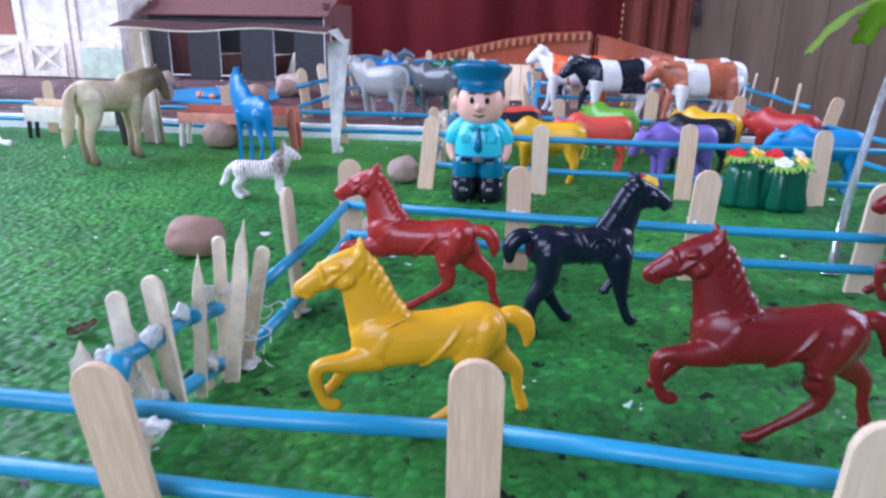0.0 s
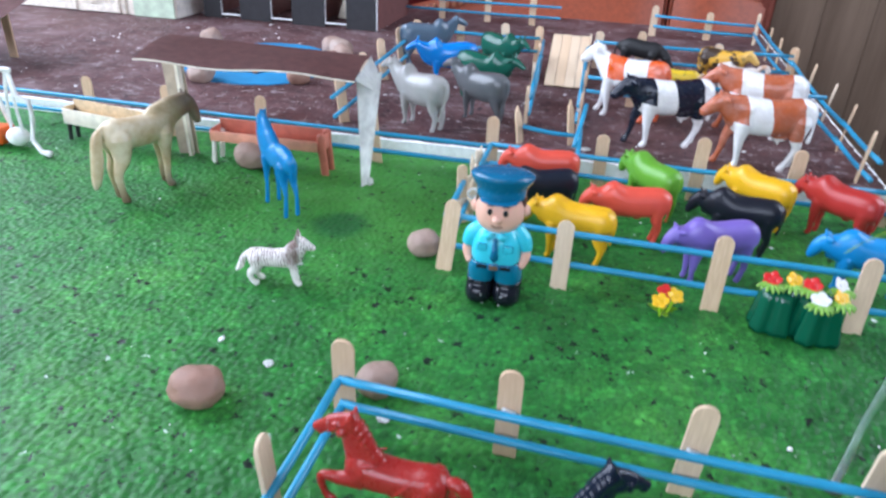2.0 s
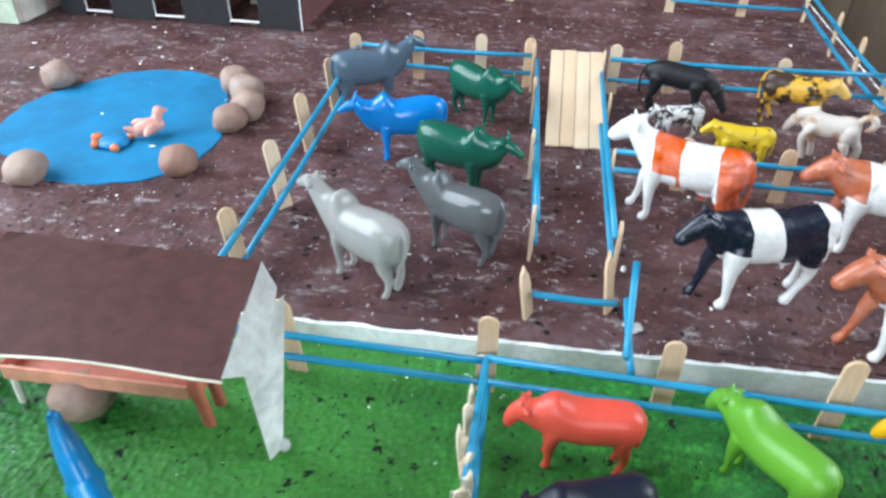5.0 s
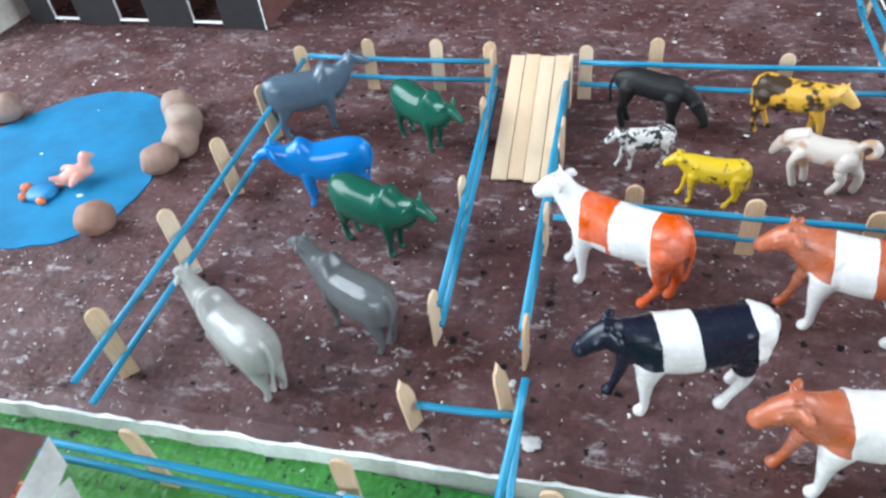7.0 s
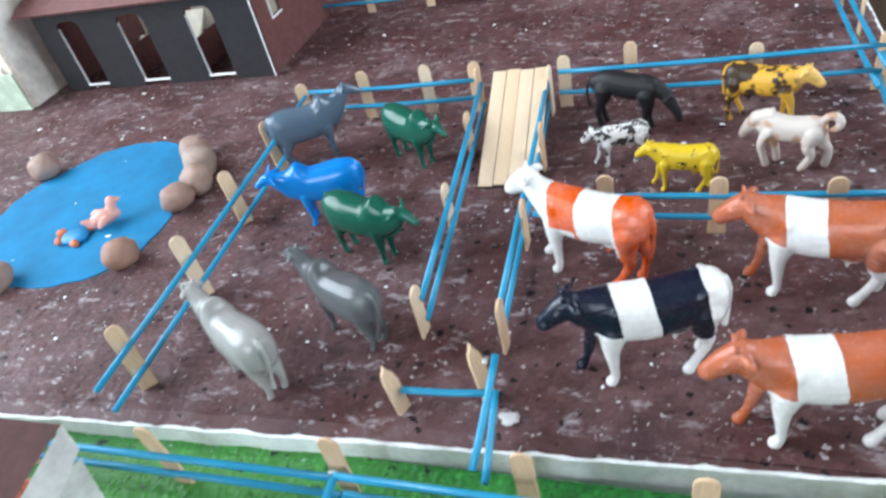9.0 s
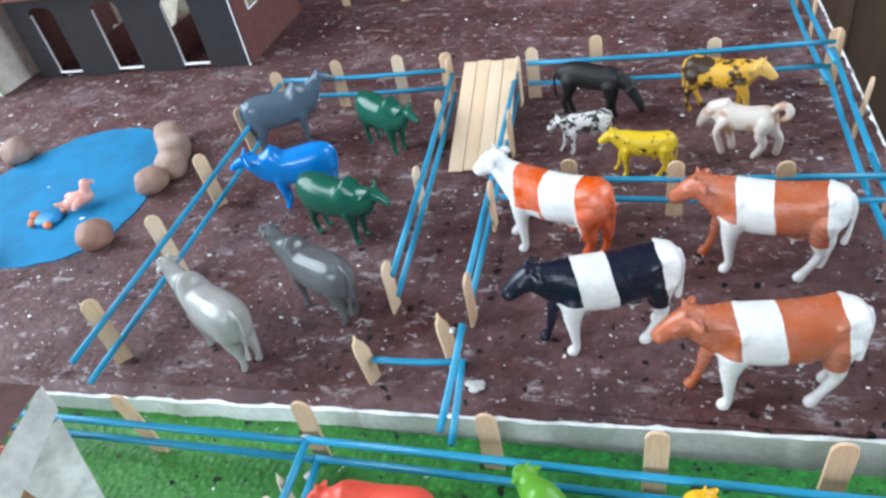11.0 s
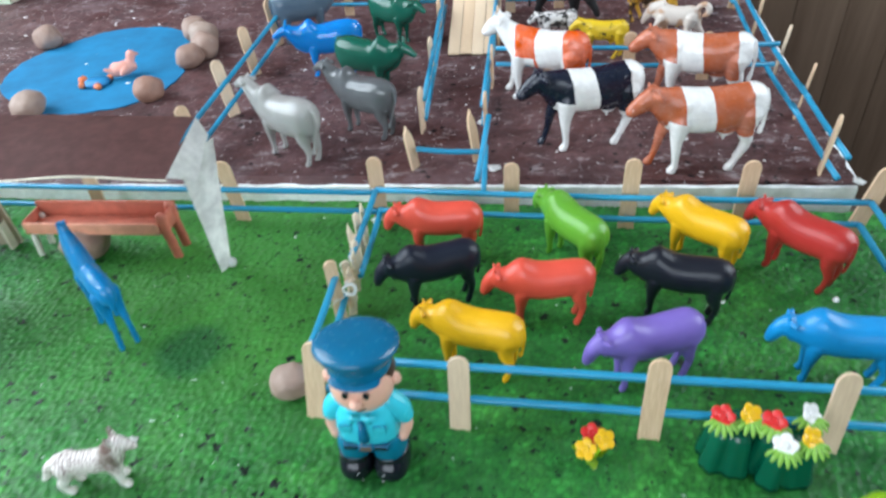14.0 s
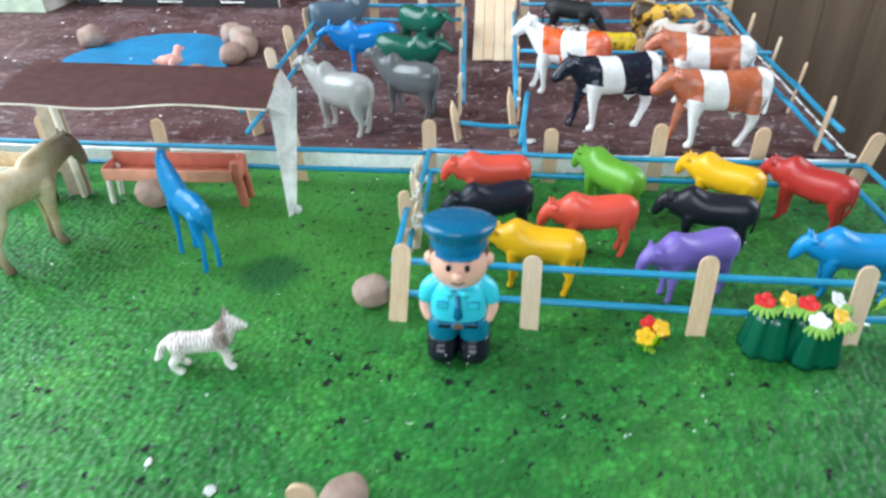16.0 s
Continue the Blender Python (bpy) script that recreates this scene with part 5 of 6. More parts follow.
def tiger_paint():
    m = Mat("striped_white_paint", 0.5)
    w = m.node("ShaderNodeTexWave", Scale=1.9 / CM, Distortion=7.0, Detail=3.0)
    w.inputs["Detail Scale"].default_value = 1.6
    m.link(m.co, w.inputs["Vector"])
    sep = m.node("ShaderNodeSeparateXYZ")
    m.link(m.co, sep.inputs[0])
    rng = m.node("ShaderNodeMapRange", **{"From Min": 0.009, "From Max": 0.015})
    m.link(sep.outputs["Z"], rng.inputs["Value"])
    up = m.math("MULTIPLY", m.ramp(w.outputs["Fac"], [(0.55, (0, 0, 0)), (0.78, (0.9, 0.9, 0.9))]), rng.outputs[0])
    up = m.math("MULTIPLY", up, m.ramp(m.noise(1.6, 2), [(0.36, (0.3, 0.3, 0.3)), (0.55, (1, 1, 1))]))
    c = m.mix(up, (0.86, 0.81, 0.77), (0.19, 0.10, 0.085))
    # brown ruff over the shoulders
    ruff = m.node("ShaderNodeMapRange", **{"From Min": 0.004, "From Max": 0.009})
    m.link(sep.outputs["X"], ruff.inputs["Value"])
    top = m.node("ShaderNodeMapRange", **{"From Min": 0.0145, "From Max": 0.013})
    m.link(sep.outputs["X"], top.inputs["Value"])
    high = m.node("ShaderNodeMapRange", **{"From Min": 0.012, "From Max": 0.017})
    m.link(sep.outputs["Z"], high.inputs["Value"])
    k = m.math("MULTIPLY", m.math("MULTIPLY", ruff.outputs[0], top.outputs[0]), high.outputs[0])
    k = m.math("MULTIPLY", k, m.ramp(m.noise(2.6, 4, 0.7), [(0.32, (0.4, 0.4, 0.4)), (0.55, (0.95, 0.95, 0.95))]))
    m.colour(m.mix(k, c, (0.12, 0.055, 0.038)))
    m.normal(m.bump(m.noise(4.0, 3), 0.05, 0.5))
    return m.m


toy("toy_tiger", DOG, tiger_paint(), at(-8.6, 37.8, 0, 14), "small white toy tiger with brown stripes", "toy animal")


# ---- the guard figure ----
def add_stack(bm, rows, index, x0=0.0, seg=32, power=2.5):
    """A rounded upright form: rows of z, half width, half depth and y of the middle."""
    dense = []
    for i in range(len(rows) - 1):
        p = [rows[max(i - 1, 0)], rows[i], rows[i + 1], rows[min(i + 2, len(rows) - 1)]]
        for k in range(3):
            u = k / 3
            dense.append([0.5 * (2 * b + (c - a) * u + (2 * a - 5 * b + 4 * c - d) * u * u + (3 * b - a - 3 * c + d) * u ** 3) for a, b, c, d in zip(*p)])
    dense.append(list(rows[-1]))
    rings = []
    for z, rx, ry, y in dense:
        ring = []
        for k in range(seg):
            c, n = math.cos(2 * math.pi * k / seg), math.sin(2 * math.pi * k / seg)
            ring.append(bm.verts.new((x0 + rx * math.copysign(abs(c) ** (2 / power), c), y + ry * math.copysign(abs(n) ** (2 / power), n), z)))
        rings.append(ring)
    for a, b in zip(rings, rings[1:]):
        for k in range(seg):
            bm.faces.new((a[k], a[(k + 1) % seg], b[(k + 1) % seg], b[k])).material_index = index
    bm.faces.new(rings[0][::-1]).material_index = index
    bm.faces.new(rings[-1]).material_index = index


def build_guard():
    gloss = 0.24
    mats = [plastic("guard_teal", (0.004, 0.135, 0.27), gloss), plastic("guard_skin", (0.80, 0.45, 0.34), 0.3), plastic("guard_shirt", (0.045, 0.55, 0.68), gloss), plastic("guard_black", (0.008, 0.010, 0.016), 0.14),
            plastic("guard_hair", (0.05, 0.018, 0.012), 0.35), plastic("guard_trousers", (0.003, 0.16, 0.27), 0.2), plastic("guard_buckle", (0.16, 0.085, 0.05), 0.3), plastic("guard_steel", (0.55, 0.56, 0.56), 0.2)]
    bm = bmesh.new()
    for s in (1, -1):
        add_stack(bm, [(0.0, 0.6, 0.9, -0.1), (0.06, 0.76, 1.08, -0.12), (0.45, 0.86, 1.3, -0.22), (0.95, 0.86, 1.26, -0.18), (1.25, 0.85, 1.14, -0.05), (1.46, 0.86, 1.14, 0.0), (1.55, 0.74, 0.95, 0.05)], 3, s * 0.86)
        add_stack(bm, [(1.25, 0.7, 0.95, 0.0), (1.45, 0.84, 1.1, 0.0), (1.95, 0.86, 1.16, 0.0), (2.4, 0.82, 1.16, 0.0), (2.7, 0.7, 1.0, 0.0)], 5, s * 0.82)
        # boot buckles
        add_ball(bm, (s * 0.62, -1.44, 0.8), (0.06, 0.05, 0.06), 7, 10)
        add_ball(bm, (s * 1.1, -1.36, 0.94), (0.05, 0.04, 0.05), 7, 10)
        add_ball(bm, (s * 0.5, -1.28, 0.14), (0.06, 0.05, 0.05), 7, 10)
        # sleeve, arm and hand
        add_tube(bm, *curved([(s * 1.05, 0.0, 4.45), (s * 1.5, -0.05, 4.05), (s * 1.72, -0.1, 3.6)], [0.5, 0.52, 0.44]), 1.0, 16, 2)
        add_tube(bm, *curved([(s * 1.68, -0.1, 3.65), (s * 1.8, -0.2, 3.1), (s * 1.66, -0.35, 2.65)], [0.34, 0.3, 0.27]), 1.0, 14, 1)
        add_ball(bm, (s * 1.6, -0.4, 2.55), (0.27, 0.3, 0.27), 1)
        # collar, pocket and ear
        add_prism(bm, [(s * 0.03, 4.62), (s * 0.72, 4.6), (s * 0.42, 4.2)], -1.34, -1.1, 2)
        add_box(bm, (s * 0.78 - 0.3, -1.23, 3.55), (s * 0.78 + 0.3, -1.1, 4.0), 0.04, None, 2)
        add_ball(bm, (s * 1.5, 0.05, 5.75), (0.3, 0.2, 0.38), 1)
        add_ball(bm, (s * 1.53, -0.1, 5.75), (0.16, 0.1, 0.22), 1)
        add_ball(bm, (s * 0.46, -1.25, 5.98), (0.15, 0.07, 0.2), 3)
        add_tube(bm, [(s * 0.3, -1.22, 6.32), (s * 0.48, -1.24, 6.38), (s * 0.64, -1.16, 6.32)], [0.04, 0.05, 0.035], 1.0, 8, 4)
        # belt halves
        add_box(bm, (min(s * 0.32, s * 1.08), -1.32, 2.42), (max(s * 0.32, s * 1.08), -1.1, 2.76), 0.06, None, 3)
    add_stack(bm, [(2.5, 1.45, 1.12, 0.0), (2.62, 1.52, 1.2, 0.0), (3.2, 1.55, 1.26, 0.0), (3.9, 1.46, 1.22, 0.0), (4.45, 1.2, 1.02, 0.0), (4.85, 0.8, 0.8, 0.0)], 2)
    add_stack(bm, [(2.36, 1.55, 1.17, 0.0), (2.5, 1.57, 1.19, 0.0), (2.74, 1.56, 1.2, 0.0), (2.8, 1.5, 1.15, 0.0)], 3)
    add_box(bm, (-0.34, -1.36, 2.38), (0.34, -1.1, 2.8), 0.07, None, 6)
    add_stack(bm, [(4.55, 0.75, 0.8, 0.0), (4.75, 1.12, 1.05, -0.02), (5.2, 1.4, 1.22, -0.04), (5.75, 1.46, 1.26, -0.03), (6.3, 1.36, 1.18, 0.0), (6.7, 1.2, 1.05, 0.0)], 1, 0.0, 32, 2.15)
    add_stack(bm, [(5.55, 1.2, 0.8, 0.4), (5.9, 1.5, 1.06, 0.28), (6.4, 1.5, 1.12, 0.24), (6.75, 1.4, 1.1, 0.2)], 4, 0.0, 32, 2.15)
    add_ball(bm, (0, -1.38, 5.6), (0.3, 0.28, 0.25), 1)
    add_tube(bm, [(-0.32, -1.22, 5.14), (0, -1.27, 5.06), (0.32, -1.22, 5.14)], [0.035, 0.045, 0.035], 1.0, 8, 4)
    # tie: knot and blade
    add_ball(bm, (0, -1.32, 4.32), (0.17, 0.1, 0.13), 0)
    add_prism(bm, [(-0.1, 4.25), (0.1, 4.25), (0.25, 3.2), (0, 2.92), (-0.25, 3.2)], -1.4, -1.2, 0)
    # cap: band, flared crown and peak
    prof = [(1.4, 6.5), (1.46, 6.62), (1.46, 6.95), (1.44, 7.02), (1.6, 7.2), (1.82, 7.5), (1.9, 7.66), (1.87, 7.78), (1.66, 7.9), (1.15, 7.99), (0.5, 8.01), (0.02, 8.015)]
    rings = [[bm.verts.new((r * math.cos(a), r * 0.93 * math.sin(a) + 0.08 + 0.06 * (z - 6.5), z - 0.13 * r * math.sin(a) * max(0, min(1, (z - 6.9) / 0.6)))) for a in (2 * math.pi * k / 36 for k in range(36))] for r, z in prof]
    for a, b in zip(rings, rings[1:]):
        for k in range(36):
            bm.faces.new((a[k], a[(k + 1) % 36], b[(k + 1) % 36], b[k])).material_index = 0
    bm.faces.new(rings[0]).material_index = 0
    peak = add_ball(bm, (0, -0.98, 6.62), (1.15, 0.5, 0.09), 0, 24)
    for v in peak:
        v.co.z -= 0.3 * max(0.0, -0.98 - v.co.y)
    tagged(part("guard_figure", bm, mats, m=at(3.95, 40.2, 0, 2) @ Matrix.Diagonal((0.93, 0.95, 0.985, 1))), "chubby glossy toy guard figure with a blue cap", "figurine")


build_guard()


# ---- shed, troughs, stones, pond ----
def build_stone(x, y, z, r, seed, label="rounded brown pebble on the board"):
    rng = random.Random(seed)
    bm = bmesh.new()
    bmesh.ops.create_icosphere(bm, subdivisions=4, radius=1.0)
    off = Vector((rng.random() * 50, rng.random() * 50, 0))
    for v in bm.verts:
        k = 1 + 0.16 * noise.noise(v.co * 1.1 + off) + 0.05 * noise.noise(v.co * 3 + off)
        v.co = Vector((v.co.x * r[0], v.co.y * r[1], max(v.co.z, -0.75) * r[2])) * k
    low = min(v.co.z for v in bm.verts)
    tagged(part("stone", bm, ROCK, m=at(x, y, z - low - 0.05, rng.uniform(0, 90))), label, "stone", "stones")


for k, (x, y, z, r) in enumerate([(-7.4, 27.2, 0, (1.28, 1.2, 1.0)), (0.2, 30.2, 0, (1.1, 1.0, 0.8)), (-1.3, 43.9, 0, (1.1, 1.05, 0.95)), (-18.6, 54.1, 0, (1.5, 1.35, 1.25)),
                                  (-40.7, 85.8, Z, (1.4, 1.4, 1.35)), (-33.3, 70.9, Z, (1.5, 1.3, 1.15)), (-23.6, 74.0, Z, (1.3, 1.2, 1.15)), (-22.7, 80.8, Z, (1.35, 1.2, 1.15)), (-22.2, 83.2, Z, (1.4, 1.35, 1.35)), (-23.3, 85.6, Z, (1.45, 1.4, 1.4)), (-25.3, 87.9, Z, (1.35, 1.35, 1.3))]):
    build_stone(x, y, z, r, k)


def build_pond():
    bm = bmesh.new()
    c, n = (-32.5, 81.0), 160
    rim = []
    for k in range(n):
        a = 2 * math.pi * k / n
        r = 9.5 + 0.55 * math.cos(a) - 0.23 * math.sin(a) - 0.43 * math.cos(2 * a) - 0.5 * math.sin(2 * a) - 0.34 * math.cos(3 * a) - 0.43 * math.sin(3 * a)
        r += 0.12 * math.sin(7 * a) + 0.07 * math.sin(19 * a) + 0.05 * math.sin(31 * a)
        rim.append((c[0] + r * math.cos(a), c[1] + r * math.sin(a)))
    top = [bm.verts.new((x, y, Z + 0.06)) for x, y in rim]
    low = [bm.verts.new((x, y, Z - 0.05)) for x, y in rim]
    mid = bm.verts.new((*c, Z + 0.06))
    for k in range(n):
        bm.faces.new((mid, top[k], top[(k + 1) % n]))
        bm.faces.new((low[k], low[(k + 1) % n], top[(k + 1) % n], top[k]))
    tagged(part("pond", bm, POND, smooth=False), "bright blue painted pond with ragged edge", "pond", kind="structure")


build_pond()


def build_shed():
    """A lean-to of brown card on pale legs, with a folded white paper end. Local x runs along it."""
    s = thing("shed", at(-8.3, 50, 0), "lean-to shed of brown card on pale wooden legs", "shed", "sheds")
    bm = bmesh.new()
    n = 18
    fl, fr, bl, br = Vector((-15.9, -1.4, 9.3)), Vector((0.5, -0.8, 9.4)), Vector((-17.0, 4.9, 9.9)), Vector((-0.5, 5.3, 9.6))
    rows = []
    for j in range(5):
        v = j / 4
        rows.append([bm.verts.new(fl.lerp(fr, k / n).lerp(bl.lerp(br, k / n), v) + Vector((0, 0, 0.14 * math.sin(k * 0.55 + 1) * (1 - v) + 0.25 * math.sin(math.pi * v)))) for k in range(n + 1)])
    for a, b in zip(rows, rows[1:]):
        for k in range(n):
            bm.faces.new((a[k], a[k + 1], b[k + 1], b[k]))
    bmesh.ops.solidify(bm, geom=bm.faces[:], thickness=0.1)
    part("roof", bm, ROOF, s)
    bm = bmesh.new()
    pts = [fl.lerp(fr, k / n) + Vector((0, -0.04, 0.14 * math.sin(k * 0.55 + 1) - 0.02)) for k in range(n + 1)]
    add_tube(bm, pts, [0.055] * (n + 1), 1.0, 6)
    part("roof_edge", bm, CARD, s, "pale cut edge of the card roof")
    bm = bmesh.new()
    bm.faces.new([bm.verts.new(p) for p in ((0.52, -0.8, 9.38), (-0.48, 5.3, 9.58), (0.25, 4.8, 8.7), (1.35, 0.5, 8.4))])
    bmesh.ops.solidify(bm, geom=bm.faces[:], thickness=0.08)
    part("paper_end", bm, WHITE, s, "white folded paper end", smooth=False)
    bm = bmesh.new()
    outline = [(2.8, 0), (3.6, 0), (4.35, 8.8), (1.75, 8.6)]
    a = [bm.verts.new((-0.35 + 0.07 * z + 0.4 * (y - 3.2), y, z)) for y, z in outline]
    bm.faces.new(a)
    bmesh.ops.solidify(bm, geom=bm.faces[:], thickness=0.15)
    part("leg", bm, WHITE, s, "tapered white card leg", smooth=False)
    bm = bmesh.new()
    add_box(bm, (-0.15, -0.25, 0), (0.15, 0.25, 9.0), 0.03)
    part("leg", bm, CARD, s, "", at(-16.3, 4.6, 0, 0, 0, -2))
    bm = bmesh.new()
    add_box(bm, (-0.85, -0.12, 0), (0.85, 0.12, 9.4), 0.04)
    part("leg", bm, POSTGREY, s, "wide tan card leg", at(-16.8, 5.0, 0, 8, 0, -3))
    bm = bmesh.new()
    add_ball(bm, (-0.1, 3.6, 0.2), (0.3, 0.3, 0.35))
    part("glue_blob", bm, GLUE, s)


build_shed()


def build_small_shed():
    s = thing("shed", at(-55.4, 65, 1.5), "low shed with a red-brown card roof on stick legs", "shed", "sheds")
    bm = bmesh.new()
    vs = [bm.verts.new(p) for p in ((0.3, -0.5, 3.6), (2.6, 8, 7.6), (-16, 8, 7.6), (-16, -0.5, 3.4))]
    bm.faces.new(vs)
    bmesh.ops.solidify(bm, geom=bm.faces[:], thickness=0.12)
    part("roof", bm, ROOF, s, smooth=False)
    for x, y, h in ((-2.6, 1.5, 4.2), (-13, 1.5, 4.2), (-2.6, 7.2, 7.1), (-13, 7.2, 7.1)):
        stick(s, x, y, 0, h, 0, 0, 0, 1.1, "leg")


build_small_shed()


def build_trough(m, w, deep, material, lip, feet, label, low=1.95):
    """feet: the material of the four legs, the two at one end first."""
    t = thing("trough", m, label, "trough", "troughs")
    for name, lo, hi, mat in (("front_board", (-w / 2, -deep - 0.15, low), (w / 2 - 0.5, -deep, 2.8), lip), ("back_board", (-w / 2, deep, 2.05), (w / 2, deep + 0.15, 3.3), material), ("bottom", (-w / 2, 0.01 - deep, 2.05), (w / 2, deep - 0.01, 2.2), material),
                              ("end_board", (-w / 2, 0.01 - deep, 2.22), (-w / 2 + 0.15, deep - 0.01, 2.9), material), ("end_board", (w / 2 - 0.15, 0.01 - deep, 2.22), (w / 2, deep - 0.01, 3.2), material)):
        bm = bmesh.new()
        add_box(bm, lo, hi, 0.03)
        part(name, bm, mat, t)
    for k, (x, y) in enumerate(((-w / 2 + 0.25, 0.2 - deep), (-w / 2 + 0.25, deep - 0.2), (w / 2 - 0.25, 0.2 - deep), (w / 2 - 0.25, deep - 0.2))):
        bm = bmesh.new()
        out = 0.12 if x > 0 else -0.12
        stout = 1.25 if x > 0 else 0.85
        add_tube(bm, [(x + out * 2, y, 0.0), (x + out, y, 1.4), (x, y, 2.1), (x, y, 3.1 if x > 0 else 2.3)], [0.26 * stout, 0.27 * stout, 0.3 * stout, 0.3 * stout], 0.7, 10)
        part("leg", bm, feet[k], t)


CORAL = paint("coral_paint", (0.76, 0.33, 0.22), 0.5, 1.0)
TANWOOD = paint("tan_wood", (0.66, 0.50, 0.30), 0.65, 1.5)
build_trough(at(-17.3, 54.8, -0.05, 2), 9.7, 0.85, TROUGH, CORAL, (PALE, PALE, TROUGH, TROUGH), "coral painted card trough with dark red ends")
build_trough(at(-31.6, 54.4, 0, -8), 9.9, 0.6, TANWOOD, CARD, (BLACK, BLACK, BLACK, BLACK), "tan wooden trough on dark legs", 1.5)


def build_ramp():
    r = thing("ramp", at(0, 0, 0), "ramp of pale wooden strips leaning on the far fence", "ramp")
    for k in range(4):
        bm = bmesh.new()
        x = 1.75 + 1.1 * k
        add_box(bm, (0, 0, 0), (1.06, 11.3, 0.18), 0.03)
        part("plank", bm, WOOD, r, m=at(x + 0.05, 82.6 + 0.2 * (k % 2), Z + 0.1, 2, 18))


build_ramp()


# ---- barn and far buildings ----
def build_barn():
    b = thing("barn", at(-52.4, 103.6, Z), "black card barn with a brown roof and open doorways", "barn")
    w, h, deep = 27.6, 9.4, 15.8
    doors = [(2.9, 6.0), (11.0, 14.4), (19.6, 22.9)]
    x = 0.0
    for a, c in doors + [(w, w)]:
        bm = bmesh.new()
        add_box(bm, (x, 0, 0), (a, 0.3, h))
        part("front_panel", bm, BLACK, b, smooth=False)
        if c > a:
            bm = bmesh.new()
            add_box(bm, (a, 0.002, h - 1.3), (c, 0.298, h))
            for corner, turn in ((a, 1), (c, -1)):
                arc = [(corner + turn * 0.9 * (1 - math.sin(q)), h - 1.3 - 0.9 * (1 - math.cos(q))) for q in (math.pi / 2 * j / 6 for j in range(7))]
                add_prism(bm, [(corner, h - 1.3)] + arc, 0.003, 0.297)
            part("lintel", bm, BLACK, b, smooth=False)
            bm = bmesh.new()
            add_box(bm, (a, -0.05, 0.5), (c, 0.35, 0.66), 0.03)
            part("sill", bm, FOAM, b, "white cut foam sill")
            bm = bmesh.new()
            add_box(bm, (a + 0.002, 0.06, 0.68), (a + 0.07, 0.33, h - 2.1), 0.015)
            part("jamb", bm, FOAM, b, "white cut foam edge")
        x = c
    for x0 in (w - 0.3, 0.0):
        hole = x0 > 1
        bm = bmesh.new()
        if hole:
            add_box(bm, (x0, 0.3, 0), (x0 + 0.3, 3.2, h + 2))
            add_box(bm, (x0, 5.2, 0), (x0 + 0.3, deep, h + 2))
            add_box(bm, (x0, 3.2, 0), (x0 + 0.3, 5.2, 5.0))
            add_box(bm, (x0, 3.2, 7.0), (x0 + 0.3, 5.2, h + 2))
        else:
            add_box(bm, (x0, 0.3, 0), (x0 + 0.3, deep, h + 2))
        part("side_wall", bm, ROOF, b, "brown card side with a small square window" if hole else "", smooth=False)
    bm = bmesh.new()
    add_box(bm, (w + 0.002, 3.05, 4.85), (w + 0.1, 5.35, 5.05))
    add_box(bm, (w + 0.002, 3.05, 5.06), (w + 0.1, 3.25, 7.1))
    part("window_frame", bm, FOAM, b, "white cut edge of the window", smooth=False)
    bm = bmesh.new()
    add_box(bm, (w - 0.06, -0.06, 0), (w + 0.06, -0.002, h))
    part("corner_strip", bm, FOAM, b, smooth=False)
    bm = bmesh.new()
    add_box(bm, (0.3, deep - 0.3, 0), (w - 0.3, deep, 3.4))
    part("back_wall", bm, CARD, b, smooth=False)
    # shade inside the barn, put into the upper back wall as black
    bm = bmesh.new()
    add_box(bm, (0.3, deep - 0.3, 3.4), (w - 0.3, deep, h + 2))
    part("back_wall", bm, BLACK, b, "upper back wall blackened for the dim interior", smooth=False)
    for x0 in (8.5, 17.0):
        bm = bmesh.new()
        add_box(bm, (x0, 0.3, 0), (x0 + 0.25, deep - 0.3, 3.4))
        part("stall_divider", bm, ROOF, b, smooth=False)
    for x0, x1, z0, z1, y in ((18.6, 22.6, 0.5, 5.6, 9.5), (10.4, 13.0, 0.5, 5.2, 10.5), (13.3, 15.0, 0.5, 2.6, 8.6), (3.2, 6.2, 0.5, 2.2, 11.5), (21.0, 24.0, 0.5, 2.4, 7.6)):
        bm = bmesh.new()
        add_box(bm, (-(x1 - x0) / 2, 0, 0), ((x1 - x0) / 2, 0.3, z1), 0.05)
        part("stall_board", bm, CARD, b, "cream card board leaning inside the stall", at((x0 + x1) / 2, y - 2.0, 0.15, 0, -48))
    bm = bmesh.new()
    add_prism(bm, [(-1.0, 0), (w + 0.9, 0), (w + 0.9, 0.25), (-1.0, 0.25)], -1.2, 5.6)
    bmesh.ops.rotate(bm, cent=(0, -1.2, 0), matrix=Matrix.Rotation(radians(23), 3, "X"), verts=bm.verts)
    bmesh.ops.translate(bm, vec=(0, 0, h - 0.1), verts=bm.verts)
    part("roof_slope", bm, ROOF, b, smooth=False)


build_barn()


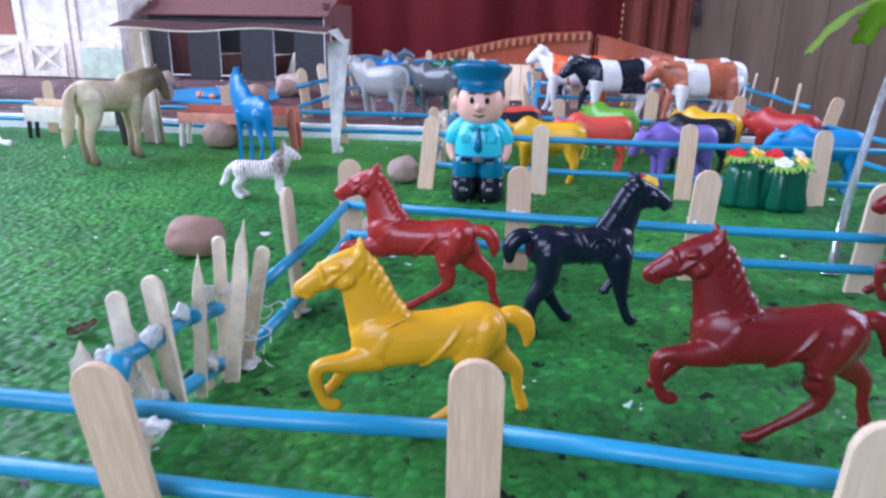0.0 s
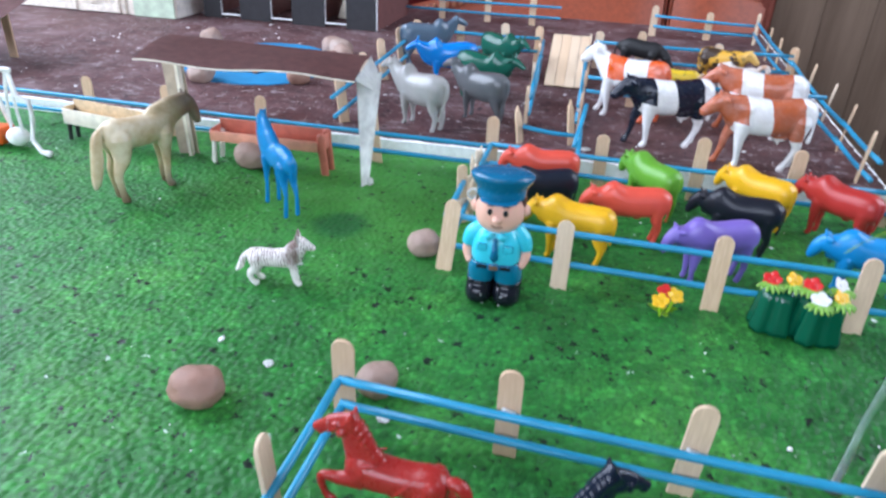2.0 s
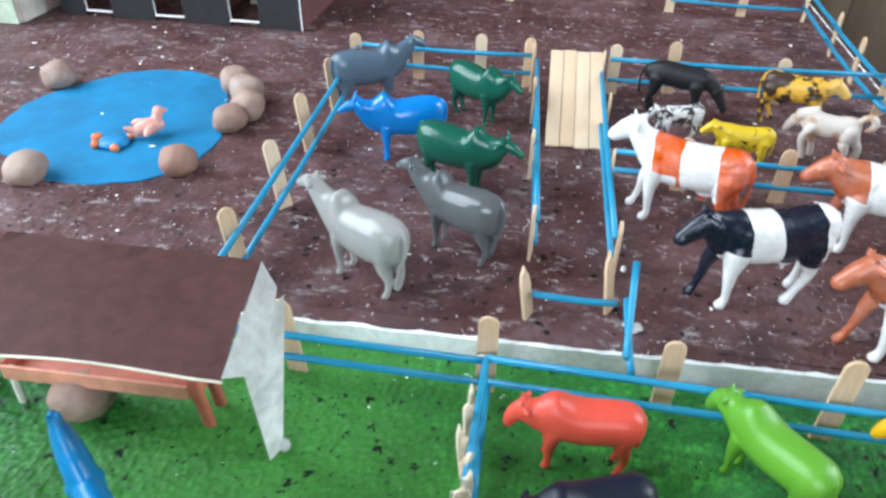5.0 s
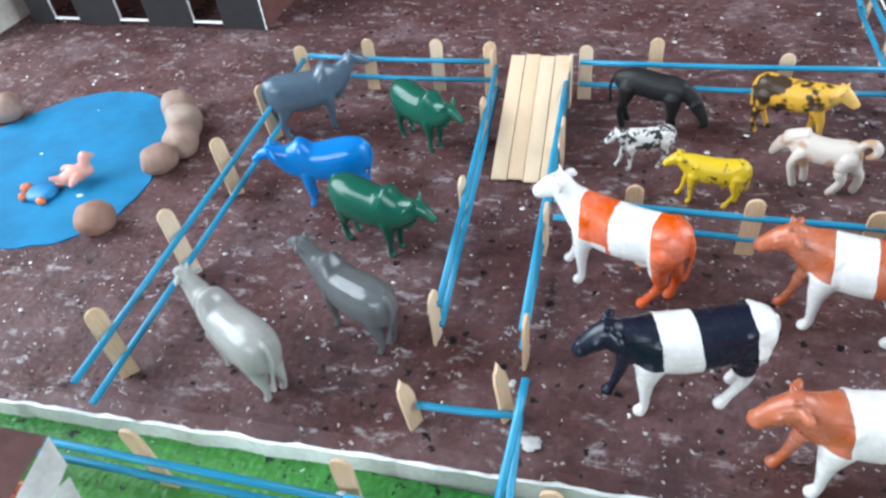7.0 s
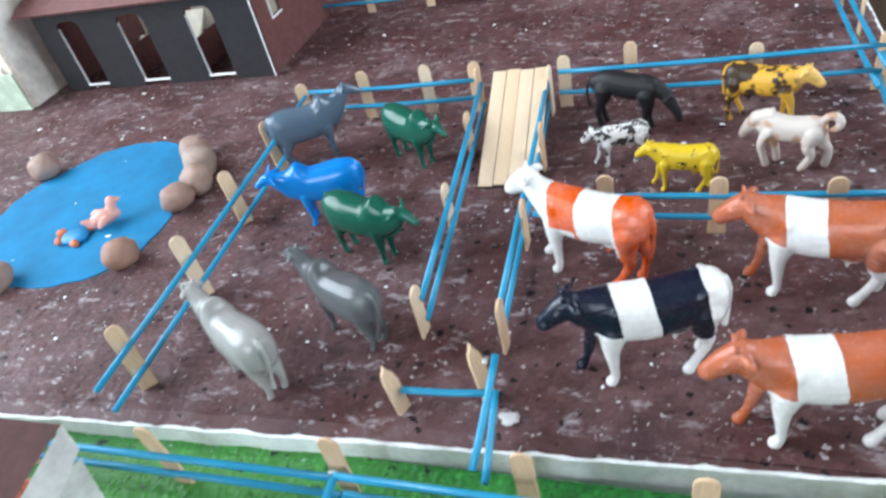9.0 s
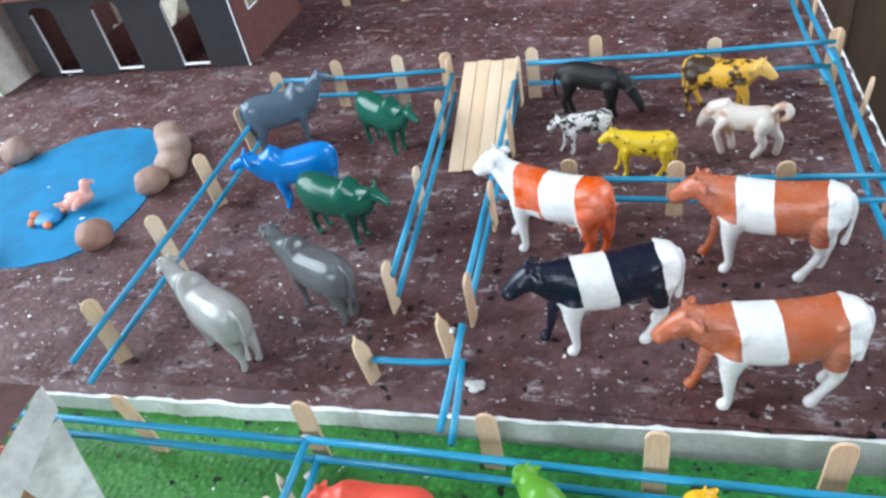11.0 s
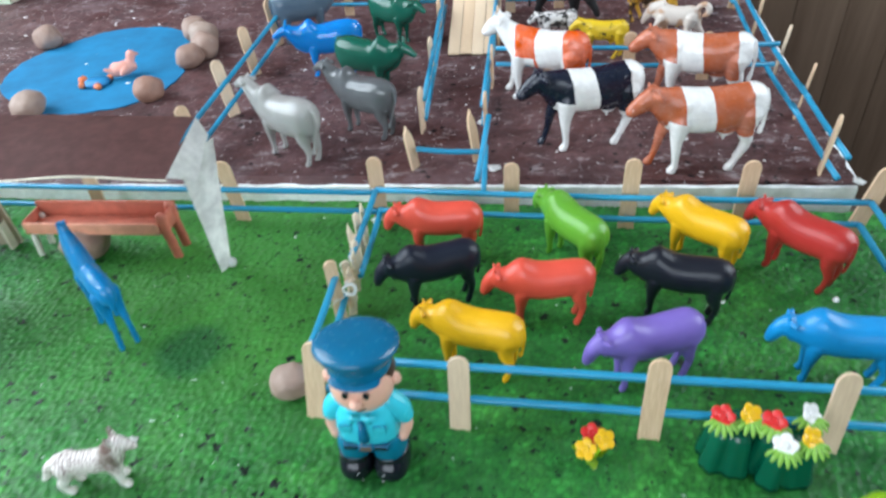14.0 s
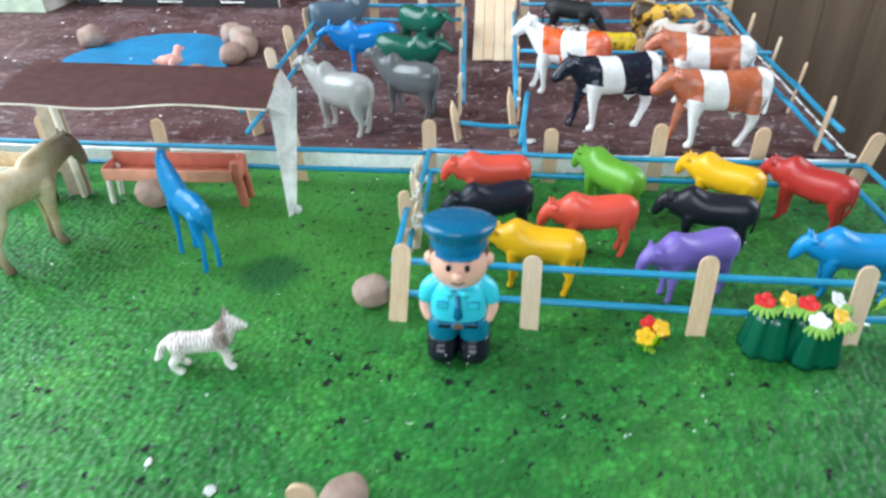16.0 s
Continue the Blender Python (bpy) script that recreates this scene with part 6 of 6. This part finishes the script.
def build_stable():
    """The pale stable beside the barn, with X-braced half doors."""
    b = thing("stable", at(-84, 100, Z), "pale cream card stable with X-braced half doors", "stable")
    w, h = 29.3, 14.0
    bm = bmesh.new()
    add_box(bm, (0, 0.3, 0), (w, 0.6, h))
    part("front_wall", bm, PALE, b, smooth=False)
    bm = bmesh.new()
    add_box(bm, (w - 0.3, 0.6, 0), (w, 12, h))
    part("side_wall", bm, PALE, b, smooth=False)
    bm = bmesh.new()
    add_box(bm, (0, 0.6, 0), (0.3, 12, h))
    part("side_wall", bm, PALE, b, smooth=False)
    bm = bmesh.new()
    add_box(bm, (0, 12, 0), (w, 12.3, h))
    part("back_wall", bm, PALE, b, smooth=False)
    bm = bmesh.new()
    add_box(bm, (1.0, 0.1, 6.2), (11.6, 0.29, 11.6))
    part("shutter", bm, paint("red_brown_panel", (0.35, 0.13, 0.09), 0.6, 0.8), b, "red-brown panel over the door", smooth=False)
    bm = bmesh.new()
    add_box(bm, (-1, -1.5, h), (w + 1, 13, h + 0.4))
    part("roof", bm, ROOF, b, smooth=False)
    for x in (0.5, 12.9, 20.3, 21.8, 28.6):
        bm = bmesh.new()
        add_box(bm, (x - 0.45, -0.1, 0), (x + 0.45, 0.28, h - 0.05), 0.04)
        part("post", bm, WOODPALE, b)
    for a, c in ((1.2, 12.3), (13.5, 19.8), (22.4, 28.0)):
        part("half_door", gate_frame(c - a), WOODPALE, b, "pale X-braced half door", at(a, -0.3, 0.15), smooth=False)
    bm = bmesh.new()
    add_box(bm, (22.5, -0.6, 0.05), (29.2, -0.35, 4.4))
    part("board_screen", bm, MINT, b, "pale green card at the foot", smooth=False)


def gate_frame(w):
    bm = bmesh.new()
    h = 5.2
    for lo, hi in (((0, -0.1, 0), (w, 0.1, 0.8)), ((0, -0.1, h - 0.8), (w, 0.1, h)), ((0, -0.1, 0.82), (0.8, 0.1, h - 0.82)), ((w - 0.8, -0.1, 0.82), (w, 0.1, h - 0.82))):
        add_box(bm, lo, hi, 0.03)
    n = math.hypot(w - 1.6, h - 1.6)
    for s in (1, -1):
        a = math.atan2(h - 1.6, w - 1.6) * s
        m = Matrix.Translation((w / 2, 0.02 * s, h / 2)) @ Matrix.Rotation(-a, 4, "Y")
        add_box(bm, (-n / 2, -0.07, -0.3), (n / 2, 0.07, 0.3), 0, m)
    return bm


build_stable()


def build_swing():
    """A white cord swing set with an orange seat, beside the cream trough."""
    s = thing("toy_swing", at(-39.5, 51.6, 0), "white cord swing with orange seat and white ball", "swing")
    bm = bmesh.new()
    add_tube(bm, [(-7, 0, 6.5), (1.6, -0.4, 6.7)], [0.22, 0.22], 1.0, 8)
    part("crossbar", bm, WHITE, s)
    for pts in ([(1.2, -0.4, 6.6), (0.6, -0.3, 4.2), (0.2, -0.2, 1.6)], [(1.4, -0.4, 6.6), (1.3, -0.3, 4.0), (1.4, -0.3, 1.5)]):
        bm = bmesh.new()
        add_tube(bm, pts, [0.14, 0.12, 0.12], 1.0, 8)
        part("cord", bm, WHITE, s)
    bm = bmesh.new()
    add_tube(bm, [(1.5, -0.4, 6.5), (1.8, -0.5, 4.6), (3.0, -0.6, 4.4), (3.2, -0.8, 3.0), (2.9, -1.0, 1.2), (3.6, -1.1, 0.3), (4.4, -1.2, 0.25)], [0.16, 0.18, 0.2, 0.2, 0.2, 0.2, 0.3], 1.0, 8)
    part("loose_cord", bm, WHITE, s)
    bm = bmesh.new()
    add_ball(bm, (0.7, -0.2, 1.0), (0.95, 0.85, 0.8))
    part("ball", bm, WHITE, s)
    bm = bmesh.new()
    add_box(bm, (-4.5, -1.0, 0.3), (-0.3, 0.8, 1.7), 0.25)
    part("seat", bm, plastic("orange_plastic", (0.75, 0.12, 0.01), 0.4), s)
    for x in (-6.6, -1.2):
        bm = bmesh.new()
        add_tube(bm, [(x, 1.5, 0.1), (x, 0, 6.5)], [0.2, 0.2], 1.0, 8)
        part("frame_leg", bm, WHITE, s)


build_swing()


# ---- flowers, palm, pond animals ----
def flower(parent, x, y, z, material, tilt, r=0.62):
    """A five-petalled plastic flower with a raised ring in its middle."""
    bm = bmesh.new()
    add_ball(bm, (0, 0, 0.02), (0.4 * r, 0.4 * r, 0.16 * r), 0, 12)
    head = part("flower", bm, material, parent, m=at(x, y, z, x * 50, tilt))
    bm = bmesh.new()
    n = 14
    ring = [(0.24 * r * math.cos(2 * math.pi * k / n), 0.24 * r * math.sin(2 * math.pi * k / n), 0.17 * r) for k in range(n + 1)]
    add_tube(bm, ring, [0.07 * r] * (n + 1), 1.0, 6)
    part("flower_centre", bm, material, head)
    for k in range(5):
        a = 2 * math.pi * k / 5 + 0.3
        bm = bmesh.new()
        made = add_ball(bm, (0.56 * r * math.cos(a), 0.56 * r * math.sin(a), 0), (0.46 * r, 0.46 * r, 0.13 * r), 0, 12)
        for v in made:
            d = math.hypot(v.co.x, v.co.y)
            v.co.z += 0.16 * d * d / r - 0.05 * r
        part("petal", bm, material, head)


def leaf_blade(parent, x, y, z, a, length, tip, name="leaf", wide=0.42):
    bm = bmesh.new()
    n = 6
    left, right = [], []
    for k in range(n + 1):
        u = k / n
        wd = wide * math.sin(math.pi * (0.12 + 0.86 * u)) * (1.18 if k % 2 else 0.86)
        zz = tip * u - 0.5 * u * u * length * 0.4
        left.append(bm.verts.new((length * u, wd, zz)))
        right.append(bm.verts.new((length * u, -wd, zz)))
    for k in range(n):
        bm.faces.new((left[k], left[k + 1], right[k + 1], right[k]))
    bmesh.ops.solidify(bm, geom=bm.faces[:], thickness=0.07)
    part(name, bm, PALM, parent, m=at(x, y, z, a))


def finger(parent, x, y, z, a, length):
    """One narrow leaf finger, bent over at its tip."""
    bm = bmesh.new()
    pts = [(0.08, 0, 0.05), (length * 0.5, 0, 0.1), (length * 0.85, 0, 0.0), (length, 0, -0.12)]
    add_tube(bm, pts, [0.06, 0.09, 0.085, 0.05], 1.25, 8)
    part("leaf", bm, SPRIG, parent, m=at(x, y, z, a))


RED_F, YEL_F, WHI_F = plastic("red_petals", (0.62, 0.02, 0.02), 0.3), plastic("yellow_petals", (0.85, 0.50, 0.01), 0.3), plastic("white_petals", (0.8, 0.8, 0.78), 0.3)


def build_flowers():
    f = thing("flower_bunch", at(13.6, 41.15, -0.25), "small bunch of red and yellow plastic flowers", "flowers", "flowers by the fence")
    for x, y, z, m in ((0.0, 0.35, 1.5, RED_F), (0.55, 0.1, 1.5, YEL_F), (-0.25, -0.3, 1.25, YEL_F)):
        bm = bmesh.new()
        add_tube(bm, [(x * 0.3, y * 0.3, 0), (x, y, z - 0.1)], [0.09, 0.08], 1.0, 8)
        part("stem", bm, PALM, f)
        flower(f, x, y, z, m, 35, 0.5)
    for a in (20, 160, 280):
        leaf_blade(f, 0, 0, 0.3, a, 0.9, 0.5, "leaf", 0.25)
    for px, py, w, flowers, group in (
        (19.5, 41.65, 1.1, ((-0.6, -0.1, 3.3, RED_F), (0.55, 0.0, 3.35, YEL_F)), 3),
        (21.55, 41.2, 1.2, ((-0.65, 0.2, 3.35, RED_F), (0.95, 0.75, 3.3, WHI_F), (-0.35, -0.7, 3.0, WHI_F), (0.75, -0.35, 3.1, YEL_F)), 5),
    ):
        p = thing("flower_planter", at(px, py, 0), "dark green plastic planter with bright plastic flowers", "planter", "flowers by the fence")
        bm = bmesh.new()
        n = 40
        rings = []
        for z, k in ((0.0, 1.12), (0.3, 1.15), (1.2, 1.0), (2.0, 0.92), (2.4, 0.82), (2.5, 0.5)):
            rings.append([bm.verts.new((w * k * (1 + 0.12 * math.sin(5 * a + 2 * px) + 0.06 * math.sin(11 * a + px)) * math.cos(a), 0.95 * k * (1 + 0.12 * math.sin(5 * a + 2 * px) + 0.06 * math.sin(11 * a + px)) * math.sin(a), z)) for a in (2 * math.pi * j / n for j in range(n))])
        for r0, r1 in zip(rings, rings[1:]):
            for j in range(n):
                bm.faces.new((r0[j], r0[(j + 1) % n], r1[(j + 1) % n], r1[j]))
        bm.faces.new(rings[-1])
        bm.faces.new(rings[0][::-1])
        part("pot", bm, POT, p)
        for x, y, z, m in flowers:
            flower(p, x, y, z - 0.3, m, 38, 0.52)
        for x, y, z, m in flowers:
            for k in range(7):
                finger(p, x, y - 0.05, z - 0.56, 195 + 25 * k, 0.74)


build_flowers()


def build_palm():
    p = thing("toy_palm", at(20.1, 29.6, 0), "toy palm with a clear tube trunk and bright green leaves", "toy tree")
    bm = bmesh.new()
    add_tube(bm, [(0, 0, 0.05), (0.3, 0.3, 3.5), (0.9, 0.7, 7.0), (1.8, 1.5, 10.8)], [0.17, 0.16, 0.15, 0.15], 1.0, 12, cap=False)
    part("trunk", bm, CLEAR, p, "clear plastic tube")
    bm = bmesh.new()
    add_tube(bm, [(0, 0, 0.02), (0, 0, 0.2)], [0.42, 0.3], 1.0, 16, cap=False)
    part("foot", bm, CLEAR, p)
    bm = bmesh.new()
    add_ball(bm, (1.9, 1.5, 10.95), (0.45, 0.45, 0.35))
    part("crown_hub", bm, PALM, p)
    for a, length, drop in ((205, 2.4, 1.6), (140, 3.75, 2.1), (325, 2.8, 2.0), (345, 3.4, 1.5), (20, 3.6, 1.5), (60, 3.4, 1.4)):
        bm = bmesh.new()
        n = 40
        mid, sides = [], ([], [])
        for j in range(n + 1):
            u = j / n
            z = 0.5 * math.sin(math.pi * u) - drop * u * u
            mid.append(bm.verts.new((length * u, 0, z + 0.06)))
            for k, sign in enumerate((-1, 1)):
                wide = 1.0 * math.sin(math.pi * min(0.96, 0.1 + 0.8 * u)) ** 0.7 * (0.84 + 0.16 * math.sin(j * 0.7))
                sides[k].append(bm.verts.new((length * u + 0.25 * wide, sign * wide, z - 0.3 * wide * wide)))
        for j in range(n):
            bm.faces.new((mid[j], mid[j + 1], sides[1][j + 1], sides[1][j]))
            bm.faces.new((sides[0][j], sides[0][j + 1], mid[j + 1], mid[j]))
        bmesh.ops.solidify(bm, geom=bm.faces[:], thickness=0.07)
        part("leaf", bm, PALM, p, m=at(1.9, 1.5, 11.0, a))


build_palm()


def build_pond_toys():
    pink = plastic("pink_plastic", (0.78, 0.38, 0.31), 0.4)
    c = [([(-0.9, 0, 0.75), (0, 0, 0.85), (0.7, 0, 0.8)], [0.5, 0.68, 0.5], 0.95), ([(0.6, 0, 1.1), (0.85, 0, 1.6), (0.95, 0, 1.85)], [0.4, 0.4, 0.42], 1.0), ([(1.2, 0, 1.85), (1.55, 0, 1.75)], [0.24, 0.14], 1.0), ([(-1.1, 0, 0.85), (-1.7, 0, 1.2)], [0.34, 0.16], 1.0)]
    c += both([(0.1, 0.5, 0.9), (-0.4, 1.0, 0.95), (-0.75, 1.3, 0.85)], [0.3, 0.3, 0.16])
    toy("toy_duck", moulded("big_duck_mould", c, 0.06, 3), pink, at(-28.2, 78.4, Z + 0.06, 50), "pink plastic toy duck with spread wings in the painted pond", "toy animal", "", 1.0)
    float_ring = thing("toy_float", at(-30.2, 76.6, Z + 0.06, 15), "light blue floating toy with orange lumps in the pond", "toy")
    bm = bmesh.new()
    add_stack(bm, [(0.0, 0.9, 0.75, 0), (0.2, 1.15, 0.95, 0), (0.45, 1.05, 0.85, 0), (0.6, 0.7, 0.55, 0)], 0)
    part("float_body", bm, plastic("light_blue_plastic", (0.012, 0.22, 0.48), 0.4), float_ring)
    orange = plastic("duck_orange", (0.72, 0.20, 0.07), 0.4)
    for x, y, z, r in ((-1.35, 0.55, 0.35, 0.42), (-1.2, -0.45, 0.3, 0.34), (0.35, -1.05, 0.3, 0.36), (1.05, 0.75, 0.3, 0.3)):
        bm = bmesh.new()
        made = add_ball(bm, (0, 0, 0), (r, r * 0.9, r * 0.95))
        for v in made:
            v.co *= 1 + 0.25 * noise.noise(v.co * 2.0 + Vector((x, y, 0)))
        part("lump", bm, orange, float_ring, "orange lump", at(x, y, z))


build_pond_toys()


# ---- cloths behind the farm ----
def build_backdrop_cloths():
    bm = bmesh.new()
    n = 160
    rows = []
    for z in (-75, 20, 120, 174):
        rows.append([bm.verts.new((-120 + 157 * k / n, 160 + 2.0 * math.sin(k * 0.21) + 0.6 * math.sin(k * 0.57 + 1), z)) for k in range(n + 1)])
    for a, b in zip(rows, rows[1:]):
        for k in range(n):
            bm.faces.new((a[k], a[k + 1], b[k + 1], b[k]))
    bmesh.ops.solidify(bm, geom=bm.faces[:], thickness=0.2)
    tagged(part("curtain", bm, CURTAIN), "dark red curtain with soft folds", "curtain")
    bm = bmesh.new()
    n = 48
    rows = []
    for j in range(9):
        z = -74 + 31 * j
        rows.append([bm.verts.new((22.8 + 13.3 * k / n + 0.012 * z * (1 - k / n), 147.6 + 0.9 * math.sin(k * 0.42) + 0.35 * math.sin(k * 0.95 + 0.5 + j * 0.2), z)) for k in range(n + 1)])
    for a, b in zip(rows, rows[1:]):
        for k in range(n):
            bm.faces.new((a[k], a[k + 1], b[k + 1], b[k]))
    bmesh.ops.solidify(bm, geom=bm.faces[:], thickness=0.15)
    drape = tagged(part("drape", bm, paint("rust_cloth", (0.30, 0.072, 0.045), 0.8, 1.2)), "rust-orange cloth drape with a stitched edge", "curtain")
    bm = bmesh.new()
    for k in range(190):
        z = -73 + 1.3 * k
        add_box(bm, (22.35 + 0.012 * z, 147.2, z), (22.75 + 0.012 * z, 147.6, z + 0.7), 0.08)
    part("stitching", bm, THREAD, drape)
    sofa = thing("sofa_back", at(0, 0, -75), "orange leather sofa back with pale stitching", "sofa")
    edge = [(-46, 71), (-30, 75), (-15.5, 79.2), (0.3, 82.8), (8, 84.0), (16.2, 84.5)]
    for outline in ([(-46, 2), (16.2, 2)] + edge[::-1], [(16.7, 2), (31.5, 2), (31.5, 80.3), (24, 82.2), (19, 83.6), (16.7, 84)]):
        bm = bmesh.new()
        add_prism(bm, outline, 131, 137)
        bmesh.ops.bevel(bm, geom=[e for e in bm.edges], offset=0.5, segments=2, affect="EDGES")
        part("backrest", bm, LEATHER, sofa)
    for x in (-40, -20, -2, 9, 23, 29):
        bm = bmesh.new()
        add_tube(bm, [(x, 130.95, 3), (x + 0.8, 130.9, 45), (x, 130.95, 74)], [0.5, 0.7, 0.4], 1.0, 8)
        part("piping", bm, LEATHER, sofa)
    bm = bmesh.new()
    for (x0, z0), (x1, z1) in zip(edge, edge[1:]):
        k = max(1, int(math.hypot(x1 - x0, z1 - z0) / 1.25))
        for j in range(k):
            u = (j + 0.5) / k
            add_box(bm, (x0 + (x1 - x0) * u - 0.28, 130.6, z0 + (z1 - z0) * u - 1.5), (x0 + (x1 - x0) * u + 0.28, 131.1, z0 + (z1 - z0) * u - 0.2), 0.1)
    part("stitching", bm, THREAD, sofa)


build_backdrop_cloths()


def build_dry_leaf():
    bm = bmesh.new()
    n = 8
    rows = []
    for k in range(n + 1):
        u = k / n
        w = 0.32 * math.sin(math.pi * (0.08 + 0.86 * u)) * (1.15 if k % 2 else 0.85)
        rows.append([bm.verts.new((0.95 * u - 0.45, w * v, 0.08 + 0.16 * v * v + 0.22 * u * u + 0.05 * math.sin(k * 2.1))) for v in (-1, -0.4, 0.3, 1)])
    for a, b in zip(rows, rows[1:]):
        for k in range(3):
            bm.faces.new((a[k], a[k + 1], b[k + 1], b[k]))
    bmesh.ops.solidify(bm, geom=bm.faces[:], thickness=0.04)
    tagged(part("dry_leaf", bm, paint("dry_leaf_brown", (0.22, 0.13, 0.08), 0.8, 3), m=at(-7.1, 18.5, 0.0, 35)), "small curled dry brown leaf on the green board", "leaf")


build_dry_leaf()


def build_tassel():
    t = thing("curtain_tassel", at(36.6, 146.4, 10.5), "dark brown tassel hanging beside the red curtain", "tassel")
    dark = paint("dark_brown_thread", (0.035, 0.018, 0.014), 0.85, 3)
    bm = bmesh.new()
    add_tube(bm, [(0, 2.5, 62), (0, 0.8, 40), (0, 0, 5.6)], [0.2, 0.2, 0.2], 1.0, 8)
    part("cord", bm, dark, t)
    bm = bmesh.new()
    add_ball(bm, (0, 0, 5.2), (0.75, 0.6, 0.7))
    part("knot", bm, dark, t)
    rng = random.Random(2)
    for k in range(14):
        a = k * 2.4
        r = 0.6 * math.sqrt((k + 0.5) / 14)
        bm = bmesh.new()
        add_tube(bm, [(0.6 * r * math.cos(a), 0.5 * r * math.sin(a), 5.0), (1.3 * r * math.cos(a), r * math.sin(a), 2.5), (1.5 * r * math.cos(a), r * math.sin(a), rng.uniform(0, 0.9))], [0.16, 0.2, 0.12], 1.0, 6)
        part("thread", bm, dark, t)


build_tassel()


def build_glue():
    """Cloudy hot-glue lumps where sticks and straws are stuck together."""
    spots = [(-1.6, 13.7, 2.6, 0.3, 0.6, 0.45), (-1.5, 14.9, 2.7, 0.28, 0.5, 0.4), (-1.4, 16.1, 2.7, 0.3, 0.55, 0.55), (-1.2, 17.0, 2.3, 0.35, 0.5, 0.6), (-1.4, 15.9, 0.8, 0.45, 0.5, 0.6), (-1.6, 13.6, 0.9, 0.35, 0.5, 0.5), (-1.9, 12.3, 2.7, 0.4, 0.4, 0.4),
             (-0.9, 17.3, 0.12, 0.6, 0.7, 0.16), (-0.85, 18.4, 2.15, 0.36, 0.5, 0.3), (-1.0, 19.0, 0.4, 0.24, 0.4, 0.24), (-0.7, 21.5, 0.1, 0.6, 0.4, 0.12), (7.6, 63.2, 1.6, 0.8, 0.7, 0.16), (0.4, 49.8, 2.2, 0.25, 0.4, 0.3), (0.3, 50.4, 1.1, 0.25, 0.5, 0.4), (0.3, 51.6, 2.6, 0.3, 0.4, 0.35), (0.0, 49.3, 1.6, 0.3, 0.3, 0.3),
             (0.1, 58.5, 2.6, 0.4, 0.3, 0.3), (0.2, 57.4, 1.0, 0.3, 0.5, 0.35), (31.0, 62.2, 1.6, 0.6, 0.6, 0.14), (6.6, 64.2, 4.6, 0.25, 0.3, 0.3), (0.4, 43.1, 3.4, 0.3, 0.25, 0.25), (16.4, 43.1, 3.3, 0.5, 0.16, 0.26), (7.5, 43.1, 3.3, 0.5, 0.16, 0.26), (24.4, 43.1, 3.3, 0.5, 0.16, 0.26),
             (-0.4, 27.6, 2.5, 0.3, 0.3, 0.28), (6.7, 27.6, 2.45, 0.5, 0.15, 0.25), (13.9, 27.4, 2.4, 0.5, 0.15, 0.25), (0.8, 9.6, 2.9, 0.5, 0.25, 0.3), (1.1, 28.3, 0.05, 0.5, 0.4, 0.08), (-5.6, 30.5, 0.05, 0.45, 0.4, 0.12), (-8.4, 40.2, 0.04, 0.5, 0.3, 0.08)]
    for k, (x, y, z, rx, ry, rz) in enumerate(spots):
        bm = bmesh.new()
        bmesh.ops.create_icosphere(bm, subdivisions=3, radius=1.0)
        off = Vector((k * 7.3, k * 3.1, 0))
        for v in bm.verts:
            f = 1.1 + 0.7 * noise.noise(v.co * 1.6 + off) + 0.35 * noise.noise(v.co * 4.0 + off)
            v.co = Vector((v.co.x * rx, v.co.y * ry, v.co.z * rz)) * f * 0.5
        tagged(part("glue_blob", bm, GLUE, m=at(x, y, z)), "cloudy dried hot glue on the fence", "glue", "glue blobs", "stuff")
    # fine strings of glue
    rng = random.Random(5)
    bm = bmesh.new()
    for x, y, z in ((-1.0, 17.6, 0.5), (-0.6, 17.8, 0.2), (-0.9, 18.0, 1.4), (-1.6, 12.4, 1.9), (-1.4, 16.3, 2.3), (-0.7, 17.3, 1.5), (-0.6, 18.3, 1.8), (-1.4, 13.0, 1.2), (1.2, 68.9, 3.0), (-0.2, 48.2, 1.8), (0.0, 50.5, 2.4), (-0.3, 17.2, 0.3), (8.3, 36.0, 0.06)):
        pts = [Vector((x, y, z))]
        for _ in range(6):
            pts.append(pts[-1] + Vector((rng.uniform(-0.35, 0.5), rng.uniform(-0.4, 0.4), rng.uniform(-0.3, 0.25))))
        add_tube(bm, *curved(pts, [0.018] * 7), 1.0, 6)
    for v in bm.verts:
        v.co.z = max(v.co.z, 0.02)
    tagged(part("glue_strings", bm, GLUE), "fine loose strings of dried glue", "glue", kind="stuff")


build_glue()


def build_glue_loop():
    bm = bmesh.new()
    n = 20
    ring = [(0.34 * math.cos(2 * math.pi * k / n), 0.06 * math.sin(4 * math.pi * k / n), 0.36 * math.sin(2 * math.pi * k / n)) for k in range(n + 1)]
    add_tube(bm, ring, [0.09] * (n + 1), 1.0, 8)
    tagged(part("glue_loop", bm, FOAM, m=at(0.7, 49.2, 2.3, 10)), "small white loop of dried glue on a picket", "glue", "glue blobs")


build_glue_loop()
